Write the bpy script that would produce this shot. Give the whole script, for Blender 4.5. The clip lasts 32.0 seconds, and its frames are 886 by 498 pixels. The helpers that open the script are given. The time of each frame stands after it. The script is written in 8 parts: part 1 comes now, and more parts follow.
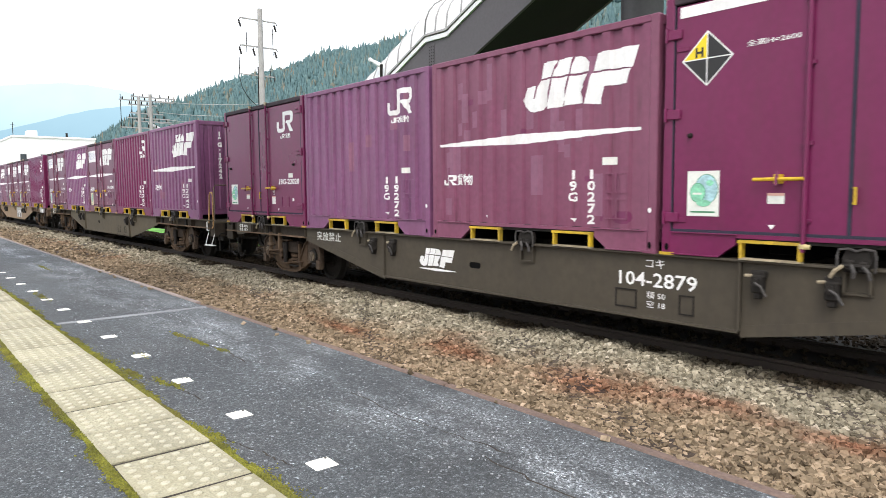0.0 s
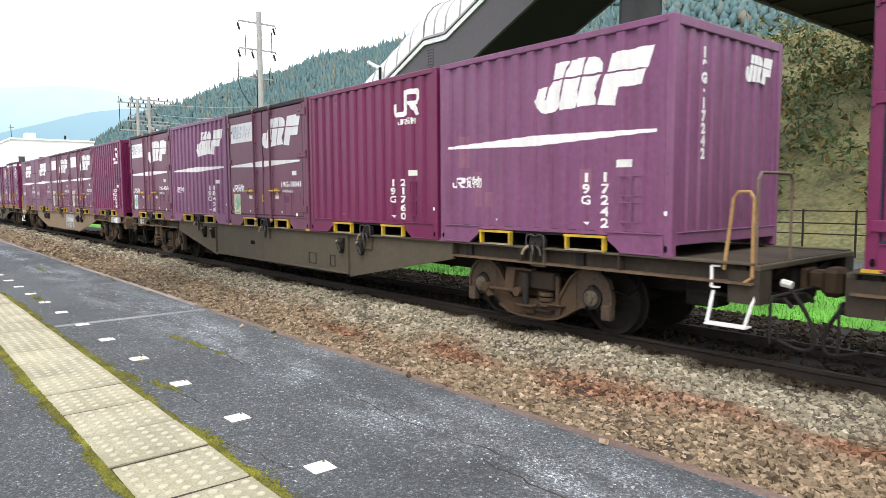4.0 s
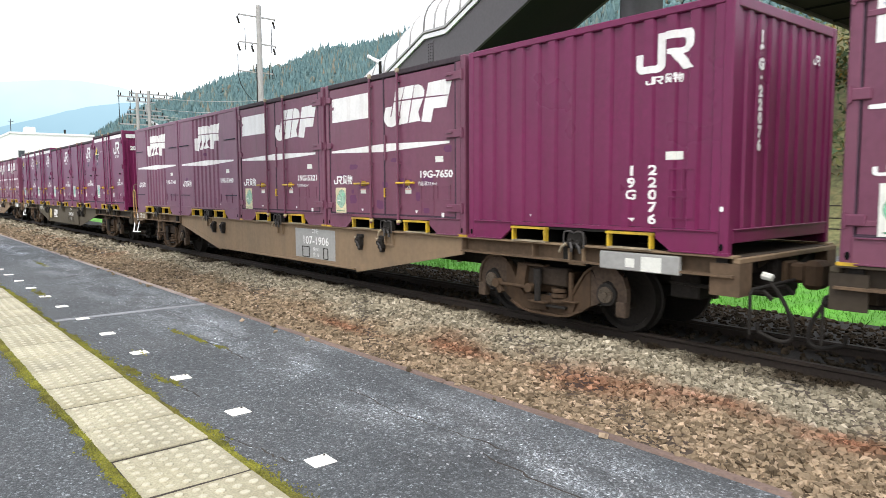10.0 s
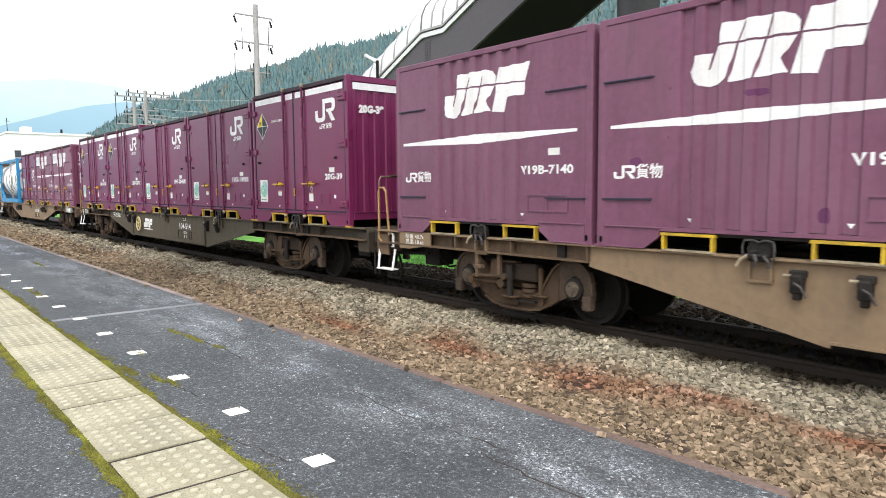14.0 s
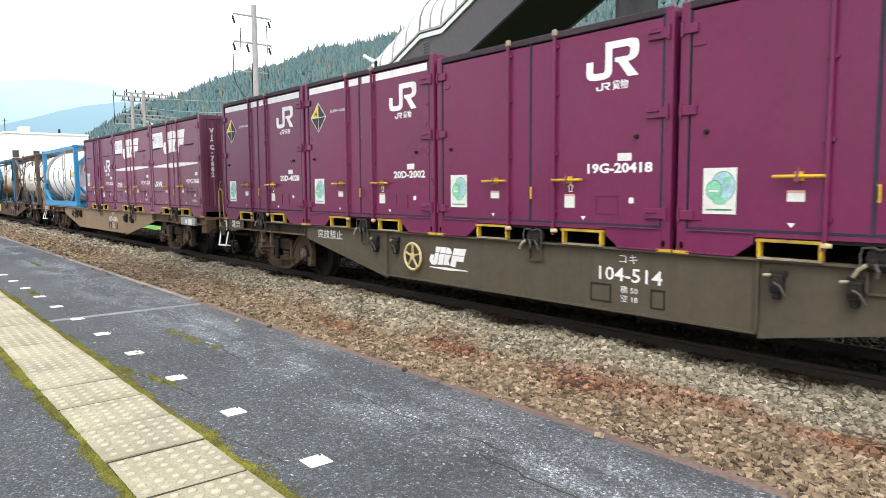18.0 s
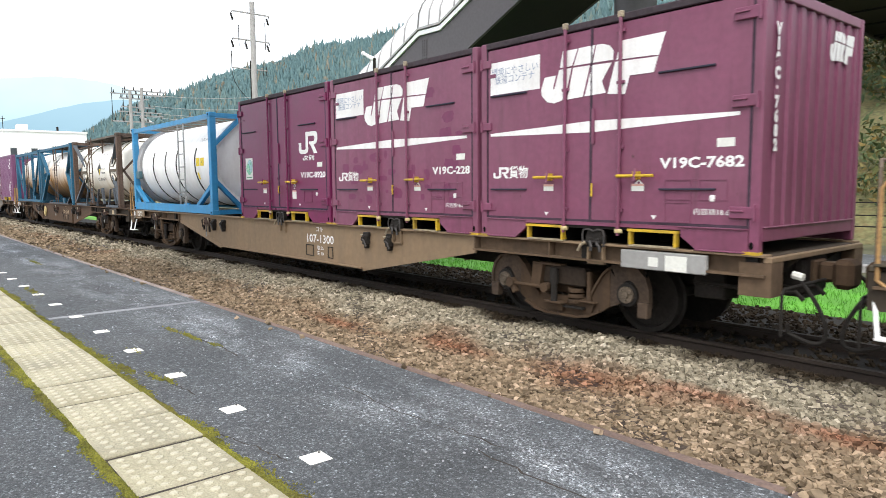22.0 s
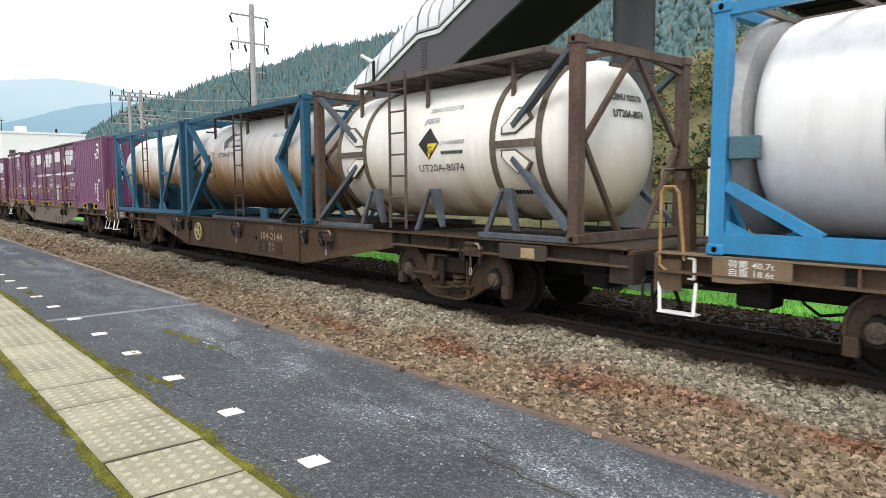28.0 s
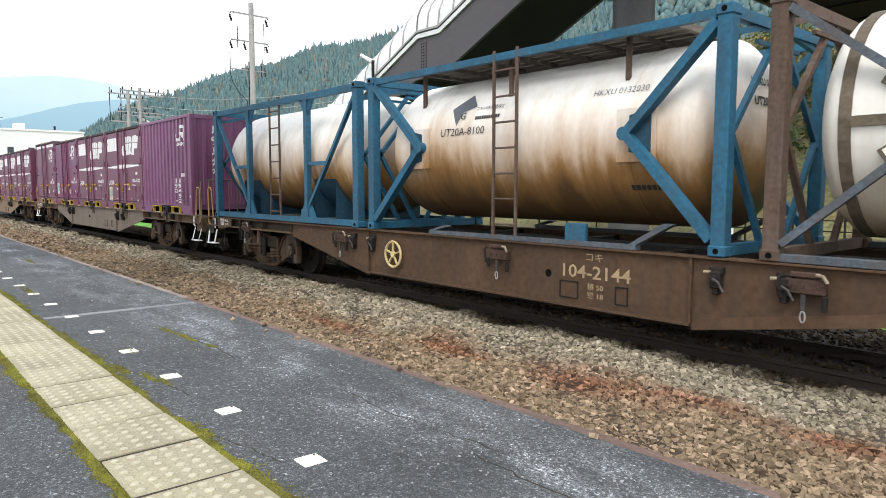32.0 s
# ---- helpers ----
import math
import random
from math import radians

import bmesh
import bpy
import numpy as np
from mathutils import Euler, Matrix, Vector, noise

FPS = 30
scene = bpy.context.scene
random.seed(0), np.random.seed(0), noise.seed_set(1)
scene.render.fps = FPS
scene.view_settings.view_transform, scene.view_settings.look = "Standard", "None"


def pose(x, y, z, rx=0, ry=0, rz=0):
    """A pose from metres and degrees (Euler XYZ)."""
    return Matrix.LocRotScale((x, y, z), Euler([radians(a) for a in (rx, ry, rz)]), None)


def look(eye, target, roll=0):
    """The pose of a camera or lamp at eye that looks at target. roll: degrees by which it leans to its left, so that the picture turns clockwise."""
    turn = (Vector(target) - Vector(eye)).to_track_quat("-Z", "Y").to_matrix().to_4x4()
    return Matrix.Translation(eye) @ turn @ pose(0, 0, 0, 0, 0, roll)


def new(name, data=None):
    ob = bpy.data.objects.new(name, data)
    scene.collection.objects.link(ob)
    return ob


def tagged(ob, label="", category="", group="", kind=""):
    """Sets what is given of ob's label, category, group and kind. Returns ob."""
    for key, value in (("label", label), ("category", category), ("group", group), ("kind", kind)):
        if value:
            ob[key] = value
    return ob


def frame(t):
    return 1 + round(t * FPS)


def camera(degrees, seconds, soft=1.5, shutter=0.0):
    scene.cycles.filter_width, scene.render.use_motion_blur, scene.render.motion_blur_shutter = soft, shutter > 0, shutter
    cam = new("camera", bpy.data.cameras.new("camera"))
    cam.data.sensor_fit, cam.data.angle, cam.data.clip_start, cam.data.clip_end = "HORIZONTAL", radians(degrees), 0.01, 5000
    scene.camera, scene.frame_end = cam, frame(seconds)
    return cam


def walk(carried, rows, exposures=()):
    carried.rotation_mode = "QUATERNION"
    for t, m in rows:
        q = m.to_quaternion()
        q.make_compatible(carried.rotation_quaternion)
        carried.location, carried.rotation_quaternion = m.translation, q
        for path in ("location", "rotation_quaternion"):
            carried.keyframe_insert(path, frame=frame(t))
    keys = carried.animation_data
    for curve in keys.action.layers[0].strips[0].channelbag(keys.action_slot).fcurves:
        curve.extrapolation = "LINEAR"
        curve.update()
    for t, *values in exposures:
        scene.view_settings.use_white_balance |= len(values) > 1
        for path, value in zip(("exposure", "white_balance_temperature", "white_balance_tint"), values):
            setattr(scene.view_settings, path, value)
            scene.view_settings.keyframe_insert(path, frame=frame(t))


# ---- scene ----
# x runs along the track, the way the train goes; y away from the platform; z up from the rail top
EYE = Vector((0.0, -7.575, 1.739))


def aim(yaw, pitch, roll):
    """Camera pose at the standing point from heading, tilt and lean in degrees."""
    a, b = radians(yaw), radians(pitch)
    return look(EYE, EYE + Vector((math.cos(a) * math.cos(b), math.sin(a) * math.cos(b), math.sin(b))), roll)


cam = camera(66.24, 32.0, soft=0.5, shutter=0.2)
walk(cam, [
    (0.0, aim(140.06, -4.89, -0.42)),
    (0.5, aim(140.01, -4.80, -0.38)),
    (1.0, aim(139.94, -4.78, -0.35)),
    (1.5, aim(139.96, -4.71, -0.32)),
    (2.0, aim(139.90, -4.71, -0.34)),
    (2.5, aim(139.90, -4.70, -0.31)),
    (3.0, aim(139.93, -4.73, -0.36)),
    (3.5, aim(139.93, -4.67, -0.37)),
    (5.5, aim(139.98, -4.64, -0.33)),
    (6.0, aim(140.02, -4.64, -0.26)),
    (6.5, aim(140.10, -4.71, -0.29)),
    (7.0, aim(140.15, -4.78, -0.31)),
    (7.5, aim(140.11, -4.96, -0.28)),
    (8.0, aim(140.03, -4.97, -0.27)),
    (8.5, aim(139.97, -5.08, -0.31)),
    (9.0, aim(139.97, -5.21, -0.31)),
    (9.5, aim(139.89, -5.22, -0.24)),
    (10.0, aim(139.95, -5.12, -0.34)),
    (10.5, aim(140.01, -5.05, -0.38)),
    (11.0, aim(139.98, -5.21, -0.43)),
    (11.5, aim(139.87, -5.30, -0.38)),
    (12.0, aim(139.80, -5.23, -0.29)),
    (12.5, aim(139.67, -5.16, -0.31)),
    (13.0, aim(139.67, -5.08, -0.33)),
    (13.5, aim(139.71, -5.22, -0.40)),
    (14.0, aim(139.75, -5.19, -0.44)),
    (14.5, aim(139.70, -5.20, -0.35)),
    (16.5, aim(139.64, -5.13, -0.40)),
    (17.0, aim(139.61, -4.99, -0.39)),
    (17.5, aim(139.59, -5.05, -0.38)),
    (18.0, aim(139.60, -5.14, -0.34)),
    (18.5, aim(139.58, -5.14, -0.26)),
    (19.0, aim(139.49, -5.06, -0.16)),
    (19.5, aim(139.50, -5.09, -0.20)),
    (20.0, aim(139.46, -5.18, -0.21)),
    (20.5, aim(139.36, -5.25, -0.35)),
    (21.0, aim(139.38, -5.29, -0.28)),
    (21.5, aim(139.45, -5.29, -0.31)),
    (22.0, aim(139.51, -5.38, -0.43)),
    (22.5, aim(139.52, -5.54, -0.42)),
    (23.0, aim(139.45, -5.57, -0.40)),
    (23.5, aim(139.41, -5.50, -0.42)),
    (24.0, aim(139.40, -5.40, -0.44)),
    (24.5, aim(139.43, -5.25, -0.50)),
    (25.0, aim(139.47, -5.33, -0.49)),
    (25.5, aim(139.44, -5.30, -0.38)),
    (27.5, aim(139.40, -5.22, -0.35)),
    (28.0, aim(139.40, -5.14, -0.30)),
    (28.5, aim(139.42, -5.21, -0.28)),
    (29.0, aim(139.27, -5.09, -0.05)),
    (29.5, aim(139.25, -5.07, -0.25)),
    (30.0, aim(139.32, -5.25, -0.37)),
    (30.5, aim(139.39, -5.39, -0.39)),
    (31.0, aim(139.46, -5.46, -0.34)),
    (31.5, aim(139.35, -5.30, -0.18)),
    (32.0, aim(139.25, -5.14, 0.08))
], exposures=((0.0, 0.89), (23.0, 0.89), (24.0, 0.85), (25.0, 0.75), (26.5, 0.61), (28.0, 0.51), (29.0, 0.61), (30.0, 0.69), (31.0, 0.72), (32.0, 0.72)))

# place of the train along the track, second by second
RUN = [(0, -37.202), (1, -33.78), (2, -30.463), (3, -27.219), (3.5, -25.541), (5.5, -18.583), (6, -16.858), (7, -13.445), (8, -9.916), (9, -6.637), (10, -3.215), (11, 0.294), (12, 3.606), (13, 7.037), (14, 10.444), (14.5, 12.165), (16.5, 18.964), (17, 20.745), (18, 24.235), (19, 27.7), (20, 31.165), (21, 34.597), (22, 37.944), (23, 41.235), (24, 44.369), (25, 47.46), (25.5, 48.987), (27.5, 55.039), (28, 56.472), (29, 59.109), (30, 61.268), (31, 63.193), (32, 64.639)]

# ---- light ----
world = bpy.data.worlds.new("overcast")
scene.world = world
world.use_nodes = True
wn = world.node_tree
sky = wn.nodes.new("ShaderNodeTexSky")
sky.sky_type, sky.sun_disc = "NISHITA", False
sky.sun_elevation, sky.sun_rotation = radians(53), radians(142)
sky.dust_density, sky.ozone_density, sky.air_density = 4.0, 0.6, 1.0
cloud = wn.nodes.new("ShaderNodeMixRGB")
cloud.inputs[0].default_value = 0.72
cloud.inputs[2].default_value = (9.0, 9.3, 9.7, 1)
wn.links.new(sky.outputs[0], cloud.inputs[1])
wn.links.new(cloud.outputs[0], wn.nodes["Background"].inputs[0])
wn.nodes["Background"].inputs[1].default_value = 0.12
sun = new("sun", bpy.data.lights.new("sun", "SUN"))
sun.data.energy, sun.data.angle, sun.data.color = 1.1, radians(25), (1.0, 0.97, 0.92)
sun.matrix_world = look((10, -18, 30), (-4, 0, 0))

# ---- materials ----


def surface(name, col, rough=0.6, metal=0.0, var=0.15, scales=(1.5, 40.0), dirt=None, amount=0.0, streak=True, bump=0.15, own=True, gloss=0.5):
    """A worn painted, mineral or metal surface: two scales of tone, optional dirt, fine relief."""
    m = bpy.data.materials.new(name)
    m.use_nodes = True
    t = m.node_tree
    b = t.nodes["Principled BSDF"]

    def nd(kind, **kw):
        o = t.nodes.new(kind)
        for k, v in kw.items():
            o.inputs[k].default_value = v
        return o
    tc = nd("ShaderNodeTexCoord")
    vec = tc.outputs["Object"]
    if own:
        info = nd("ShaderNodeObjectInfo")
        mul = nd("ShaderNodeMath")
        mul.operation = "MULTIPLY"
        mul.inputs[1].default_value = 37.0
        t.links.new(info.outputs["Random"], mul.inputs[0])
        add = nd("ShaderNodeVectorMath")
        t.links.new(vec, add.inputs[0])
        t.links.new(mul.outputs[0], add.inputs[1])
        vec = add.outputs[0]
    n1, n2 = nd("ShaderNodeTexNoise", Scale=scales[0], Detail=4.0), nd("ShaderNodeTexNoise", Scale=scales[1], Detail=3.0)
    for n in (n1, n2):
        t.links.new(vec, n.inputs["Vector"])
    ramp = nd("ShaderNodeValToRGB")
    ramp.color_ramp.elements[0].position, ramp.color_ramp.elements[1].position = 0.3, 0.7
    ramp.color_ramp.elements[0].color = (*[c * (1 - var) for c in col], 1)
    ramp.color_ramp.elements[1].color = (*[min(1, c * (1 + var)) for c in col], 1)
    t.links.new(n1.outputs[0], ramp.inputs[0])
    g = nd("ShaderNodeMapRange")
    g.inputs[1].default_value, g.inputs[2].default_value = 0.3, 0.7
    g.inputs[3].default_value, g.inputs[4].default_value = 1 - var, 1 + var
    t.links.new(n2.outputs[0], g.inputs[0])
    tone = nd("ShaderNodeMixRGB")
    tone.blend_type = "MULTIPLY"
    tone.inputs[0].default_value = 1
    t.links.new(ramp.outputs[0], tone.inputs[1])
    t.links.new(g.outputs[0], tone.inputs[2])
    colour = tone.outputs[0]
    if dirt:
        mp = nd("ShaderNodeMapping")
        mp.inputs["Scale"].default_value = (3.0, 3.0, 0.35) if streak else (1, 1, 1)
        t.links.new(vec, mp.inputs[0])
        n3 = nd("ShaderNodeTexNoise", Scale=1.6, Detail=6.0, Roughness=0.65)
        t.links.new(mp.outputs[0], n3.inputs["Vector"])
        r = nd("ShaderNodeMapRange")
        r.inputs[1].default_value, r.inputs[2].default_value = 0.45, 0.75
        r.inputs[3].default_value, r.inputs[4].default_value = 0.0, amount
        t.links.new(n3.outputs[0], r.inputs[0])
        mx = nd("ShaderNodeMixRGB")
        mx.inputs[2].default_value = (*dirt, 1)
        t.links.new(r.outputs[0], mx.inputs[0])
        t.links.new(colour, mx.inputs[1])
        colour = mx.outputs[0]
    t.links.new(colour, b.inputs["Base Color"])
    rr = nd("ShaderNodeMapRange")
    rr.inputs[3].default_value, rr.inputs[4].default_value = max(0.05, rough - 0.12), min(1, rough + 0.12)
    t.links.new(n1.outputs[0], rr.inputs[0])
    t.links.new(rr.outputs[0], b.inputs["Roughness"])
    b.inputs["Metallic"].default_value = metal
    b.inputs["Specular IOR Level"].default_value = gloss
    if bump:
        bp = nd("ShaderNodeBump", Strength=bump, Distance=0.01)
        t.links.new(n2.outputs[0], bp.inputs["Height"])
        t.links.new(bp.outputs[0], b.inputs["Normal"])
    return m


WINE = surface("wine_paint", (0.150, 0.0150, 0.070), 0.32, gloss=0.30, var=0.07, scales=(0.9, 14), dirt=(0.10, 0.03, 0.05), amount=0.35, bump=0.03)
FADED = surface("faded_purple_paint", (0.188, 0.066, 0.152), 0.42, gloss=0.38, var=0.12, scales=(0.9, 14), dirt=(0.12, 0.035, 0.06), amount=0.5, bump=0.03)
BROWNED = surface("brownish_wine_paint", (0.150, 0.044, 0.084), 0.42, gloss=0.38, var=0.10, scales=(0.9, 14), dirt=(0.11, 0.03, 0.05), amount=0.5, bump=0.03)
DULL = surface("dull_plum_paint", (0.168, 0.062, 0.110), 0.42, gloss=0.38, var=0.10, scales=(0.9, 14), dirt=(0.10, 0.035, 0.06), amount=0.5, bump=0.03)
MAUVE = surface("faded_mauve_paint", (0.190, 0.056, 0.106), 0.42, gloss=0.38, var=0.10, scales=(0.9, 14), dirt=(0.12, 0.035, 0.06), amount=0.45, bump=0.03)


def weathered(m, fade, much, rust=0.5):
    """Chalky fading in broad clouds, and rust-brown chips and runs where the paint has gone."""
    t = m.node_tree
    b = t.nodes["Principled BSDF"]
    last = b.inputs["Base Color"].links[0].from_socket
    vec = [n for n in t.nodes if n.bl_idname == "ShaderNodeVectorMath"][0].outputs[0]
    for scale, stretch, lo, hi, tint, amount in ((0.8, (1, 1, 0.6), 0.42, 0.72, fade, much), (3.2, (1.6, 1.6, 0.22), 0.60, 0.74, (0.055, 0.028, 0.030), 0.55 * rust), (13.0, (1, 1, 0.5), 0.70, 0.76, (0.05, 0.025, 0.018), rust)):
        mp = t.nodes.new("ShaderNodeMapping")
        mp.inputs["Scale"].default_value = stretch
        t.links.new(vec, mp.inputs[0])
        nz = t.nodes.new("ShaderNodeTexNoise")
        nz.inputs["Scale"].default_value, nz.inputs["Detail"].default_value, nz.inputs["Roughness"].default_value = scale, 6.0, 0.6
        t.links.new(mp.outputs[0], nz.inputs["Vector"])
        r = t.nodes.new("ShaderNodeMapRange")
        r.inputs[1].default_value, r.inputs[2].default_value = lo, hi
        r.inputs[3].default_value, r.inputs[4].default_value = 0.0, amount
        t.links.new(nz.outputs[0], r.inputs[0])
        mx = t.nodes.new("ShaderNodeMixRGB")
        mx.inputs[2].default_value = (*tint, 1)
        t.links.new(r.outputs[0], mx.inputs[0])
        t.links.new(last, mx.inputs[1])
        last = mx.outputs[0]
    t.links.new(last, b.inputs["Base Color"])


weathered(WINE, (0.178, 0.030, 0.088), 0.45, 0.35)
weathered(FADED, (0.215, 0.10, 0.178), 0.6, 0.6)
weathered(BROWNED, (0.175, 0.068, 0.10), 0.6, 0.8)
weathered(DULL, (0.21, 0.105, 0.15), 0.6, 0.7)
weathered(MAUVE, (0.22, 0.088, 0.132), 0.55, 0.7)
WHITE = surface("white_paint", (0.80, 0.80, 0.79), 0.5, var=0.05, scales=(3, 30), dirt=(0.45, 0.38, 0.36), amount=0.35, bump=0.0)
YELLOW = surface("yellow_paint", (0.58, 0.38, 0.02), 0.5, var=0.15, scales=(4, 40), dirt=(0.10, 0.07, 0.035), amount=0.95, streak=False, bump=0.02)
# stands in for the darkness inside holes and fork tunnels; also cable black
BLACK = surface("black_void_steel", (0.006, 0.006, 0.006), 0.95, var=0.2, gloss=0.05)
FRAME = surface("dusty_grey_brown_steel", (0.066, 0.056, 0.042), 0.8, gloss=0.2, var=0.08, scales=(0.8, 12), dirt=(0.045, 0.04, 0.035), amount=0.4, bump=0.06)
TANFRAME = surface("tan_brown_dusty_steel", (0.225, 0.158, 0.097), 0.75, gloss=0.3, var=0.07, scales=(0.8, 12), dirt=(0.09, 0.075, 0.06), amount=0.3, bump=0.06)
BOGIE = surface("rusty_brown_casting", (0.074, 0.048, 0.030), 0.85, gloss=0.15, var=0.12, scales=(2.2, 18), dirt=(0.042, 0.030, 0.022), amount=0.8, bump=0.12)
STEEL = surface("dark_greasy_steel", (0.020, 0.0175, 0.0155), 0.75, gloss=0.2, var=0.25, scales=(4, 30), bump=0.15)
RUSTYFRAME = surface("rust_brown_wagon_steel", (0.088, 0.054, 0.033), 0.8, gloss=0.2, var=0.18, scales=(0.8, 12), dirt=(0.06, 0.045, 0.035), amount=0.7, bump=0.08)
OLIVEFRAME = surface("olive_brown_wagon_steel", (0.086, 0.072, 0.050), 0.8, gloss=0.2, var=0.08, scales=(0.8, 12), dirt=(0.05, 0.042, 0.035), amount=0.35, bump=0.06)
GREYTAN = surface("grey_tan_wagon_steel", (0.15, 0.12, 0.09), 0.7, var=0.14, scales=(0.8, 12), dirt=(0.07, 0.06, 0.05), amount=0.6, bump=0.06)
RAIL = surface("rail_steel", (0.032, 0.023, 0.018), 0.65, gloss=0.3, var=0.2, scales=(2, 30), bump=0.1)
ASPHALT = surface("asphalt", (0.075, 0.082, 0.088), 0.85, var=0.28, scales=(0.9, 130), dirt=(0.125, 0.128, 0.132), amount=0.55, streak=False, bump=0.7, own=False)


def aggregate(m):
    """Single stones showing in the worn asphalt: each chip has its own tone."""
    t = m.node_tree
    b = t.nodes["Principled BSDF"]
    src = b.inputs["Base Color"].links[0].from_socket
    tc = t.nodes.new("ShaderNodeTexCoord")
    last = src
    for scale, lo, hi, power in ((260.0, 0.72, 1.35, 2.0), (150.0, 0.80, 2.4, 9.0), (62.0, 0.84, 1.5, 2.5), (88.0, 0.98, 3.4, 30.0)):
        vo = t.nodes.new("ShaderNodeTexVoronoi")
        vo.inputs["Scale"].default_value = scale
        t.links.new(tc.outputs["Object"], vo.inputs["Vector"])
        sep = t.nodes.new("ShaderNodeSeparateColor")
        t.links.new(vo.outputs["Color"], sep.inputs[0])
        pw = t.nodes.new("ShaderNodeMath")
        pw.operation = "POWER"
        pw.inputs[1].default_value = power
        t.links.new(sep.outputs[0], pw.inputs[0])
        r = t.nodes.new("ShaderNodeMapRange")
        r.inputs[3].default_value, r.inputs[4].default_value = lo, hi
        t.links.new(pw.outputs[0], r.inputs[0])
        mx = t.nodes.new("ShaderNodeMixRGB")
        mx.blend_type = "MULTIPLY"
        mx.inputs[0].default_value = 1
        t.links.new(last, mx.inputs[1])
        t.links.new(r.outputs[0], mx.inputs[2])
        last = mx.outputs[0]
        if scale == 62.0:
            bp = t.nodes.new("ShaderNodeBump")
            bp.invert = True
            bp.inputs["Strength"].default_value, bp.inputs["Distance"].default_value = 0.75, 0.006
            t.links.new(vo.outputs["Distance"], bp.inputs["Height"])
            old = b.inputs["Normal"].links[0].from_socket
            t.links.new(old, bp.inputs["Normal"])
            t.links.new(bp.outputs[0], b.inputs["Normal"])
    # chips laid bare in the worn run
    chip = t.nodes.new("ShaderNodeTexVoronoi")
    chip.inputs["Scale"].default_value = 120.0
    t.links.new(tc.outputs["Object"], chip.inputs["Vector"])
    csep = t.nodes.new("ShaderNodeSeparateColor")
    t.links.new(chip.outputs["Color"], csep.inputs[0])
    cpw = t.nodes.new("ShaderNodeMath")
    cpw.operation = "POWER"
    cpw.inputs[1].default_value = 1.6
    t.links.new(csep.outputs[1], cpw.inputs[0])
    # worn pale runs along the platform edge
    sep = t.nodes.new("ShaderNodeSeparateXYZ")
    t.links.new(tc.outputs["Object"], sep.inputs[0])
    mp = t.nodes.new("ShaderNodeMapping")
    mp.inputs["Scale"].default_value = (0.55, 1.6, 1)
    t.links.new(tc.outputs["Object"], mp.inputs[0])
    nz = t.nodes.new("ShaderNodeTexNoise")
    nz.inputs["Scale"].default_value, nz.inputs["Detail"].default_value, nz.inputs["Roughness"].default_value = 1.5, 7.0, 0.7
    t.links.new(mp.outputs[0], nz.inputs["Vector"])
    ramp = t.nodes.new("ShaderNodeValToRGB")
    ramp.color_ramp.elements[0].position, ramp.color_ramp.elements[0].color = 0.30, (0, 0, 0, 1)
    ramp.color_ramp.elements[1].position, ramp.color_ramp.elements[1].color = 1.0, (0.3, 0.3, 0.3, 1)
    e = ramp.color_ramp.elements.new(0.62)
    e.color = (1, 1, 1, 1)
    yr = t.nodes.new("ShaderNodeMapRange")
    yr.inputs[1].default_value, yr.inputs[2].default_value = -6.3, -5.1
    t.links.new(sep.outputs["Y"], yr.inputs[0])
    t.links.new(yr.outputs[0], ramp.inputs[0])
    nr = t.nodes.new("ShaderNodeMapRange")
    nr.inputs[1].default_value, nr.inputs[2].default_value = 0.46, 0.64
    t.links.new(nz.outputs[0], nr.inputs[0])
    ml = t.nodes.new("ShaderNodeMath")
    ml.operation = "MULTIPLY"
    t.links.new(ramp.outputs[0], ml.inputs[0])
    t.links.new(nr.outputs[0], ml.inputs[1])
    mc = t.nodes.new("ShaderNodeMath")
    mc.operation = "MULTIPLY"
    t.links.new(ml.outputs[0], mc.inputs[0])
    t.links.new(cpw.outputs[0], mc.inputs[1])
    ad = t.nodes.new("ShaderNodeMath")
    ad.operation = "MULTIPLY_ADD"
    ad.inputs[1].default_value, ad.inputs[2].default_value = 5.6, 1.0
    t.links.new(mc.outputs[0], ad.inputs[0])
    mx = t.nodes.new("ShaderNodeMixRGB")
    mx.blend_type = "MULTIPLY"
    mx.inputs[0].default_value = 1
    t.links.new(last, mx.inputs[1])
    t.links.new(ad.outputs[0], mx.inputs[2])
    t.links.new(mx.outputs[0], b.inputs["Base Color"])
    return m


aggregate(ASPHALT)
KERB = surface("kerb_concrete", (0.150, 0.102, 0.083), 0.9, var=0.2, scales=(2, 60), bump=0.4)
TILE = surface("tactile_tile", (0.375, 0.345, 0.245), 0.85, var=0.22, scales=(3, 110), dirt=(0.27, 0.24, 0.15), amount=0.8, streak=False, bump=0.8)


def worn_tops(m, z0, z1, colour):
    """Raised parts rubbed pale by feet."""
    t = m.node_tree
    b = t.nodes["Principled BSDF"]
    src = b.inputs["Base Color"].links[0].from_socket
    tc, sep, r = t.nodes.new("ShaderNodeTexCoord"), t.nodes.new("ShaderNodeSeparateXYZ"), t.nodes.new("ShaderNodeMapRange")
    t.links.new(tc.outputs["Object"], sep.inputs[0])
    r.inputs[1].default_value, r.inputs[2].default_value = z0, z1
    r.inputs[4].default_value = 0.8
    t.links.new(sep.outputs["Z"], r.inputs[0])
    mx = t.nodes.new("ShaderNodeMixRGB")
    mx.inputs[2].default_value = (*colour, 1)
    t.links.new(r.outputs[0], mx.inputs[0])
    t.links.new(src, mx.inputs[1])
    t.links.new(mx.outputs[0], b.inputs["Base Color"])


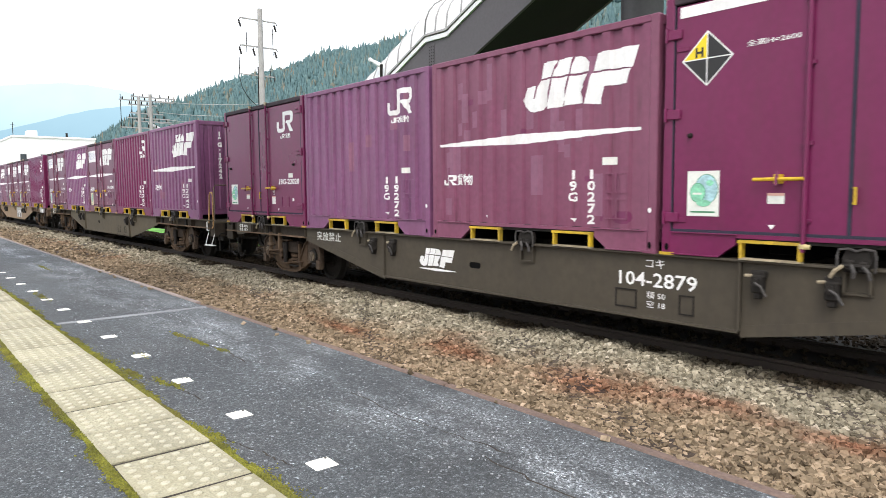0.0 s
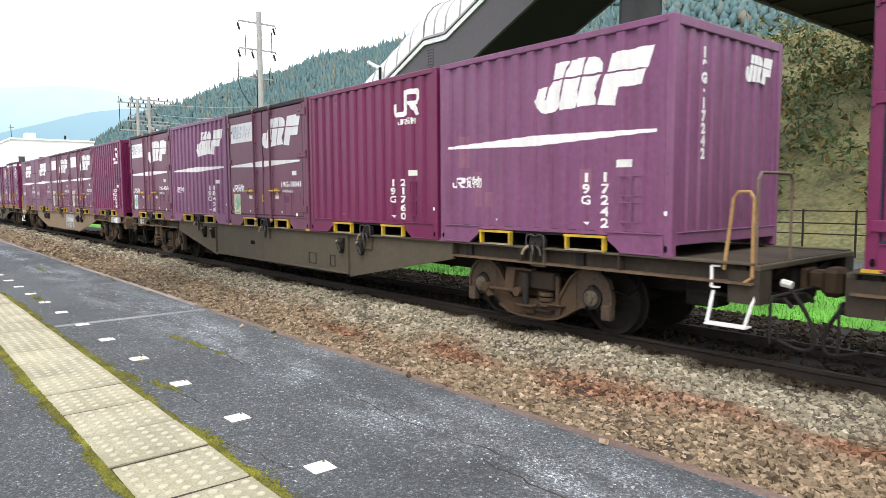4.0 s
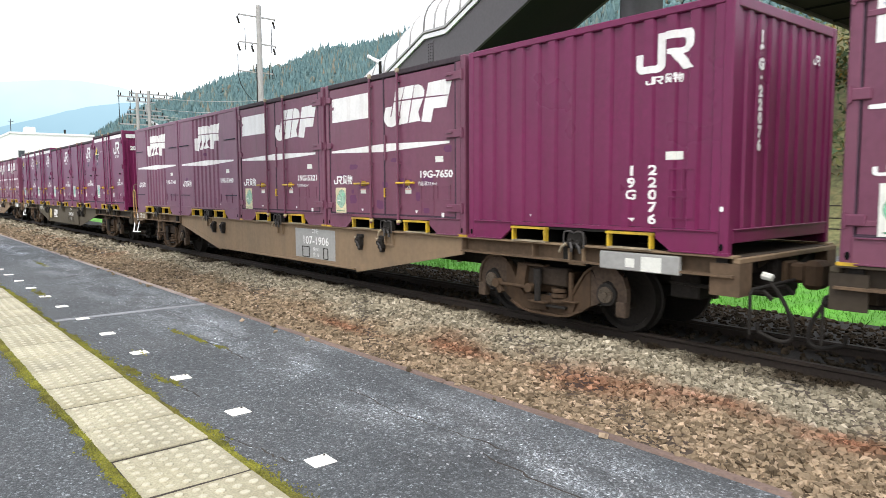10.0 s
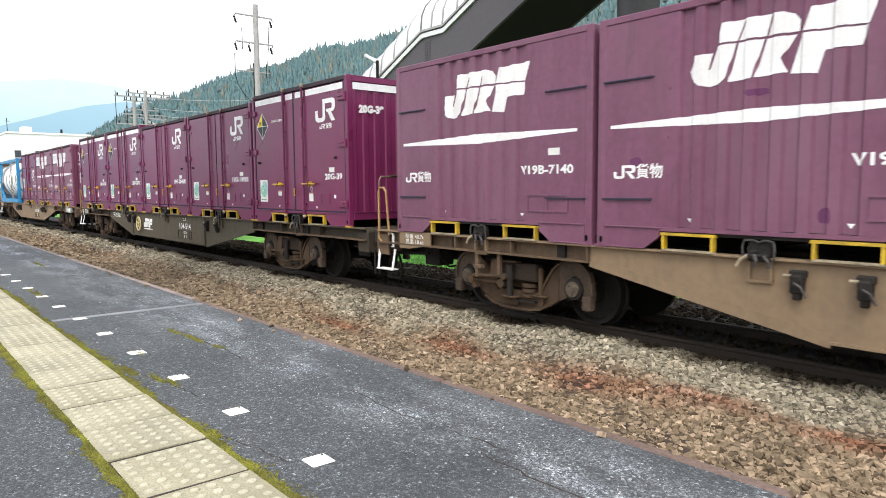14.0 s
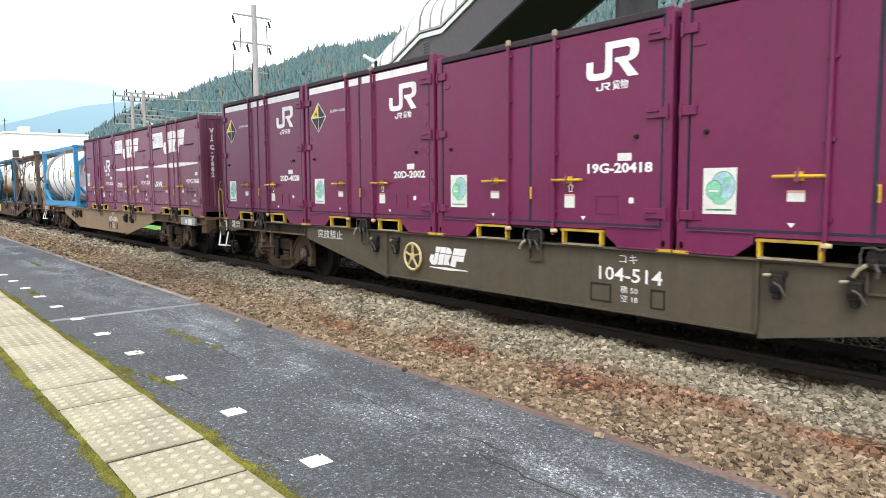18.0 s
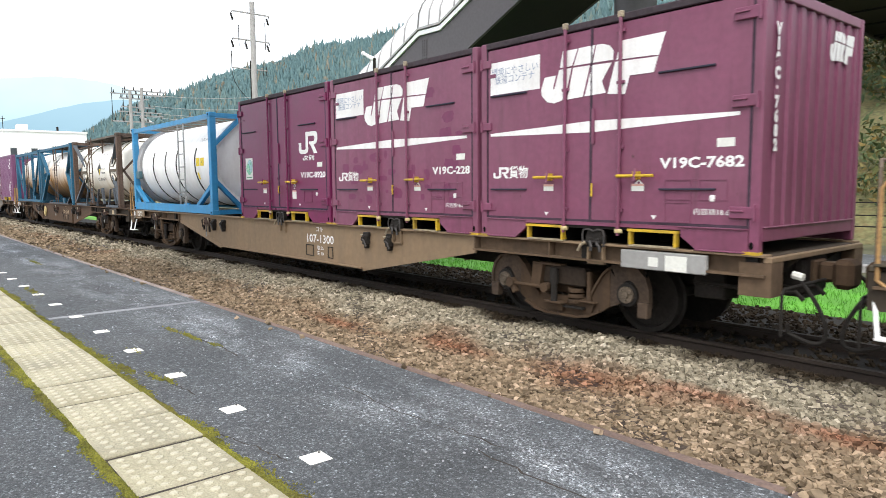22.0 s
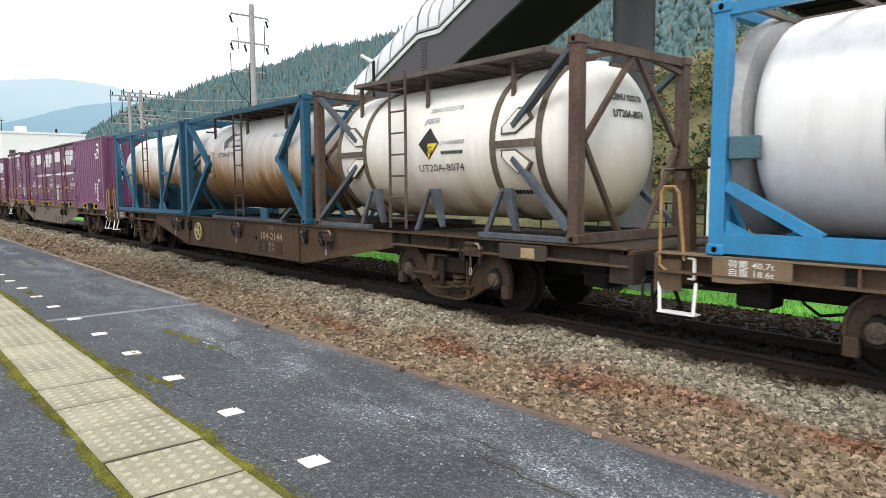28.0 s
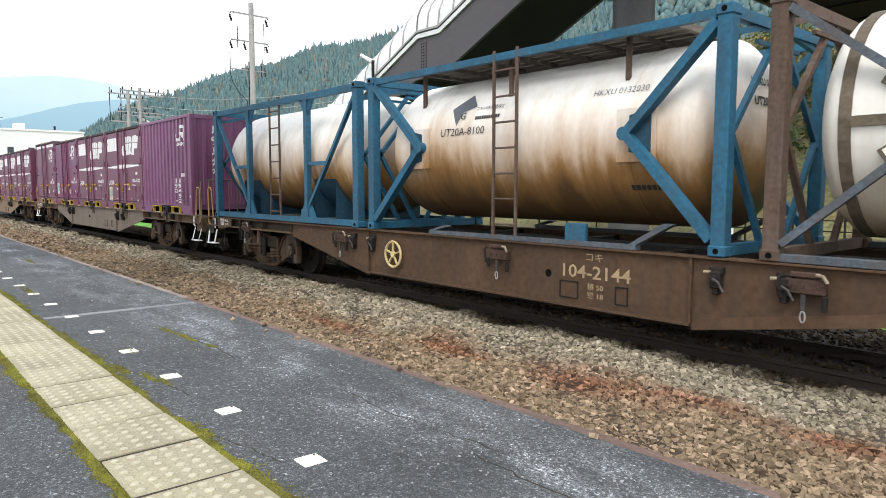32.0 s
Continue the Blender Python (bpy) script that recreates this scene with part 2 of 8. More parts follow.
worn_tops(TILE, 0.0092, 0.0145, (0.55, 0.515, 0.40))
MOSS = surface("moss", (0.155, 0.152, 0.016), 0.95, var=0.5, scales=(6, 120), dirt=(0.11, 0.075, 0.03), amount=0.7, streak=False, bump=0.9)
MARK = surface("white_marker", (0.80, 0.78, 0.71), 0.6, var=0.08, scales=(5, 50), dirt=(0.5, 0.46, 0.36), amount=0.5, streak=False, bump=0.05)
GRASS = surface("grass", (0.10, 0.31, 0.03), 0.9, var=0.35, scales=(1, 30), bump=0.5, own=False)
EARTH = surface("earth_ground", (0.10, 0.10, 0.05), 0.95, var=0.35, scales=(0.05, 2), bump=0.3, own=False)
GIRDER = surface("dark_grey_bridge_paint", (0.085, 0.078, 0.085), 0.6, var=0.08, scales=(0.5, 10), bump=0.03)
# near-black base carries the shade beneath stairs and deck
DARKUNDER = surface("shade_black_soffit", (0.006, 0.006, 0.007), 0.85, var=0.2, scales=(0.5, 10))
ROOFWHITE = surface("milky_roof_sheet", (0.75, 0.76, 0.77), 0.35, var=0.04, scales=(0.7, 8), bump=0.02)
CONCRETE = surface("pole_concrete", (0.36, 0.35, 0.34), 0.85, var=0.12, scales=(1.5, 30), bump=0.2)
BOXGREY = surface("blue_grey_concrete", (0.10, 0.115, 0.13), 0.9, var=0.2, scales=(2, 30), dirt=(0.26, 0.27, 0.25), amount=0.7, streak=False, bump=0.2)
TANKWHITE = surface("white_tank_paint", (0.92, 0.92, 0.91), 0.55, gloss=0.3, var=0.02, scales=(0.8, 12), dirt=(0.45, 0.42, 0.38), amount=0.25, bump=0.02)
TANKRUST = surface("rust_streaked_white_tank", (0.88, 0.865, 0.82), 0.5, var=0.03, scales=(0.8, 12), dirt=(0.55, 0.46, 0.33), amount=0.25, bump=0.02, gloss=0.35)


def rust_runs_and_belly_shade(m, z_top, z_low, colour, amount):
    """Rust that has run down and gathered on the lower flank, broken up by streaks; belly shade painted lowest."""
    t = m.node_tree
    b = t.nodes["Principled BSDF"]
    src = b.inputs["Base Color"].links[0].from_socket
    tc, sep = t.nodes.new("ShaderNodeTexCoord"), t.nodes.new("ShaderNodeSeparateXYZ")
    t.links.new(tc.outputs["Object"], sep.inputs[0])
    mp = t.nodes.new("ShaderNodeMapping")
    mp.inputs["Scale"].default_value = (2.2, 0.3, 0.25)
    t.links.new(tc.outputs["Object"], mp.inputs[0])
    nz = t.nodes.new("ShaderNodeTexNoise")
    nz.inputs["Scale"].default_value, nz.inputs["Detail"].default_value = 1.6, 6.0
    t.links.new(mp.outputs[0], nz.inputs["Vector"])
    fine = t.nodes.new("ShaderNodeTexNoise")
    fine.inputs["Scale"].default_value, fine.inputs["Detail"].default_value, fine.inputs["Roughness"].default_value = 3.0, 8.0, 0.7
    mp2 = t.nodes.new("ShaderNodeMapping")
    mp2.inputs["Scale"].default_value = (1.0, 0.5, 0.45)
    t.links.new(tc.outputs["Object"], mp2.inputs[0])
    t.links.new(mp2.outputs[0], fine.inputs["Vector"])
    mixn = t.nodes.new("ShaderNodeMath")
    mixn.operation = "MULTIPLY_ADD"
    mixn.inputs[1].default_value = 0.75
    t.links.new(fine.outputs[0], mixn.inputs[0])
    t.links.new(nz.outputs[0], mixn.inputs[2])
    k = t.nodes.new("ShaderNodeMath")
    k.operation = "MULTIPLY_ADD"
    k.inputs[1].default_value = 1.1
    t.links.new(mixn.outputs[0], k.inputs[0])
    t.links.new(sep.outputs["Z"], k.inputs[2])
    # the second, lowest tint adds the belly's shade to the stain
    for top_z, low_z, tint, much in ((z_top, z_low, colour, amount), (z_low + 0.28, z_low - 0.38, (0.085, 0.05, 0.024), 0.9)):
        r = t.nodes.new("ShaderNodeMapRange")
        r.inputs[1].default_value, r.inputs[2].default_value = top_z + 0.96, low_z + 0.96
        r.inputs[3].default_value, r.inputs[4].default_value = 0.0, much
        t.links.new(k.outputs[0], r.inputs[0])
        mx = t.nodes.new("ShaderNodeMixRGB")
        mx.inputs[2].default_value = (*tint, 1)
        t.links.new(r.outputs[0], mx.inputs[0])
        t.links.new(src, mx.inputs[1])
        src = mx.outputs[0]
    t.links.new(src, b.inputs["Base Color"])


rust_runs_and_belly_shade(TANKRUST, 1.85, 0.84, (0.40, 0.215, 0.07), 1.0)
TANKPALE = surface("lightly_stained_white_tank", (0.88, 0.865, 0.80), 0.5, var=0.03, scales=(0.8, 12), dirt=(0.60, 0.52, 0.40), amount=0.18, bump=0.02, gloss=0.35)
rust_runs_and_belly_shade(TANKPALE, 1.30, 0.15, (0.52, 0.37, 0.17), 0.85)
BLUE = surface("bright_blue_paint", (0.03, 0.25, 0.50), 0.45, var=0.08, scales=(1.5, 20), dirt=(0.05, 0.12, 0.18), amount=0.4, bump=0.02)
TEAL = surface("weathered_blue_paint", (0.022, 0.115, 0.195), 0.6, gloss=0.3, var=0.2, scales=(2, 20), dirt=(0.07, 0.06, 0.05), amount=0.45, bump=0.05)
WORNBLUE = surface("worn_blue_grey_steel", (0.082, 0.102, 0.124), 0.7, gloss=0.3, var=0.25, scales=(3, 30), dirt=(0.10, 0.075, 0.06), amount=0.8, bump=0.08)
STEELBLUE = surface("dark_blue_plate_paint", (0.020, 0.060, 0.095), 0.65, gloss=0.3, var=0.2, scales=(2, 20), bump=0.05)
OLIVE = surface("olive_brown_strap", (0.13, 0.105, 0.075), 0.7, gloss=0.3, var=0.2, scales=(2, 20), bump=0.05)
PLANK = surface("grey_brown_walkway", (0.135, 0.118, 0.10), 0.85, gloss=0.2, var=0.2, scales=(2, 25), bump=0.1)
RUSTFRAME = surface("rusty_brown_frame_paint", (0.105, 0.070, 0.052), 0.75, gloss=0.25, var=0.25, scales=(2, 20), dirt=(0.16, 0.15, 0.14), amount=0.5, bump=0.1)
# distance haze is mixed into this blue-green base
HILL = surface("hazed_forest_floor", (0.085, 0.135, 0.132), 1.0, var=0.2, gloss=0.0, scales=(0.02, 0.4), bump=0.2, own=False)
PLASTER = surface("white_wall", (0.88, 0.88, 0.87), 0.8, var=0.04, scales=(0.2, 4), bump=0.03)


# paler kerb tone for the blocks beyond x = -7
KERB_FAR = surface("pale_far_kerb_concrete", (0.25, 0.20, 0.18), 0.9, var=0.25, scales=(2, 60), bump=0.4)
KERB_PALE = surface("pale_mortar", (0.24, 0.245, 0.26), 0.9, var=0.2, scales=(3, 60), bump=0.4)
GUTTER = surface("grey_gutter_paint", (0.33, 0.33, 0.33), 0.5, var=0.1, scales=(2, 20), bump=0.02)
GLASSDARK = surface("dark_window_glass", (0.05, 0.06, 0.07), 0.15, var=0.1, bump=0.0)


def island_ramp(name, stops, rough=0.9, var=0.2, scales=(2, 30), bump=0.3):
    """Lumps or leaves whose colours are drawn one by one from a ramp."""
    m = surface(name, (1, 1, 1), rough, var=var, scales=scales, bump=bump, own=False)
    t = m.node_tree
    b = t.nodes["Principled BSDF"]
    src = b.inputs["Base Color"].links[0].from_socket
    geo = t.nodes.new("ShaderNodeNewGeometry")
    r = t.nodes.new("ShaderNodeValToRGB")
    while len(r.color_ramp.elements) < len(stops):
        r.color_ramp.elements.new(0.5)
    for e, (p, c) in zip(r.color_ramp.elements, stops):
        e.position, e.color = p, (*c, 1)
    t.links.new(geo.outputs["Random Per Island"], r.inputs[0])
    mx = t.nodes.new("ShaderNodeMixRGB")
    mx.blend_type = "MULTIPLY"
    mx.inputs[0].default_value = 1
    t.links.new(r.outputs[0], mx.inputs[1])
    t.links.new(src, mx.inputs[2])
    t.links.new(mx.outputs[0], b.inputs["Base Color"])
    return m


STONES = island_ramp("track_stone", [(0.0, (0.10, 0.086, 0.062)), (0.25, (0.232, 0.204, 0.148)), (0.6, (0.325, 0.286, 0.210)), (0.9, (0.415, 0.366, 0.272)), (1.0, (0.60, 0.53, 0.42))])
STONES.node_tree.nodes["Principled BSDF"].inputs["Specular IOR Level"].default_value = 0.15


RED_SPILLS = ((-4.1, -2.2, 0.85, 0.46), (-2.9, -2.03, 0.7, 0.2), (-1.8, -2.15, 0.6, 0.18), (-5.9, -2.4, 0.7, 0.26), (-8.2, -2.6, 0.9, 0.2))


def rust_and_train_shade(m):
    """Brake dust: brown towards the platform, red in patches along a middle band; train shade painted in at the rails.
    """
    t = m.node_tree
    b = t.nodes["Principled BSDF"]
    src = b.inputs["Base Color"].links[0].from_socket
    tc = t.nodes.new("ShaderNodeTexCoord")
    sep = t.nodes.new("ShaderNodeSeparateXYZ")
    t.links.new(tc.outputs["Object"], sep.inputs[0])
    nz = t.nodes.new("ShaderNodeTexNoise")
    nz.inputs["Scale"].default_value, nz.inputs["Detail"].default_value = 1.3, 5.0
    t.links.new(tc.outputs["Object"], nz.inputs["Vector"])
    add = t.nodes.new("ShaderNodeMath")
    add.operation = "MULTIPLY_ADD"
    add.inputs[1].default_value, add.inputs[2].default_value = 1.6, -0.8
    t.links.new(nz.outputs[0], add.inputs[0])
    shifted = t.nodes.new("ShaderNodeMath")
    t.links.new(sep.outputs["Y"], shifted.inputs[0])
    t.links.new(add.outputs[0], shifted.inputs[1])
    # second row multiplies in the train's shade along with oily dust
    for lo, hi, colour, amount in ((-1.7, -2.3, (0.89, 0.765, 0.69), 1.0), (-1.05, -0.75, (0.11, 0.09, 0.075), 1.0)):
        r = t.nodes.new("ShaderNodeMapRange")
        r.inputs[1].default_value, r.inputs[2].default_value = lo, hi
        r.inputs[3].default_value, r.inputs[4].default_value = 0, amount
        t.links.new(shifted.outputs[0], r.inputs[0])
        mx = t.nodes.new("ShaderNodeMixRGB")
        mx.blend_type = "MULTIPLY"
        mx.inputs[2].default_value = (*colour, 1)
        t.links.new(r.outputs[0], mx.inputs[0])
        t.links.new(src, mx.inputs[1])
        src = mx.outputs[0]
    ramp = t.nodes.new("ShaderNodeValToRGB")
    ramp.color_ramp.elements[0].position, ramp.color_ramp.elements[0].color = 0.0, (0, 0, 0, 1)
    ramp.color_ramp.elements[1].position, ramp.color_ramp.elements[1].color = 0.40, (0, 0, 0, 1)
    for p, v in ((0.5, 0.9), (0.64, 0.0)):
        e = ramp.color_ramp.elements.new(p)
        e.color = (v, v, v, 1)
    r2 = t.nodes.new("ShaderNodeMapRange")
    r2.inputs[1].default_value, r2.inputs[2].default_value = -4.2, 0.0
    t.links.new(shifted.outputs[0], r2.inputs[0])
    t.links.new(r2.outputs[0], ramp.inputs[0])
    n2 = t.nodes.new("ShaderNodeTexNoise")
    n2.inputs["Scale"].default_value, n2.inputs["Detail"].default_value = 0.75, 3.0
    t.links.new(tc.outputs["Object"], n2.inputs["Vector"])
    r3 = t.nodes.new("ShaderNodeMapRange")
    r3.inputs[1].default_value, r3.inputs[2].default_value = 0.50, 0.66
    r3.inputs[4].default_value = 0.7
    t.links.new(n2.outputs[0], r3.inputs[0])
    mul = t.nodes.new("ShaderNodeMath")
    mul.operation = "MULTIPLY"
    t.links.new(ramp.outputs[0], mul.inputs[0])
    t.links.new(r3.outputs[0], mul.inputs[1])
    masks = [mul.outputs[0]]
    # spills of red dust lying on the stones
    wob = t.nodes.new("ShaderNodeTexNoise")
    wob.inputs["Scale"].default_value, wob.inputs["Detail"].default_value = 3.5, 5.0
    t.links.new(tc.outputs["Object"], wob.inputs["Vector"])
    for cx, cy, rx, ry in RED_SPILLS:
        mp = t.nodes.new("ShaderNodeMapping")
        mp.vector_type = "POINT"
        mp.inputs["Scale"].default_value = (1 / rx, 1 / ry, 0)
        mp.inputs["Location"].default_value = (-cx / rx, -cy / ry, 0)
        t.links.new(tc.outputs["Object"], mp.inputs[0])
        ln = t.nodes.new("ShaderNodeVectorMath")
        ln.operation = "LENGTH"
        t.links.new(mp.outputs[0], ln.inputs[0])
        ma = t.nodes.new("ShaderNodeMath")
        ma.operation = "MULTIPLY_ADD"
        ma.inputs[1].default_value = 1.6
        t.links.new(wob.outputs[0], ma.inputs[0])
        t.links.new(ln.outputs["Value"], ma.inputs[2])
        rr = t.nodes.new("ShaderNodeMapRange")
        rr.inputs[1].default_value, rr.inputs[2].default_value = 2.1, 1.0
        rr.inputs[4].default_value = 0.85
        t.links.new(ma.outputs[0], rr.inputs[0])
        masks.append(rr.outputs[0])
    for mask in masks:
        mx = t.nodes.new("ShaderNodeMixRGB")
        mx.blend_type = "MULTIPLY"
        mx.inputs[2].default_value = (0.80, 0.50, 0.43, 1)
        t.links.new(mask, mx.inputs[0])
        t.links.new(src, mx.inputs[1])
        src = mx.outputs[0]
    t.links.new(src, b.inputs["Base Color"])
    return m


rust_and_train_shade(STONES)
BRAKEDUST = surface("brake_dust_brown_steel", (0.125, 0.085, 0.055), 0.85, gloss=0.15, var=0.15, scales=(1.2, 14), dirt=(0.06, 0.045, 0.033), amount=0.6, bump=0.08)
# grimy steel that also carries the shade of the recessed webs
OILSHADE = surface("oily_shaded_frame_steel", (0.050, 0.040, 0.030), 0.85, gloss=0.15, var=0.15, scales=(1.2, 14), dirt=(0.028, 0.023, 0.019), amount=0.6, bump=0.08)
# bogie brown darkened for the guards: their shade is in the colour
SHADEGUARD = surface("shade_brown_guard_steel", (0.062, 0.044, 0.032), 0.8, gloss=0.2, var=0.25, scales=(3, 25), dirt=(0.10, 0.066, 0.042), amount=0.5, bump=0.15)
BOLSTER = surface("dark_brown_bolster_steel", (0.038, 0.028, 0.021), 0.85, gloss=0.15, var=0.2, scales=(3, 25), bump=0.15)
# sleeper colour lowered to hold the shade under the train; also joints, cracks
TIE = surface("shade_dark_sleeper", (0.05, 0.042, 0.035), 0.9, var=0.25, scales=(2, 40), bump=0.3, gloss=0.2)
# dark bed colour stands in for shadow in the gaps between stones
BEDGAP = surface("gap_shade_stone_bed", (0.065, 0.052, 0.040), 0.95, var=0.4, scales=(1.5, 40), bump=0.8, own=False)
rust_and_train_shade(BEDGAP)
GRIT = island_ramp("pale_grit", [(0.0, (0.10, 0.10, 0.11)), (0.5, (0.22, 0.225, 0.24)), (1.0, (0.45, 0.45, 0.46))])
BANK = surface("overgrown_bank", (0.12, 0.12, 0.05), 0.95, var=0.45, scales=(0.35, 6), dirt=(0.20, 0.14, 0.06), amount=0.8, streak=False, bump=0.8, own=False)
SHRUB = island_ramp("autumn_leaves", [(0.0, (0.035, 0.07, 0.025)), (0.4, (0.08, 0.12, 0.04)), (0.7, (0.15, 0.15, 0.05)), (0.92, (0.22, 0.15, 0.04)), (1.0, (0.34, 0.19, 0.03))], 0.8, bump=0.0)
# tree tones are lifted and blued by haze painted into the ramp
FOREST = island_ramp("hazed_hillside_foliage", [(0.0, (0.105, 0.175, 0.185)), (0.5, (0.120, 0.194, 0.202)), (0.84, (0.134, 0.206, 0.205)), (0.95, (0.170, 0.196, 0.170)), (1.0, (0.22, 0.185, 0.140))], 1.0, var=0.15, scales=(0.03, 0.6), bump=0.0)


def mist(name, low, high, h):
    """Far land as glowing painted haze: only the colour of lit mist, paler upwards."""
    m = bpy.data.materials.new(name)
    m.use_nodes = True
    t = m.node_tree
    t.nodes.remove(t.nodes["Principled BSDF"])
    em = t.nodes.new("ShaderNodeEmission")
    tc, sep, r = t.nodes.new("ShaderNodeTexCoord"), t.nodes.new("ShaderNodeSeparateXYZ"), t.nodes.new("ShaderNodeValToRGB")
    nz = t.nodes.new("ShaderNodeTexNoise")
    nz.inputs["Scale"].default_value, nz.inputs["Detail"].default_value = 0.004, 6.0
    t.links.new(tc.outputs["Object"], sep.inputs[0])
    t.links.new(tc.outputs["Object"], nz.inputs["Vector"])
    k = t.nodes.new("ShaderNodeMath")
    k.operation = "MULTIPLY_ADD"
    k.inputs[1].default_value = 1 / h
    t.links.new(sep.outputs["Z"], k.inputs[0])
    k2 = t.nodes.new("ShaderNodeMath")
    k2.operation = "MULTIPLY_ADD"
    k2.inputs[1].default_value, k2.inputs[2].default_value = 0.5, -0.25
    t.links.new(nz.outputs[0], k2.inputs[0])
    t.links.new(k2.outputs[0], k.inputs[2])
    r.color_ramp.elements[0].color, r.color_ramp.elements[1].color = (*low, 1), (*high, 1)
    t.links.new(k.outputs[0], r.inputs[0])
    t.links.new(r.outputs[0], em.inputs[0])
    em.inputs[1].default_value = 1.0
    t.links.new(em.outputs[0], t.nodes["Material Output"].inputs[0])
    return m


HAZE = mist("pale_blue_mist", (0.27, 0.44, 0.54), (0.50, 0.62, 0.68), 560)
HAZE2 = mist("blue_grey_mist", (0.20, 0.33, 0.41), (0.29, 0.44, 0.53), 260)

# ---- mesh helpers ----


def box(bm, x0, x1, y0, y1, z0, z1, bev=0.0):
    m = Matrix.Translation(((x0 + x1) / 2, (y0 + y1) / 2, (z0 + z1) / 2)) @ Matrix.Diagonal((abs(x1 - x0), abs(y1 - y0), abs(z1 - z0), 1))
    r = bmesh.ops.create_cube(bm, size=1, matrix=m)
    if bev:
        es = list({e for v in r["verts"] for e in v.link_edges})
        bmesh.ops.bevel(bm, geom=es, offset=bev, segments=1, affect="EDGES")


def bar(bm, p, q, w, h=None):
    """A square or flat bar from p to q."""
    p, q = Vector(p), Vector(q)
    d = q - p
    rot = d.to_track_quat("Z", "Y").to_matrix().to_4x4()
    bmesh.ops.create_cube(bm, size=1, matrix=Matrix.Translation((p + q) / 2) @ rot @ Matrix.Diagonal((w, h or w, d.length, 1)))


def rod(bm, p, q, r, n=10, r2=None):
    p, q = Vector(p), Vector(q)
    d = q - p
    rot = d.to_track_quat("Z", "Y").to_matrix().to_4x4()
    bmesh.ops.create_cone(bm, cap_ends=True, segments=n, radius1=r, radius2=r if r2 is None else r2, depth=d.length, matrix=Matrix.Translation((p + q) / 2) @ rot)


def pipe(bm, pts, r, n=8):
    """One bent tube through the points."""
    ps = [Vector(p) for p in pts]
    rings, side = [], None
    for i, p in enumerate(ps):
        d = (ps[min(i + 1, len(ps) - 1)] - ps[max(i - 1, 0)]).normalized()
        if side is None:
            side = d.orthogonal().normalized()
        side = side - d * side.dot(d)
        side = side.normalized() if side.length > 1e-4 else d.orthogonal().normalized()
        up = d.cross(side)
        rings.append([bm.verts.new(p + (side * math.cos(2 * math.pi * k / n) + up * math.sin(2 * math.pi * k / n)) * r) for k in range(n)])
    fs = [bm.faces.new((a[k], a[(k + 1) % n], q[(k + 1) % n], q[k])) for a, q in zip(rings, rings[1:]) for k in range(n)]
    fs += [bm.faces.new(rings[0]), bm.faces.new(rings[-1])]
    bmesh.ops.recalc_face_normals(bm, faces=fs)


def prism(bm, pts, y0, y1):
    """An outline in x and z, drawn out from y0 to y1."""
    a = [bm.verts.new((x, y0, z)) for x, z in pts]
    b = [bm.verts.new((x, y1, z)) for x, z in pts]
    n = len(pts)
    fs = [bm.faces.new(a), bm.faces.new(b[::-1])]
    for i in range(n):
        fs.append(bm.faces.new((a[i], b[i], b[(i + 1) % n], a[(i + 1) % n])))
    bmesh.ops.recalc_face_normals(bm, faces=fs)


def lathe(bm, prof, axis_z, n=32, x0=0.0):
    """Rings of (x, radius) round an axis along x at height axis_z."""
    rings = []
    for x, r in prof:
        rings.append([bm.verts.new((x + x0, r * math.cos(2 * math.pi * i / n), axis_z + r * math.sin(2 * math.pi * i / n))) for i in range(n)])
    for a, b in zip(rings, rings[1:]):
        for i in range(n):
            bm.faces.new((a[i], a[(i + 1) % n], b[(i + 1) % n], b[i]))
    bm.faces.new(rings[0])
    bm.faces.new(rings[-1][::-1])
    bmesh.ops.recalc_face_normals(bm, faces=bm.faces[:])


def as_mesh(name, bm, material, smooth=False):
    me = bpy.data.meshes.new(name)
    bm.to_mesh(me)
    bm.free()
    me.materials.append(material)
    if smooth:
        me.polygons.foreach_set("use_smooth", [True] * len(me.polygons))
        me.set_sharp_from_angle(angle=radians(35))
    return me


def part(name, bm, material, parent, label="", smooth=False):
    ob = new(name, as_mesh(name, bm, material, smooth))
    ob.parent = parent
    if label:
        tagged(ob, label)
    return ob


def piece(name, fill, material, parent, label="", smooth=False):
    """A part from a function that fills a fresh bmesh."""
    bm = bmesh.new()
    fill(bm)
    return part(name, bm, material, parent, label, smooth)


def thing(name, label, category, group=""):
    return tagged(new(name), label, category, group)


def setting(name, bm, material, label, category):
    ob = new(name, as_mesh(name, bm, material))
    return tagged(ob, label, category, kind="structure")


# ---- ground and track ----
ZP = 0.60        # platform top over the rail
EDGE = -5.02     # platform edge


def strip(bm, prof, xs):
    """A sheet swept along x from a profile of (y, z)."""
    rows = [[bm.verts.new((x, y, z)) for y, z in prof] for x in xs]
    for a, b in zip(rows, rows[1:]):
        for i in range(len(prof) - 1):
            bm.faces.new((a[i], a[i + 1], b[i + 1], b[i]))


bm = bmesh.new()
strip(bm, [(-900, -0.5), (-40, -0.5), (6, -0.5), (16, -0.4), (24, 0.6), (60, 1.2), (1500, 4)], [-3000, -400, -120, -40, 20, 300, 1500])
setting("ground", bm, EARTH, "grassy earth beyond the tracks", "ground")

bm = bmesh.new()
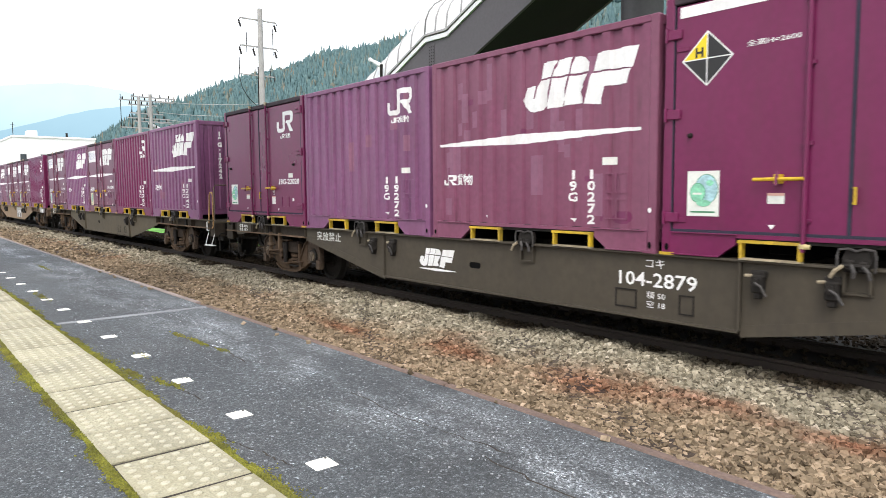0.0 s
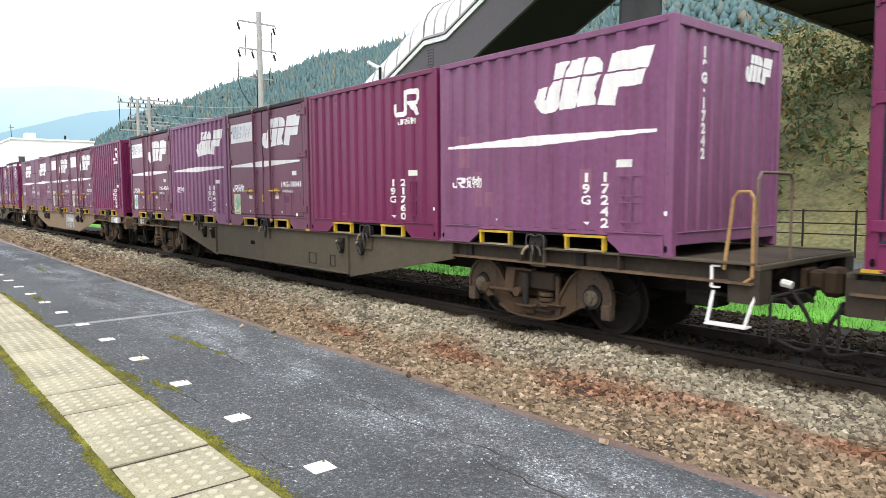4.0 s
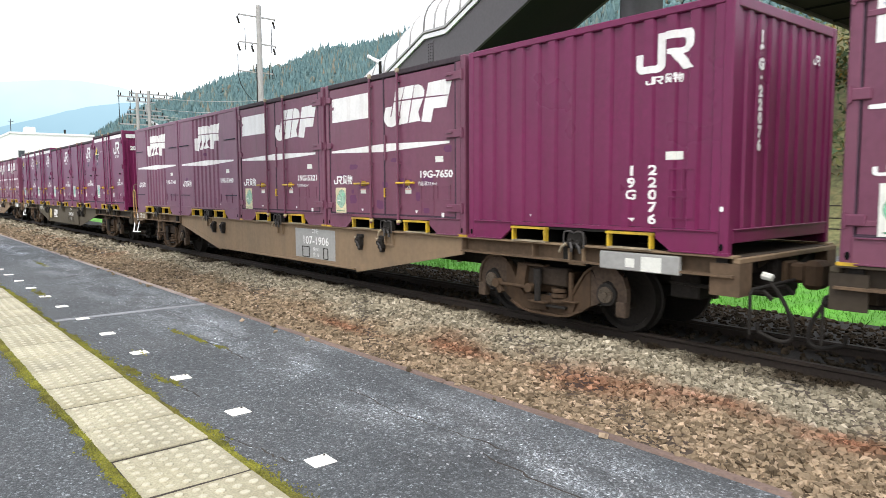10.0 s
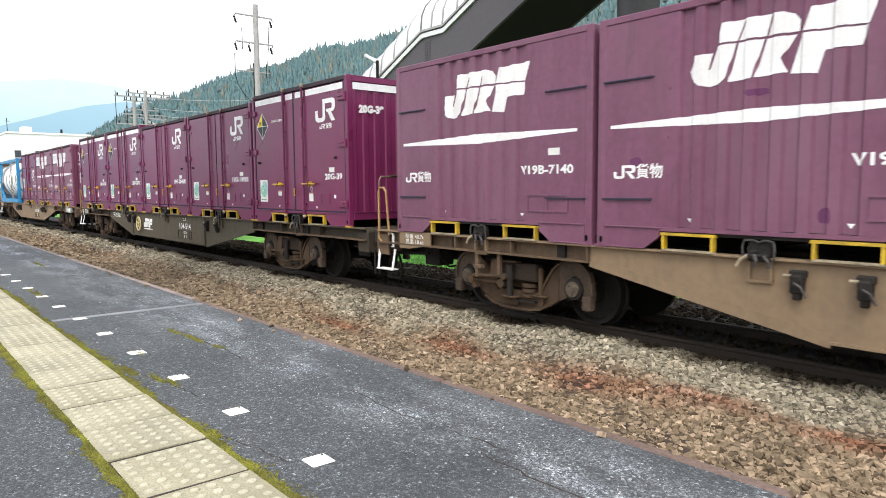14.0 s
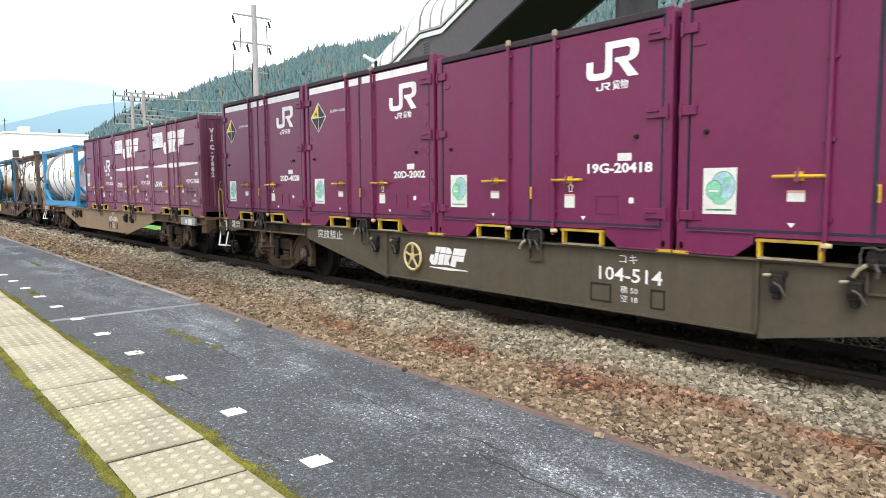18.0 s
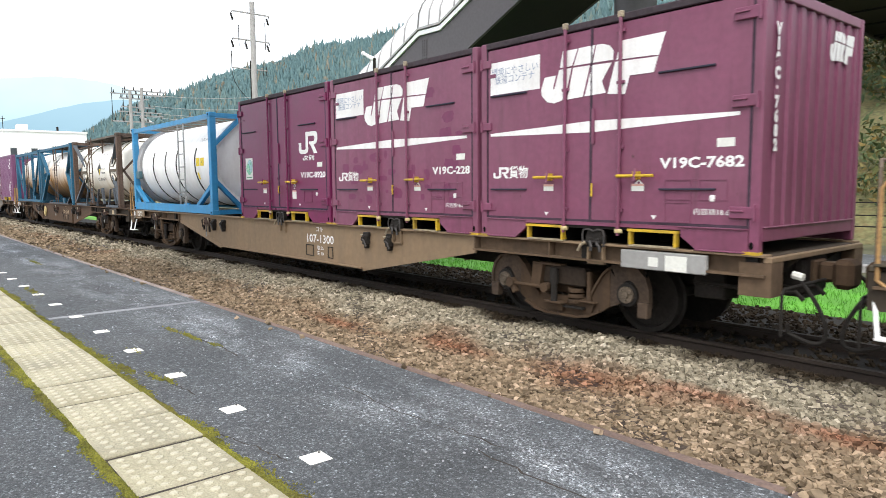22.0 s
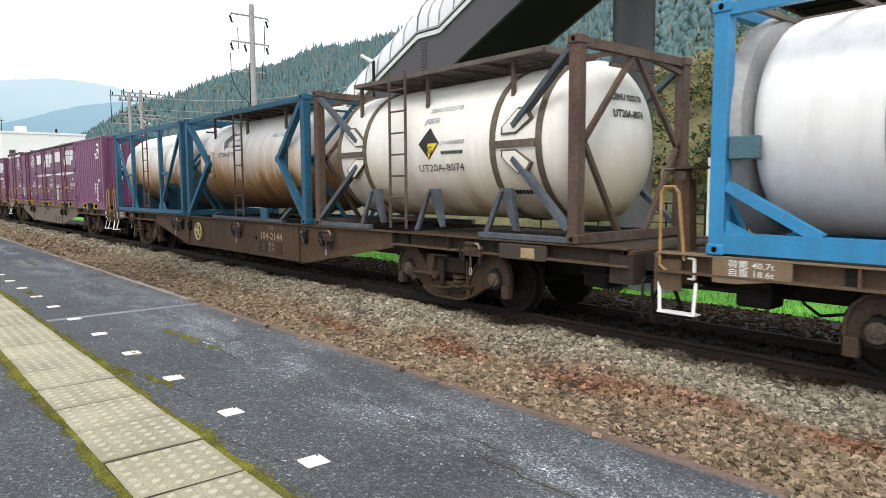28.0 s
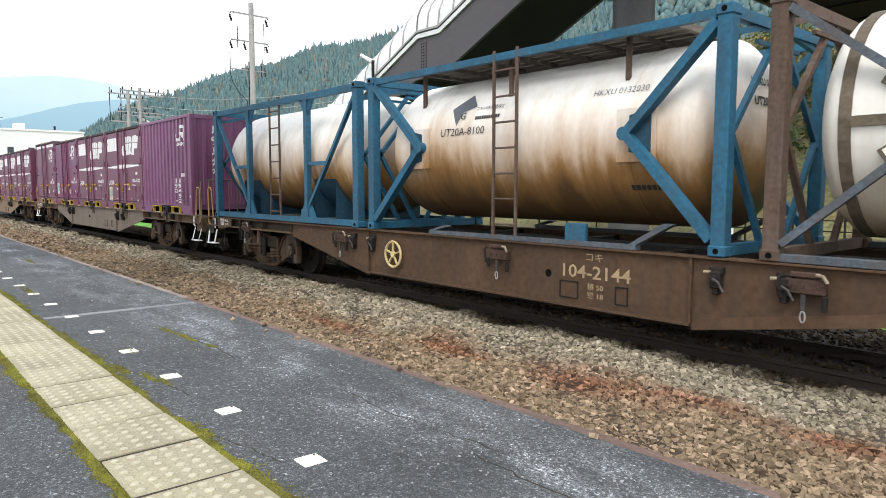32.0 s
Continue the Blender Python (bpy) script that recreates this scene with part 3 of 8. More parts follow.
strip(bm, [(EDGE + 0.02, -0.5), (EDGE + 0.03, -0.17), (-2.4, -0.20), (-1.5, -0.14), (-0.9, -0.13), (0.9, -0.13), (1.6, -0.2), (2.9, -0.36), (4.5, -0.47), (4.7, -0.56)], [-200, -60, -30, -14, -4, 4, 40])
bed = setting("ballast_bed", bm, BEDGAP, "bed of broken grey-brown track stone", "ballast")
ring = np.random.RandomState(5)


def bed_z(y):
    return np.interp(y, [EDGE, -2.4, -1.5, -0.9, 0.9, 1.6, 2.9, 4.5], [-0.17, -0.20, -0.14, -0.13, -0.13, -0.2, -0.36, -0.47])


CUBE = np.array([(-1, -1, -1), (1, -1, -1), (1, 1, -1), (-1, 1, -1), (-1, -1, 1), (1, -1, 1), (1, 1, 1), (-1, 1, 1)], float)
SIDES = np.array([(0, 3, 2, 1), (4, 5, 6, 7), (0, 1, 5, 4), (1, 2, 6, 5), (2, 3, 7, 6), (3, 0, 4, 7)])


def rubble(name, pos, size, flat, material, rough=0.38):
    """Many broken lumps in one mesh: centres, sizes, flatness."""
    n = len(pos)
    v = CUBE[None] * (1 + ring.uniform(-rough, rough, (n, 8, 3)))
    v *= (size[:, None] * ring.uniform(0.6, 1.25, (n, 3)) * np.array([1, 1, flat]))[:, None, :] * 0.5
    a, b = ring.uniform(0, 6.28, n), ring.uniform(-1.0, 1.0, n)
    c, s = np.cos(a), np.sin(a)
    cb, sb = np.cos(b), np.sin(b)
    x, y, z = v[..., 0], v[..., 1], v[..., 2]
    y, z = y * cb[:, None] - z * sb[:, None], y * sb[:, None] + z * cb[:, None]
    x, y = x * c[:, None] - y * s[:, None], x * s[:, None] + y * c[:, None]
    v = np.stack([x, y, z], -1) + pos[:, None, :]
    f = SIDES[None] + 8 * np.arange(n)[:, None, None]
    me = bpy.data.meshes.new(name)
    me.from_pydata(v.reshape(-1, 3).tolist(), [], f.reshape(-1, 4).tolist())
    me.materials.append(material)
    return new(name, me)


def scatter_bed(n, x0, x1, y0, y1, size):
    x = ring.uniform(x0, x1, n)
    y = ring.uniform(y0, y1, n)
    s = size * ring.uniform(0.6, 1.3, n)
    z = bed_z(y) + s * ring.uniform(-0.05, 0.45, n) + 0.025 * np.sin(x * 1.7 + y * 3) * (y < -0.9)
    return np.stack([x, y, z], 1), s


parts_ = [scatter_bed(42000, -9, 0.8, -3.9, -0.66, 0.041), scatter_bed(32000, -22, -9, -3.9, -0.66, 0.046), scatter_bed(14000, -60, -22, -5.0, -0.66, 0.065), scatter_bed(7000, -16, 3, -0.5, 4.3, 0.05), scatter_bed(9000, -30, 8, -4.98, -3.9, 0.08), scatter_bed(7000, 0.8, 9, -3.9, -0.66, 0.075), scatter_bed(5000, 3, 9, -0.5, 4.3, 0.075), scatter_bed(9000, -40, -16, -0.5, 4.3, 0.08)]
stones = rubble("ballast_stones", np.concatenate([p[0] for p in parts_]), np.concatenate([p[1] for p in parts_]), 0.75, STONES, 0.55)
tagged(stones, "loose broken grey and rust-brown track stones", "ballast", kind="stuff")

# rails with head, web and foot; sleepers under them


def rail(y):
    bm = bmesh.new()
    h = [(-0.0325, 0.0), (0.0325, 0.0), (0.0325, -0.035), (0.008, -0.048), (0.008, -0.122), (0.062, -0.14), (0.062, -0.153), (-0.062, -0.153), (-0.062, -0.14), (-0.008, -0.122), (-0.008, -0.048), (-0.0325, -0.035)]
    a = [bm.verts.new((-220, y + u, v)) for u, v in h]
    b = [bm.verts.new((60, y + u, v)) for u, v in h]
    for i in range(len(h)):
        bm.faces.new((a[i], a[(i + 1) % len(h)], b[(i + 1) % len(h)], b[i]))
    bmesh.ops.recalc_face_normals(bm, faces=bm.faces[:])
    tagged(new("rail", as_mesh("rail", bm, RAIL)), "brown rusty steel running rail with worn head", "rail", "rails", "structure")


rail(-0.566)
rail(0.566)

bm = bmesh.new()
box(bm, -0.11, 0.11, -1.0, 1.0, -0.32, -0.145, 0.015)
sl = as_mesh("sleeper", bm, TIE)
for i in range(56):
    ob = tagged(new("sleeper", sl), "grey concrete sleeper under the rails, half buried in stone", "sleeper", "sleepers")
    ob.location = (4 - 0.64 * i, 0, 0)

# ---- platform ----
bm = bmesh.new()
box(bm, -160, 30, -30, EDGE - 0.055, -0.5, ZP)
platform = setting("platform", bm, ASPHALT, "dark grey worn asphalt platform", "platform")
kerb = tagged(new("platform_edge"), "weathered reddish concrete edge blocks of the platform", "kerb", kind="structure")
bm = bmesh.new()
box(bm, -0.995, 0.995, -0.0275, 0.0275, -1.0, 0.006, 0.008)
km = as_mesh("edge_block", bm, KERB)
kp = km.copy()
kp.materials[0] = KERB_FAR
for i in range(50):
    ob = new("edge_block", km if 8 - 2.0 * i > -7 else kp)
    ob.parent = kerb
    ob.location = (8 - 2.0 * i, EDGE - 0.0275 + random.uniform(-0.006, 0.006), ZP + random.uniform(-0.004, 0.004))

# tactile strip: one row of slabs with raised domes, moss along both sides
TX, TY0, TY1, TL = -2.55, -6.88, -6.455, 0.452
strip_root = tagged(new("tactile_paving"), "pale yellow-grey tactile slabs with raised domes", "tactile paving", kind="structure")


def slab(seed):
    """One worn cast slab: uneven edges, soft domes of slightly different wear."""
    rng = random.Random(seed)
    bm = bmesh.new()
    w, l = TY1 - TY0, TL
    a, d = rng.uniform(0.005, 0.012), rng.uniform(0.005, 0.012)
    box(bm, -l / 2 + a, l / 2 - d, -w / 2 + rng.uniform(0, 0.004), w / 2 - rng.uniform(0, 0.004), -0.03, 0.009, 0.006)
    n = 6
    for i in range(n):
        for j in range(n):
            x, y = (i + 0.5) / n * (l - 0.03) - l / 2 + 0.015 + rng.uniform(-0.0015, 0.0015), (j + 0.5) / n * (w - 0.03) - w / 2 + 0.015
            h, f = rng.uniform(0.0045, 0.0075), rng.uniform(0.88, 1.1)
            rows = [[bm.verts.new((x + r * f * math.cos(0.6283 * q), y + r * f * math.sin(0.6283 * q), 0.0085 + z)) for q in range(10)] for r, z in ((0.021, 0.0), (0.0165, h * 0.75), (0.008, h))]
            for p, q in zip(rows, rows[1:]):
                for u in range(10):
                    bm.faces.new((p[u], p[(u + 1) % 10], q[(u + 1) % 10], q[u]))
            bm.faces.new(rows[-1])
    return as_mesh("slab", bm, TILE)


bm = bmesh.new()
box(bm, -29, 8.6, TY0 + 0.003, TY1 - 0.003, ZP - 0.02, ZP + 0.002)
setting("slab_bed", bm, TIE, "dark dirty mortar bed under the slabs", "bedding")
sm = [slab(q) for q in range(7)]
for i in range(-22, 62):
    ob = new("slab", sm[random.randrange(7)])
    ob.parent = strip_root
    ob.location = (TX + 1.5 * TL - i * TL, (TY0 + TY1) / 2 + random.uniform(-0.004, 0.004), ZP + random.uniform(-0.003, 0.005))
    ob.rotation_euler = (random.uniform(-0.010, 0.010), random.uniform(-0.012, 0.012), random.uniform(-0.014, 0.014))

# white position markers let into the asphalt
bm = bmesh.new()
box(bm, -0.053, 0.053, -0.053, 0.053, -0.01, 0.005, 0.004)
mk = as_mesh("position_marker", bm, MARK)
bm = bmesh.new()
rod(bm, (-0.036, 0.036, 0.004), (-0.036, 0.036, 0.0075), 0.006, 8)
screw = as_mesh("screw", bm, TIE)
# web colours hold recess shade besides the brake dust
for i in range(-12, 16):
    ob = tagged(new("position_marker", mk), "square white marker plate on the platform asphalt", "floor marker", "platform markers")
    ob.location = (-2.45 - 0.838 * i, -6.195, ZP)
    sc = new("screw", screw)
    sc.parent = ob
    ob.rotation_euler = (0, 0, random.uniform(-0.08, 0.08))


# asphalt joint across the platform, moss along the slabs and in cracks
bm = bmesh.new()
box(bm, -6.72, -6.64, -6.40, EDGE - 0.06, ZP - 0.02, ZP + 0.005, 0.003)
setting("paving_joint", bm, KERB_PALE, "pale mortar joint across the asphalt", "joint")


def crack(pts, w):
    """A jagged open crack in the asphalt."""
    rng = random.Random(int(pts[0][0] * 100))
    bm = bmesh.new()
    path = []
    for (x0, y0), (x1, y1) in zip(pts, pts[1:]):
        for i in range(9):
            k = i / 9
            path.append((x0 + (x1 - x0) * k + rng.uniform(-0.012, 0.012), y0 + (y1 - y0) * k + rng.uniform(-0.012, 0.012)))
    path.append(pts[-1])
    rows = []
    for i, (px, py) in enumerate(path):
        h = w * rng.uniform(0.35, 1.0) * (0.25 if i in (0, len(path) - 1) else 1)
        rows.append([bm.verts.new((px + dx * h * 0.3, py + dx * h, ZP + z)) for dx, z in ((-1, 0.0006), (1, 0.0006))])
    for p, q in zip(rows, rows[1:]):
        bm.faces.new((p[0], p[1], q[1], q[0]))
    setting("asphalt_crack", bm, TIE, "dark jagged crack in the platform asphalt", "crack")


for pts, w in (([(-5.6, -5.77), (-5.15, -5.73), (-4.7, -5.69), (-4.3, -5.72)], 0.007), ([(-4.35, -6.35), (-4.05, -6.27), (-3.65, -6.25)], 0.006), ([(-3.3, -5.55), (-2.6, -5.58), (-2.0, -5.52)], 0.005), ([(-2.1, -5.62), (-1.6, -5.66), (-1.1, -5.60)], 0.006), ([(-3.1, -6.42), (-2.75, -6.33), (-2.5, -6.30)], 0.005)):
    crack(pts, w)


def moss_line(n, x0, x1, y, away, w):
    """Tufts crowding against a slab edge and thinning out away from it."""
    x = ring.uniform(x0, x1, n)
    wide = w * (0.85 + 0.35 * np.sin(x * 2.1 + y) + 0.25 * np.sin(x * 7.3 + 2 * y) + 0.3 * np.sin(x * 19.0 + y))
    off = np.abs(ring.normal(0, 1, n)) ** 1.3 * np.maximum(wide, 0.003)
    s_ = ring.uniform(0.005, 0.013, n) * (1.15 - 0.5 * np.minimum(off / 0.05, 1))
    return np.stack([x, y + away * off, np.full(n, ZP + 0.0015)], 1), s_


ml = [moss_line(16000, -9, -1.2, TY0 - 0.002, -1, 0.017), moss_line(12500, -9, -1.2, TY1 + 0.002, 1, 0.017), moss_line(3500, -1.2, 8.5, TY0 - 0.002, -1, 0.017), moss_line(3500, -1.2, 8.5, TY1 + 0.002, 1, 0.017), moss_line(6500, -28, -9, TY0 - 0.002, -1, 0.022), moss_line(6500, -28, -9, TY1 + 0.002, 1, 0.022)]
for cx, cy, sx, sy, n in ((-5.15, -5.73, 0.10, 0.012, 170), (-5.5, -5.76, 0.06, 0.014, 70), (-4.75, -5.70, 0.04, 0.012, 50), (-4.5, -6.38, 0.09, 0.015, 220), (-4.2, -6.30, 0.07, 0.012, 70), (-4.05, -6.26, 0.05, 0.008, 60), (-3.05, -6.40, 0.05, 0.012, 90), (-4.96, -6.18, 0.05, 0.012, 50), (-8.6, -6.2, 0.2, 0.02, 150), (-12.0, -5.6, 0.3, 0.02, 150)):
    p_ = np.stack([ring.normal(cx, sx, n), ring.normal(cy, sy, n), np.full(n, ZP + 0.0015)], 1)
    ml.append((p_, ring.uniform(0.004, 0.012, n)))
moss = rubble("moss", np.concatenate([p[0] for p in ml]), np.concatenate([p[1] for p in ml]), 0.7, MOSS, 0.5)
tagged(moss, "yellow-green moss tufts along the slab edges", "moss", kind="stuff")
# loose chippings on the worn asphalt
n = 1800
gx = ring.uniform(-12, 0.5, n)
gy = EDGE - 0.30 - np.abs(ring.normal(0, 0.35, n)) * (1 + 0.3 * np.sin(gx * 1.3))
grit = rubble("grit", np.stack([gx, gy, np.full(n, ZP + 0.002)], 1), ring.uniform(0.003, 0.009, n), 0.8, GRIT)
tagged(grit, "pale loose grit on the asphalt", "grit", kind="stuff")
n = 40
gx = ring.uniform(-16, 0, n)
strays = rubble("stray_stones", np.stack([gx, EDGE - np.abs(ring.normal(0.02, 0.07, n)), np.full(n, ZP + 0.012)], 1), ring.uniform(0.012, 0.04, n), 0.7, STONES)
tagged(strays, "stray stones lying along the platform edge", "stones", kind="stuff")

# ---- verge, road, fence and bank beyond the track ----
bm = bmesh.new()
strip(bm, [(4.3, -0.50), (4.6, -0.44), (7.5, -0.42), (9.6, -0.46)], [-160, -40, -20, 10, 40])
setting("grass_verge", bm, GRASS, "bright green mown grass verge", "grass")
n = 26000
gx, gy = ring.uniform(-26, 6, n), ring.uniform(4.35, 9.4, n)
h = ring.uniform(0.05, 0.15, n)
a = ring.uniform(0, 6.28, n)
base = np.stack([gx, gy, np.full(n, -0.46)], 1)
tip = base + np.stack([ring.normal(0, 0.04, n), ring.normal(0, 0.04, n), h], 1)
side = np.stack([np.cos(a), np.sin(a), np.zeros(n)], 1) * 0.012
v = np.stack([base - side, base + side, tip], 1).reshape(-1, 3)
me = bpy.data.meshes.new("grass_blades")
me.from_pydata(v.tolist(), [], (np.arange(n)[:, None] * 3 + np.arange(3)[None]).tolist())
me.materials.append(GRASS)
tagged(new("grass_blades", me), "bright green grass blades on the verge", "grass", kind="stuff")
rb = thing("relay_box", "dark weathered lineside relay box on the verge", "equipment box")
piece("body", lambda q: box(q, -8.72, -8.36, 4.40, 4.80, -0.55, 0.10, 0.02), STEEL, rb)
piece("lid", lambda q: box(q, -8.75, -8.33, 4.37, 4.83, 0.10, 0.14, 0.01), STEEL, rb)
tb = thing("concrete_box", "blue-grey stained concrete box on the grass verge", "equipment box")
piece("body", lambda q: box(q, -8.32, -7.52, 4.72, 5.25, -0.55, 0.24, 0.03), BOXGREY, tb)
piece("lid", lambda q: box(q, -8.36, -7.48, 4.68, 5.29, 0.24, 0.30, 0.015), CONCRETE, tb)
bm = bmesh.new()
strip(bm, [(11.0, -0.405), (15.0, -0.40)], [-200, -60, 0, 60])
setting("road", bm, ASPHALT, "grey asphalt lane beyond the track", "road")
bm = bmesh.new()
box(bm, -80, 40, 10.75, 10.95, -0.5, -0.26, 0.02)
setting("road_kerb", bm, CONCRETE, "pale concrete kerb of the lane", "kerb")

fence = thing("fence", "dark metal railing with pale posts beside the lane", "fence")
for i in range(22):
    x = -24 + i * 1.6
    piece("post", lambda b: rod(b, (x, 16.2, -0.45), (x, 16.2, 1.15), 0.035, 8), STEEL, fence)
for z in (0.35, 0.7, 1.1):
    piece("rail_bar", lambda b: rod(b, (-24, 16.2, z), (9.6, 16.2, z), 0.02, 6), STEEL, fence)
for x, hgt in ((-9.05, 2.5), (-8.6, 2.4), (-8.35, 2.5)):
    pp = thing("marker_post", "slim white post standing beside the track", "post", "white posts")
    pp.location = (x, 12.0 - 2.6, 0)
    piece("shaft", lambda b: rod(b, (0, 0, -0.5), (0, 0, hgt), 0.045, 8), WHITE, pp)
    piece("cap", lambda b: rod(b, (0, 0, hgt), (0, 0, hgt + 0.06), 0.06, 8), STEEL, pp)


def bank_z(x, y):
    return -0.4 + np.maximum(0, y - 17.0) * 0.50 + 0.7 * np.sin(x * 0.31 + y * 0.2) * np.clip((y - 17) / 8, 0, 1)


bm = bmesh.new()
ys_ = [16.6, 17.5, 19, 21, 24, 28, 34, 42]
rows_ = [[bm.verts.new((x, y, float(bank_z(x, y)))) for y in ys_] for x in range(-34, 22, 3)]
for a_, b_ in zip(rows_, rows_[1:]):
    for i in range(len(ys_) - 1):
        bm.faces.new((a_[i], a_[i + 1], b_[i + 1], b_[i]))
setting("grassy_bank", bm, BANK, "olive and brown overgrown bank beyond the lane", "bank")
# leaves of the shrubs on the bank
cl = []
for i in range(330):
    x, y = ring.uniform(-32, 18), ring.uniform(18.5, 40)
    r = ring.uniform(0.5, 1.9)
    m_ = 130
    d = ring.normal(0, 1, (m_, 3))
    d /= np.linalg.norm(d, axis=1)[:, None]
    p_ = d * (ring.uniform(0.45, 1.0, (m_, 1)) ** 0.5) * np.array([r, r, r * 0.8]) * ring.uniform(0.75, 1.15, (m_, 1))
    cl.append(p_ + np.array([x, y, float(bank_z(x, y)) + r * 0.5]))
c_ = np.concatenate(cl)
n = len(c_)
tri = ring.normal(0, 0.11, (n, 3, 3)) + c_[:, None, :]
me = bpy.data.meshes.new("shrub_leaves")
me.from_pydata(tri.reshape(-1, 3).tolist(), [], (np.arange(n)[:, None] * 3 + np.arange(3)[None]).tolist())
me.materials.append(SHRUB)
tagged(new("shrub_leaves", me), "green, olive and ochre autumn shrubs on the bank", "shrubs", kind="stuff")

# ---- footbridge: stairs down along the track, deck across it ----
bridge = thing("footbridge", "dark grey covered station footbridge with white rounded roof", "footbridge")
YN, YF = 9.0, 12.2
SL = 0.466


def top_line(x):
    """Top of the stringer along the stairs, with a level landing."""
    if x < -20.68:
        return 7.39 + SL * (x + 20.68)
    if x < -19.42:
        return 7.39
    return 7.39 + SL * (x + 19.42)


X0, X1 = -33.0, -12.7
out = [(X0, top_line(X0)), (-20.68, 7.39), (-19.42, 7.39), (X1, top_line(X1)), (X1, top_line(X1) - 1.52), (-19.2, 5.95), (-20.9, 5.85), (X0, top_line(X0) - 1.55)]
for y0, y1 in ((YN, YN + 0.12), (YF - 0.12, YF)):
    piece("stringer", lambda b: prism(b, out, y0, y1), GIRDER, bridge, "dark grey steel stair girder")
low = [(X0, top_line(X0) - 1.5), (-20.9, 5.95), (-19.2, 5.95), (X1, top_line(X1) - 1.5)]
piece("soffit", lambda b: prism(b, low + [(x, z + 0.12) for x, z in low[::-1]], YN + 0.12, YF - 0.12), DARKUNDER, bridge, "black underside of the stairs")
splice = piece("splice_plate", lambda b: box(b, -20.55, -20.20, YN - 0.015, YN, 6.1, 7.25), GIRDER, bridge)
for i in range(10):
    for j in range(3):
        piece("bolt", lambda b: rod(b, (-20.48 + j * 0.11, YN - 0.035, 6.18 + i * 0.11), (-20.48 + j * 0.11, YN - 0.015, 6.18 + i * 0.11), 0.022, 6), STEEL, splice)
for x0, x1 in ((-12.6, -12.45), (-9.15, -9.0)):
    piece("deck_girder", lambda b: box(b, x0, x1, -14, 46, 8.95, 10.4), GIRDER, bridge)
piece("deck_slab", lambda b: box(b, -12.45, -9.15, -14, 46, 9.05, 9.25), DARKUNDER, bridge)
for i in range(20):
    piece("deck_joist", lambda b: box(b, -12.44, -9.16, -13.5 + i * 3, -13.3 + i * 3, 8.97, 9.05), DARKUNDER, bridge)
piece("deck_roof", lambda b: box(b, -12.7, -8.9, -14, 46, 12.2, 12.35), ROOFWHITE, bridge)
piece("pier", lambda b: rod(b, (-12.25, 10.6, -0.5), (-12.25, 10.6, 9.0), 0.62, 20), GIRDER, bridge, "round dark grey pier", smooth=True)

# roof: fascia, gutter, bent sheets between ribs
NV = 12


def arch(x, k=1.0):
    pts = []
    for i in range(NV + 1):
        a = math.pi * i / NV
        pts.append(Vector((x, (YN + YF) / 2 - (YF - YN + 0.16) / 2 * math.cos(a) * k, top_line(x) + 0.30 + 1.55 * k * math.sin(a) ** 0.8)))
    return pts


def vault(b, x0, x1):
    p, q = arch(x0), arch(x1)
    a, c = [b.verts.new(v) for v in p], [b.verts.new(v) for v in q]
    for i in range(NV):
        b.faces.new((a[i], a[i + 1], c[i + 1], c[i]))


def run_pieces(b, dz0, dz1, y0, y1):
    run = [X0, -20.68, -19.42, X1]
    for p, q in zip(run, run[1:]):
        prism(b, [(p, top_line(p) + dz0), (q, top_line(q) + dz0), (q, top_line(q) + dz1), (p, top_line(p) + dz1)], y0, y1)


piece("fascia", lambda b: run_pieces(b, 0.0, 0.17, YN - 0.07, YN + 0.02), ROOFWHITE, bridge, "white fascia along the roof edge")
piece("gutter", lambda b: run_pieces(b, 0.21, 0.29, YN - 0.11, YN - 0.02), GUTTER, bridge, "grey gutter")
xs = [X0 + i * 0.88 for i in range(15)] + [-20.68, -20.05, -19.42, -18.6, -17.8, -17.0, -16.2, -15.4, -14.6, -13.7, -12.7]
for x0, x1 in zip(xs, xs[1:]):
    piece("roof_sheet", lambda b: vault(b, x0, x1), ROOFWHITE, bridge, smooth=True)
    piece("roof_rib", lambda b: pipe(b, arch(x1, 1.006), 0.035, 6), GUTTER, bridge)

lamp = thing("stair_lamp", "white lamp head on a short dark post beside the stairs", "lamp")
lamp.location = (-23.4, 8.78, 5.0)
piece("post", lambda b: rod(b, (0, 0, 0.0), (0, 0, 1.93), 0.06, 8), STEEL, lamp)
piece("bracket", lambda b: box(b, -0.1, 0.1, 0.0, 0.24, 0.0, 0.12), STEEL, lamp)
piece("head", lambda b: [rod(b, (-0.75, 0, 2.22), (0.0, 0, 1.88), 0.06, 10, 0.10), rod(b, (-0.82, 0, 2.25), (-0.75, 0, 2.22), 0.09, 10)], ROOFWHITE, lamp, smooth=True)

# ---- utility poles ----


pole = thing("utility_pole", "tall grey concrete pole with crossarms and insulators", "utility pole", "utility poles")
pole.location = (-53.0, 17.52, 0)
piece("shaft", lambda b: rod(b, (0, 0, -0.5), (0, 0, 16.6), 0.27, 16, 0.20), CONCRETE, pole, smooth=True)
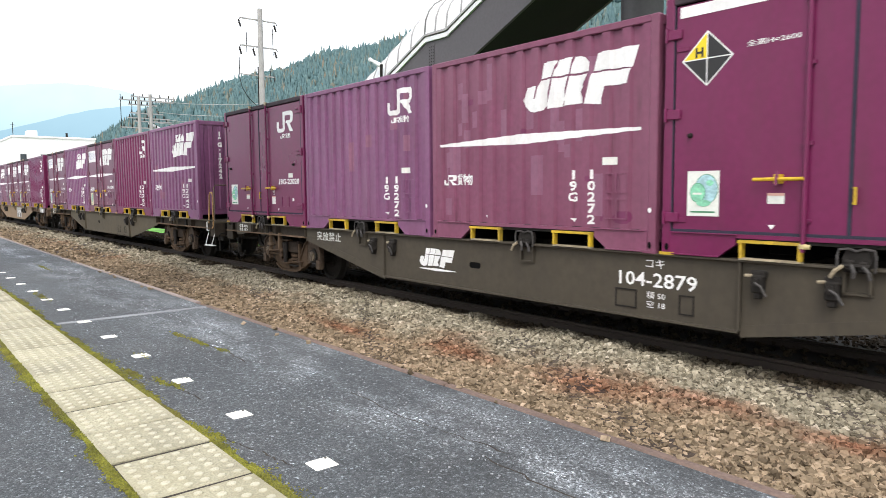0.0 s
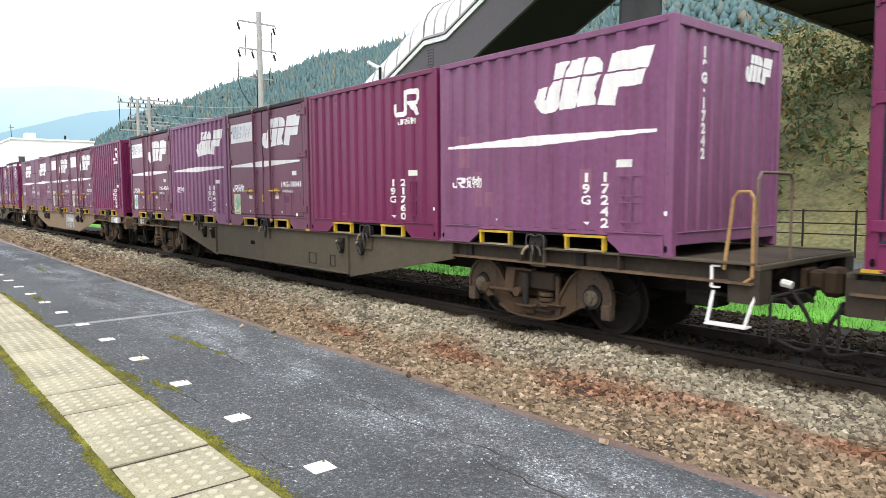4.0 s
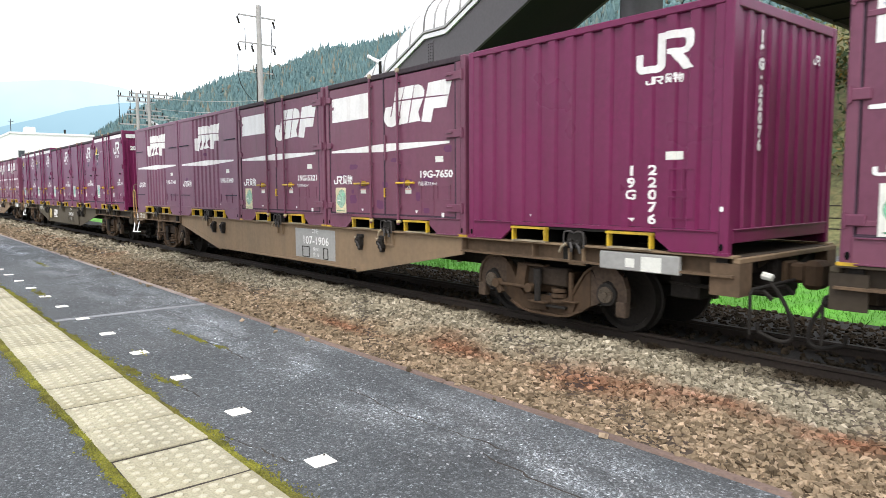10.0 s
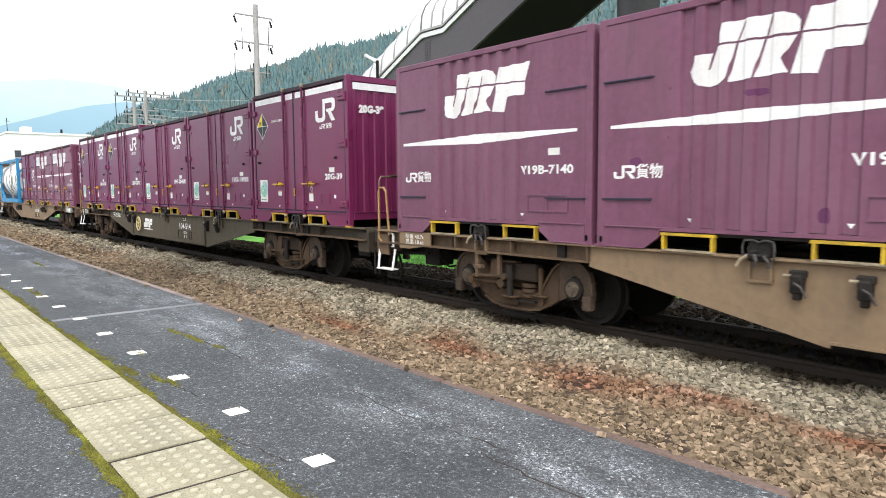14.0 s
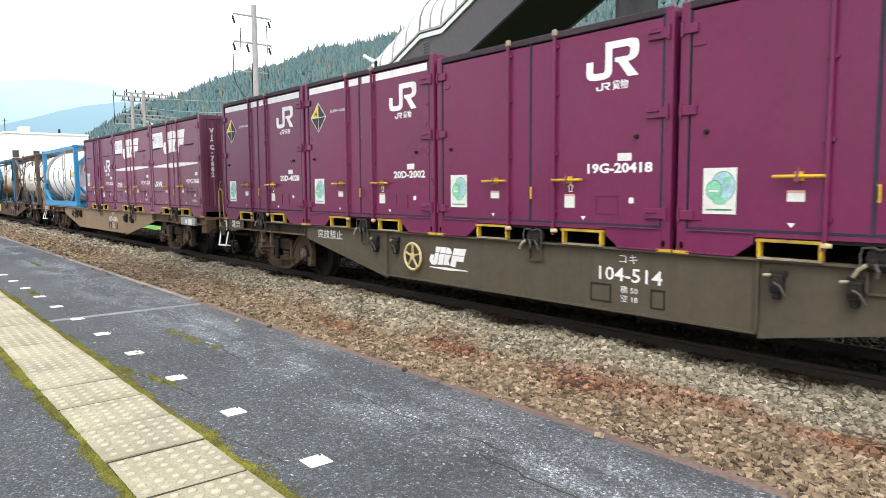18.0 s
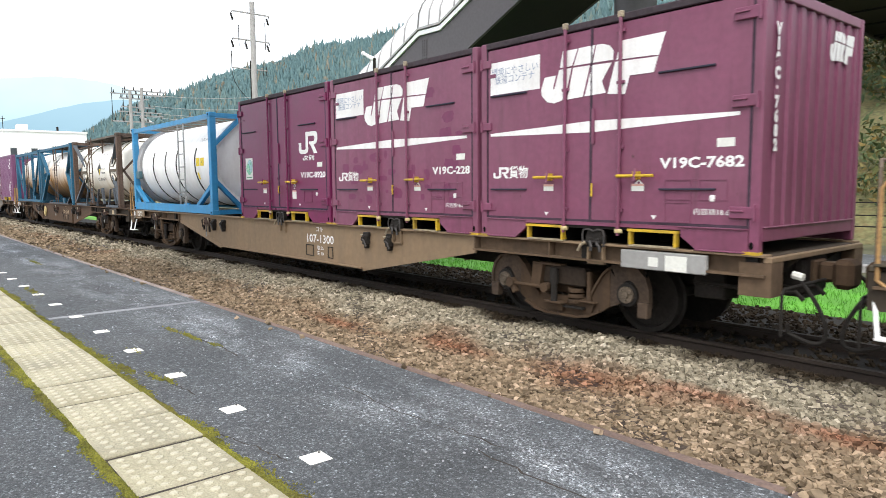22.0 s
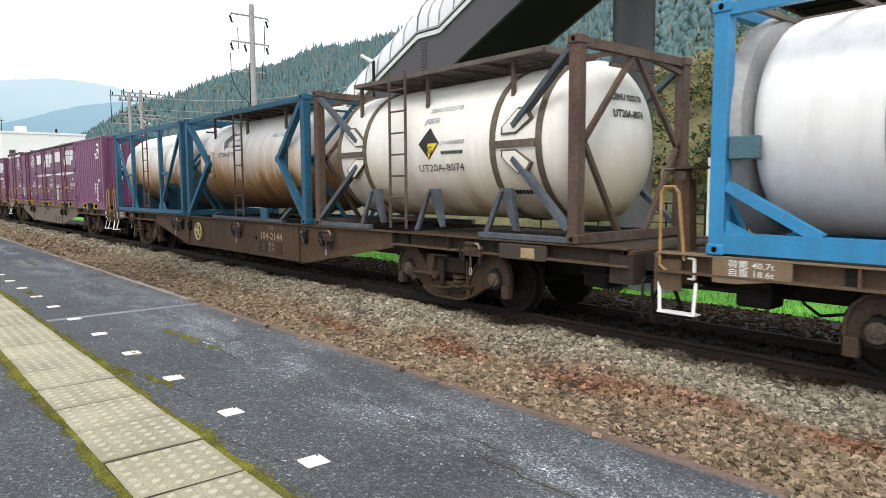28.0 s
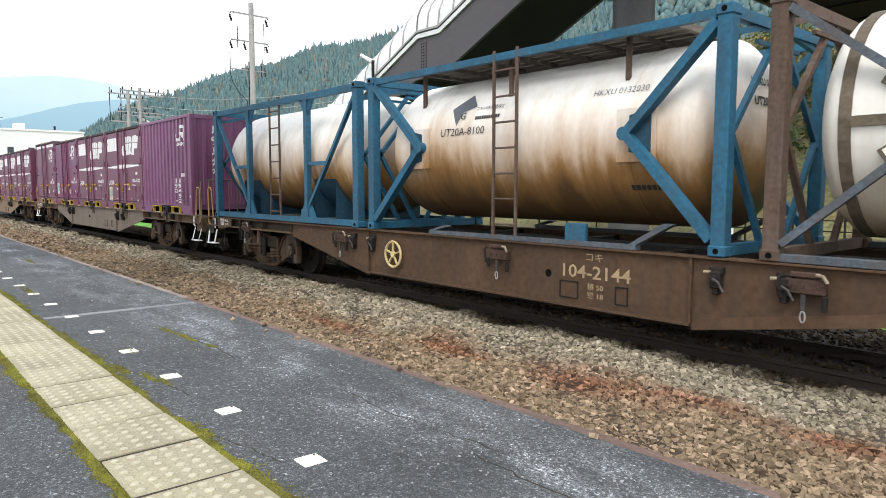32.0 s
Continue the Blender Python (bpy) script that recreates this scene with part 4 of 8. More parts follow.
for z in (15.75, 13.6):
    arm = piece("crossarm", lambda b: [box(b, -0.33, -0.23, -1.62, 1.58, z - 0.05, z + 0.05)], CONCRETE, pole)
    for y in (-1.58, 1.5) if z > 15 else (-1.58, -0.42, 1.5):
        piece("insulator", lambda b: [bar(b, (-0.28, y, z), (-0.28, y + 0.12 * (1 if y > 0 else -1), z - 0.2), 0.05)] + [rod(b, (-0.28, y - 0.10 + 0.04 * i, z - 0.22 - 0.13 * i), (-0.28, y - 0.12 + 0.04 * i, z - 0.32 - 0.13 * i), 0.09, 8) for i in range(4)], STEEL, arm, "dark strain insulator")
for y in (-1.08, 1.22):
    piece("arrester", lambda b: rod(b, (-0.28, y, 13.0 if y > 0 else 13.0), (-0.28, y, 15.2 if y > 0 else 14.7), 0.035, 6), STEEL, pole)
piece("crossarm", lambda b: [box(b, -0.33, -0.25, -1.75, -0.2, 11.25, 11.33), box(b, -0.33, -0.25, 0.2, 1.3, 11.25, 11.35)], CONCRETE, pole)
for rod_y, z_top, rr in ((-1.75, 12.6, 0.035), (0.95, 12.0, 0.035), (1.25, 11.6, 0.04)):
    piece("switch_rod", lambda b: rod(b, (-0.28, rod_y, 10.9), (-0.28, rod_y, z_top), rr, 6), STEEL, pole)
piece("cable", lambda b: pipe(b, [(-0.28, -1.75, 10.9), (-0.3, -1.55, 10.2), (-0.3, -1.1, 9.5), (-0.3, -0.35, 8.8), (-0.34, -0.2, 7.0)], 0.03, 6), STEEL, pole, "dark drooping cable")
piece("cable", lambda b: pipe(b, [(-0.34, -0.12, 12.0), (-0.36, -0.12, 9.0), (-0.36, -0.12, 2.0)], 0.06, 6), STEEL, pole)

twin = thing("utility_pole", "pair of grey poles with stacked crossarms and transformers", "utility pole", "utility poles")
twin.location = (-104.6, 22.8, 0)
for y in (0.0, 1.6):
    piece("shaft", lambda b: rod(b, (0, y, -0.5), (0, y, 15.6 + 0.3 * y), 0.28, 12, 0.22), CONCRETE, twin)
for z, y0, y1 in ((15.1, -2.6, 5.0), (15.65, -1.0, 5.2), (14.5, -1.4, 2.6), (13.3, -1.2, 3.4), (12.6, -1.6, 4.4), (12.15, -0.6, 4.6), (11.2, -2.4, 3.2)):
    arm = piece("crossarm", lambda b: box(b, -0.32, -0.18, y0, y1, z - 0.09, z + 0.09), GUTTER, twin)
    for i in range(5):
        y = y0 + (y1 - y0) * (i + 0.3) / 5
        piece("insulator", lambda b: [rod(b, (-0.25, y, z + 0.08), (-0.25, y, z + 0.50), 0.11, 8, 0.07)], STEEL, arm)
piece("transformer", lambda b: rod(b, (-0.3, 1.6, 12.9), (-0.3, 1.6, 14.1), 0.42, 12), GUTTER, twin, "grey pole transformer", smooth=True)
piece("floodlight", lambda b: bar(b, (-0.5, 1.4, 12.0), (-0.5, 2.9, 11.3), 0.35, 0.3), ROOFWHITE, twin)
for y in (-2.4, -0.9):
    piece("rod", lambda b: rod(b, (-0.25, y, 11.0), (-0.25, y, 15.9), 0.05, 6), STEEL, twin)
for z in (15.2, 13.6, 12.6, 12.0):
    def sag(b, z=z):
        p, q = Vector((-104.6, 25.5, z)), Vector((-72.0, 46.0, z + 1.0))
        pts = [p.lerp(q, i / 12) - Vector((0, 0, 4 * 1.6 * (i / 12) * (1 - i / 12))) for i in range(13)]
        pipe(b, [v - Vector((-104.6, 22.8, 0)) for v in pts], 0.035, 5)
    piece("wire", sag, GUTTER, twin)

# ---- white hall ----
hall = thing("white_hall", "flat-roofed white building beyond the station", "building")
hall.location = (-150, 13.2, 0)
piece("wall", lambda b: box(b, -22, 0, 0.0, 14.2, -0.5, 12.4), PLASTER, hall)
piece("parapet", lambda b: box(b, -22.2, 0.15, -0.15, 14.35, 12.4, 12.75), PLASTER, hall)
piece("roof_house", lambda b: box(b, -6, -3, 3.0, 4.6, 12.75, 14.0), PLASTER, hall)
piece("antenna", lambda b: [rod(b, (-2, 0.4, 12.7), (-2, 0.4, 15.3), 0.06, 6), rod(b, (-2, 0.0, 14.8), (-2, 0.9, 14.8), 0.04, 6)], STEEL, hall)
for y, z in ((1.6, 8.6), (5.0, 8.6), (8.6, 8.6), (12.0, 8.6)):
    w = piece("window", lambda b: box(b, -0.02, 0.06, y - 0.55, y + 0.55, z - 0.7, z + 0.7), GUTTER, hall)
    piece("pane", lambda b: box(b, 0.06, 0.075, y - 0.47, y + 0.47, z - 0.62, z + 0.62), GLASSDARK, w)
piece("vent_stack", lambda b: rod(b, (-1, 9.3, 12.7), (-1, 9.3, 13.6), 0.2, 8), STEEL, hall)

# ---- wooded hill, in bearings from the platform ----
EL_A = [100, 124, 135, 143.2, 146, 149.7, 152.4, 155.9, 160.1, 162.6, 165, 166.7, 170]
EL_E = [26, 20, 15.5, 12.4, 11.9, 11.1, 10.2, 9.1, 7.5, 6.5, 5.2, 4.2, 2.0]
D_A, D_D = [100, 125, 145, 170], [420, 450, 480, 640]


def hill_point(az, f):
    """A point of the slope at bearing az; f runs from the foot (0) over the ridge (1)."""
    e, d = float(np.interp(az, EL_A, EL_E)), float(np.interp(az, D_A, D_D))
    top = d * math.tan(radians(e)) - 3.2
    r = d * (0.32 + 0.68 * f)
    z = top * (f ** 1.25 if f < 1 else 1 - (f - 1) * 0.8) + 1.2 * math.sin(az * 0.9 + f * 5)
    a = radians(az)
    return EYE.x + r * math.cos(a), EYE.y + r * math.sin(a), max(-1.0, EYE.z + z - 2.0 * (1 - min(f, 1)))


bm = bmesh.new()
azs, fs_ = [98 + i * 1.5 for i in range(50)], [0, 0.15, 0.3, 0.45, 0.6, 0.75, 0.88, 1.0, 1.12, 1.3]
rows_ = [[bm.verts.new(hill_point(a, f)) for f in fs_] for a in azs]
for a_, b_ in zip(rows_, rows_[1:]):
    for i in range(len(fs_) - 1):
        bm.faces.new((a_[i], a_[i + 1], b_[i + 1], b_[i]))
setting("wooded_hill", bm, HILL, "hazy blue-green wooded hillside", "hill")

verts, faces = [], []
CONIFER = ((0.04, 0.10), (0.10, 0.215), (0.34, 0.175), (0.36, 0.135), (0.60, 0.105), (0.62, 0.075), (0.84, 0.035), (1.0, 0.004))
BROAD = ((0.03, 0.12), (0.22, 0.30), (0.48, 0.34), (0.74, 0.27), (0.92, 0.13), (1.0, 0.02))
for i in range(16000):
    az = ring.uniform(104, 169)
    f = ring.uniform(0.22, 1.05) if i % 3 else ring.uniform(0.84, 1.05)
    x, y, z = hill_point(az, f)
    stand = noise.noise((x * 0.012, y * 0.012, 0.7))
    broad = ring.uniform() < (0.85 if stand > 0.08 else 0.30)
    hgt = ring.uniform(4.6, 9.8) * (0.62 if broad else 1.0)
    n = 6
    tiers = BROAD if broad else CONIFER
    b0 = len(verts)
    lean = ring.uniform(-0.03, 0.03, 2)
    for tz, tr in tiers:
        for k in range(n):
            a = 6.28319 * k / n + tz * 2.3
            rr = tr * hgt * ring.uniform(0.72, 1.25)
            verts.append((x + rr * math.cos(a) + lean[0] * tz * hgt, y + rr * math.sin(a) + lean[1] * tz * hgt, z - 1 + tz * hgt + ring.uniform(-0.025, 0.025) * hgt))
    for q in range(len(tiers) - 1):
        for k in range(n):
            faces.append((b0 + q * n + k, b0 + q * n + (k + 1) % n, b0 + (q + 1) * n + (k + 1) % n, b0 + (q + 1) * n + k))
me = bpy.data.meshes.new("hill_trees")
me.from_pydata(verts, [], faces)
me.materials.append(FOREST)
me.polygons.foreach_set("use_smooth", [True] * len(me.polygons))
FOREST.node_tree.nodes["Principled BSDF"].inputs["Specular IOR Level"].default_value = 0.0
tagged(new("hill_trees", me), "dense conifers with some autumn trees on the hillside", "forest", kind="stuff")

# ---- far mountains in the mist ----


def ridge(name, dist, bear, elev, material, label, rough):
    bm = bmesh.new()
    n = 120
    lo, hi = [], []
    for i in range(n + 1):
        az = bear[0] + (bear[-1] - bear[0]) * i / n
        e = float(np.interp(az, bear, elev)) + rough * (noise.noise((az * 1.7, dist, 0)) + 0.5 * noise.noise((az * 6.1, dist, 3)))
        a = radians(az)
        x, y = EYE.x + dist * math.cos(a), EYE.y + dist * math.sin(a)
        lo.append(bm.verts.new((x, y, -20)))
        hi.append(bm.verts.new((x * 1.15, y * 1.15, EYE.z + 1.15 * dist * math.tan(radians(e)))))
    for i in range(n):
        bm.faces.new((lo[i], lo[i + 1], hi[i + 1], hi[i]))
    setting(name, bm, material, label, "mountain")


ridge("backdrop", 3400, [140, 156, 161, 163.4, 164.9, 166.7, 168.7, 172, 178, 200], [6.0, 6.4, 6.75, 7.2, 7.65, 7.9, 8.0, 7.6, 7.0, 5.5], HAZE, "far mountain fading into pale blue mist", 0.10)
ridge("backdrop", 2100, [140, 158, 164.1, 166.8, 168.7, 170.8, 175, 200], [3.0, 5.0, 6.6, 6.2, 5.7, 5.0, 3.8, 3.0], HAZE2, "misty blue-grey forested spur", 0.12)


# ---- train: decals ----
TEXTS = {}


def letters(body, size, align="CENTER", bold=0.034):
    """Triangles of a text in the built-in font, lying in x and y."""
    key = (body, size, align, bold)
    if key not in TEXTS:
        cu = bpy.data.curves.new("text", "FONT")
        cu.body, cu.size, cu.align_x, cu.resolution_u, cu.space_line, cu.offset = body, size, align, 2, 0.90, bold * size
        ob = bpy.data.objects.new("text", cu)
        me = bpy.data.meshes.new_from_object(ob)
        TEXTS[key] = ([tuple(v.co) for v in me.vertices], [tuple(f.vertices) for f in me.polygons])
        bpy.data.objects.remove(ob)
        bpy.data.curves.remove(cu)
        bpy.data.meshes.remove(me)
    return TEXTS[key]


def flat(x):
    return 0.0


def decal(name, polys, material, parent, y, prof=flat, cuts=(), label="", lift=0.004):
    """Painted shapes in x and z on the side wall, following its ribs."""
    bm = bmesh.new()
    for p in polys:
        bm.faces.new([bm.verts.new((x, 0, z)) for x, z in p])
    seat(bm, y, prof, cuts, lift)
    return part(name, bm, material, parent, label)


def seat(bm, y, prof, cuts, lift):
    for c in cuts:
        bmesh.ops.bisect_plane(bm, geom=bm.verts[:] + bm.edges[:] + bm.faces[:], plane_co=(c, 0, 0), plane_no=(1, 0, 0))
    for v in bm.verts:
        v.co.y = y + prof(v.co.x) - lift
    bm.normal_update()
    bad = [f for f in bm.faces if f.normal.y > 0]
    bmesh.ops.reverse_faces(bm, faces=bad)


def lettering(body, size, x, z, material, parent, y, prof=flat, cuts=(), align="CENTER", name="lettering", lift=0.004, wide=1.0, bold=0.034):
    vs, fs = letters(body, size, align, bold)
    bm = bmesh.new()
    mv = [bm.verts.new((x + a * wide, 0, z + b)) for a, b, c in vs]
    for f in fs:
        bm.faces.new([mv[i] for i in f])
    seat(bm, y, prof, cuts, lift)
    return part(name, bm, material, parent)


def end_lettering(body, size, y, z, material, parent, x):
    vs, fs = letters(body, size, "CENTER", 0.07)
    bm = bmesh.new()
    mv = [bm.verts.new((x, y + a, z + b)) for a, b, c in vs]
    for f in fs:
        bm.faces.new([mv[i] for i in f])
    return part("lettering", bm, material, parent)


def emblem_on(shapes, parent, y, prof=flat, cuts=(), label="", lift=0.006):
    """A painted emblem: its first stroke carries the others."""
    first = decal("emblem", shapes[:1], WHITE, parent, y, prof, cuts, label, lift)
    for q in shapes[1:]:
        decal("emblem_stroke", [q], WHITE, first, y, prof, cuts, lift=lift)


def fit(shapes, x0, x1, z0, z1, shear=0.0):
    return [[(x0 + (u + shear * (v - 0.5)) * (x1 - x0), z0 + v * (z1 - z0)) for u, v in s] for s in shapes]


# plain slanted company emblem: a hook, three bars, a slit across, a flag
EMBLEM = [
    [(0.034, 0.541), (0.139, 0.549), (0.111, 0.278), (0.126, 0.29), (0.168, 0.647), (0.276, 0.648), (0.227, 0.118), (0.193, 0.039), (0.126, 0), (0.059, 0.044), (0.013, 0.165), (0.0, 0.292)],
    [(0.173, 0.682), (0.198, 0.997), (0.328, 0.994), (0.282, 0.682)],
    [(0.24, 0.042), (0.291, 0.645), (0.434, 0.637), (0.375, 0.06)],
    [(0.294, 0.68), (0.339, 1), (0.474, 0.999), (0.445, 0.676)],
    [(0.39, 0.062), (0.45, 0.633), (0.608, 0.623), (0.533, 0.303), (0.565, 0.08)],
    [(0.457, 0.675), (0.484, 0.998), (0.538, 0.991), (0.592, 0.936), (0.622, 0.832), (0.618, 0.666)],
    [(0.578, 0.057), (0.635, 0.623), (0.908, 0.598), (0.95, 0.596), (0.921, 0.33), (0.748, 0.336), (0.714, 0.008)],
    [(0.642, 0.655), (0.679, 0.986), (1.0, 0.998), (0.953, 0.611), (0.908, 0.628)],
]
BADGE = [
    [(0.0, 0.53), (0.0, 0.20), (0.02, 0.10), (0.07, 0.03), (0.15, 0.0), (0.36, 0.0), (0.45, 0.04), (0.50, 0.12), (0.51, 0.22), (0.51, 0.80), (0.375, 0.80), (0.375, 0.24), (0.34, 0.19), (0.17, 0.19), (0.14, 0.23), (0.14, 0.53)],
    [(0.375, 0.80), (0.51, 0.80), (0.80, 0.80), (0.86, 1.0), (0.375, 1.0)],
    [(0.86, 1.0), (0.95, 0.97), (0.99, 0.90), (1.0, 0.80), (1.0, 0.62), (0.98, 0.52), (0.93, 0.45), (0.86, 0.41), (0.79, 0.55), (0.83, 0.58), (0.84, 0.64), (0.84, 0.74), (0.80, 0.80)],
    [(0.56, 0.55), (0.79, 0.55), (0.86, 0.41), (0.80, 0.40), (0.63, 0.40), (0.56, 0.44)],
    [(0.63, 0.40), (0.80, 0.40), (1.0, 0.0), (0.81, 0.0)],
]


def bars(x0, x1, z0, z1, n):
    w = (x1 - x0) / n
    return [[(x0 + i * w, z0), (x0 + (i + 0.78) * w, z0), (x0 + (i + 0.78) * w, z1), (x0 + i * w, z1)] for i in range(n)]


def quad(x0, x1, z0, z1):
    return [(x0, z0), (x1, z0), (x1, z1), (x0, z1)]


def disc(x, z, rx, rz, n=14):
    return [(x + rx * math.cos(2 * math.pi * i / n), z + rz * math.sin(2 * math.pi * i / n)) for i in range(n)]


# ---- train: containers ----
CL, CW, DECK = 3.74, 1.225, 1.068
CREAM = surface("aged_cream_lettering", (0.36, 0.27, 0.155), 0.6, var=0.2, scales=(5, 40), bump=0.0)
LEVER = surface("worn_lever_paint", (0.30, 0.25, 0.17), 0.6, var=0.3, scales=(6, 40), bump=0.05)
WORNCAP = surface("worn_axle_cap_steel", (0.10, 0.078, 0.056), 0.7, gloss=0.3, var=0.4, scales=(6, 60), dirt=(0.05, 0.04, 0.03), amount=0.9, streak=False, bump=0.2)
PALEGREY = surface("pale_grey_panel_paint", (0.30, 0.30, 0.29), 0.6, var=0.08, scales=(2, 20), bump=0.02)
PALEGOLD = surface("cream_yellow_paint", (0.55, 0.45, 0.22), 0.5, var=0.1, scales=(3, 30), bump=0.02)
DARKRAIL = surface("dark_weathered_top_rail", (0.045, 0.033, 0.040), 0.7, gloss=0.3, var=0.2, scales=(1.5, 20), bump=0.05)
OLDSEAL = surface("purple_grey_rubber_seal", (0.060, 0.038, 0.055), 0.85, var=0.2, scales=(2, 20), gloss=0.2)
SEAL = surface("rubber_door_seal", (0.034, 0.034, 0.052), 0.8, var=0.15, gloss=0.2)
LADDERGREY = surface("weathered_aluminium", (0.30, 0.31, 0.30), 0.6, var=0.2, scales=(3, 30), bump=0.03)
SIGNYELLOW = surface("bright_yellow_sticker", (0.80, 0.60, 0.02), 0.6, var=0.06, bump=0.0)
DECKDARK = surface("dark_oily_deck_plate", (0.055, 0.044, 0.034), 0.8, gloss=0.2, var=0.25, scales=(1.5, 20), dirt=(0.10, 0.075, 0.05), amount=0.6, streak=False, bump=0.1)
CLAMPRUST = surface("rust_brown_clamp_steel", (0.065, 0.040, 0.030), 0.75, gloss=0.25, var=0.25, scales=(5, 40), bump=0.1)
CLAMPGREY = surface("worn_grey_clamp_steel", (0.050, 0.046, 0.044), 0.6, gloss=0.4, var=0.3, scales=(6, 40), bump=0.05)
BOXGREEN = surface("grey_blue_box_paint", (0.07, 0.15, 0.18), 0.6, var=0.15, scales=(3, 30), bump=0.03)
RAILBROWN = surface("dull_brown_rail_paint", (0.15, 0.11, 0.08), 0.65, var=0.25, scales=(4, 30), bump=0.05)
GRABTAN = surface("tan_orange_rail_paint", (0.36, 0.21, 0.08), 0.6, var=0.2, scales=(4, 30), bump=0.05)
AGEDPAPER = surface("yellowed_label_sheet", (0.62, 0.56, 0.36), 0.6, var=0.15, scales=(6, 40), bump=0.0)
AGEDLEAF = surface("faded_green_print", (0.30, 0.46, 0.36), 0.6, var=0.25, scales=(9, 40), bump=0.0)
GLOBE = surface("turquoise_print", (0.33, 0.52, 0.56), 0.6, var=0.2, scales=(9, 40), bump=0.0)
LEAF = surface("leaf_green_print", (0.22, 0.55, 0.36), 0.6, var=0.2, scales=(9, 40), bump=0.0)
PAPER = surface("pale_label_sheet", (0.70, 0.71, 0.66), 0.6, var=0.06, scales=(6, 40), bump=0.0)
ECO2 = surface("deep_green_print", (0.06, 0.25, 0.12), 0.6, var=0.25, scales=(9, 40), bump=0.0)
INK = surface("blue_grey_ink", (0.30, 0.36, 0.47), 0.6, var=0.1, bump=0.0)
GREYINK = surface("faded_grey_ink", (0.10, 0.11, 0.13), 0.6, var=0.2, bump=0.0)
DARKINK = surface("black_ink", (0.02, 0.02, 0.02), 0.6, var=0.1, bump=0.0)
SALMON = surface("pink_inspection_label", (0.62, 0.36, 0.30), 0.6, var=0.1, bump=0.0)
PATCH = surface("fresh_purple_touch_up", (0.150, 0.022, 0.078), 0.5, var=0.08, scales=(2, 14), bump=0.02)
PLUMPATCH = surface("purple_touch_up", (0.115, 0.030, 0.090), 0.55, var=0.08, scales=(2, 14), bump=0.02, gloss=0.35)
PALEPATCH = surface("faded_touch_up", (0.225, 0.092, 0.150), 0.6, var=0.08, scales=(2, 14), bump=0.02)


def rib_profile(ranges, pitch, depth=0.036):
    """Valleys between ribs within the given stretches: a depth function and its breaks."""
    pts = []
    for a, b in ranges:
        n = max(1, round((b - a) / pitch))
        w = (b - a) / n
        for i in range(n):
            c = a + (i + 0.5) * w
            pts += [(c - 0.080, 0.0), (c - 0.058, depth), (c + 0.058, depth), (c + 0.080, 0.0)]
    xs = [p[0] for p in pts]
    ys = [p[1] for p in pts]

    def prof(x):
        return float(np.interp(x, xs, ys)) if xs else 0.0
    return prof, xs


def ribbed_panel(bm, a, b, z0, z1, prof, cuts, across):
    """A folded sheet from a to b; across maps (run, depth, z) to a point."""
    xs = [a, *[c for c in cuts if a < c < b], b]
    lo = [bm.verts.new(across(x, prof(x), z0)) for x in xs]
    hi = [bm.verts.new(across(x, prof(x), z1)) for x in xs]
    lo2 = [bm.verts.new(across(x, 0.06, z0)) for x in (xs[0], xs[-1])]
    hi2 = [bm.verts.new(across(x, 0.06, z1)) for x in (xs[0], xs[-1])]
    fs = [bm.faces.new((lo[i], lo[i + 1], hi[i + 1], hi[i])) for i in range(len(xs) - 1)]
    fs.append(bm.faces.new((lo2[1], lo2[0], hi2[0], hi2[1])))
    bmesh.ops.recalc_face_normals(bm, faces=fs)


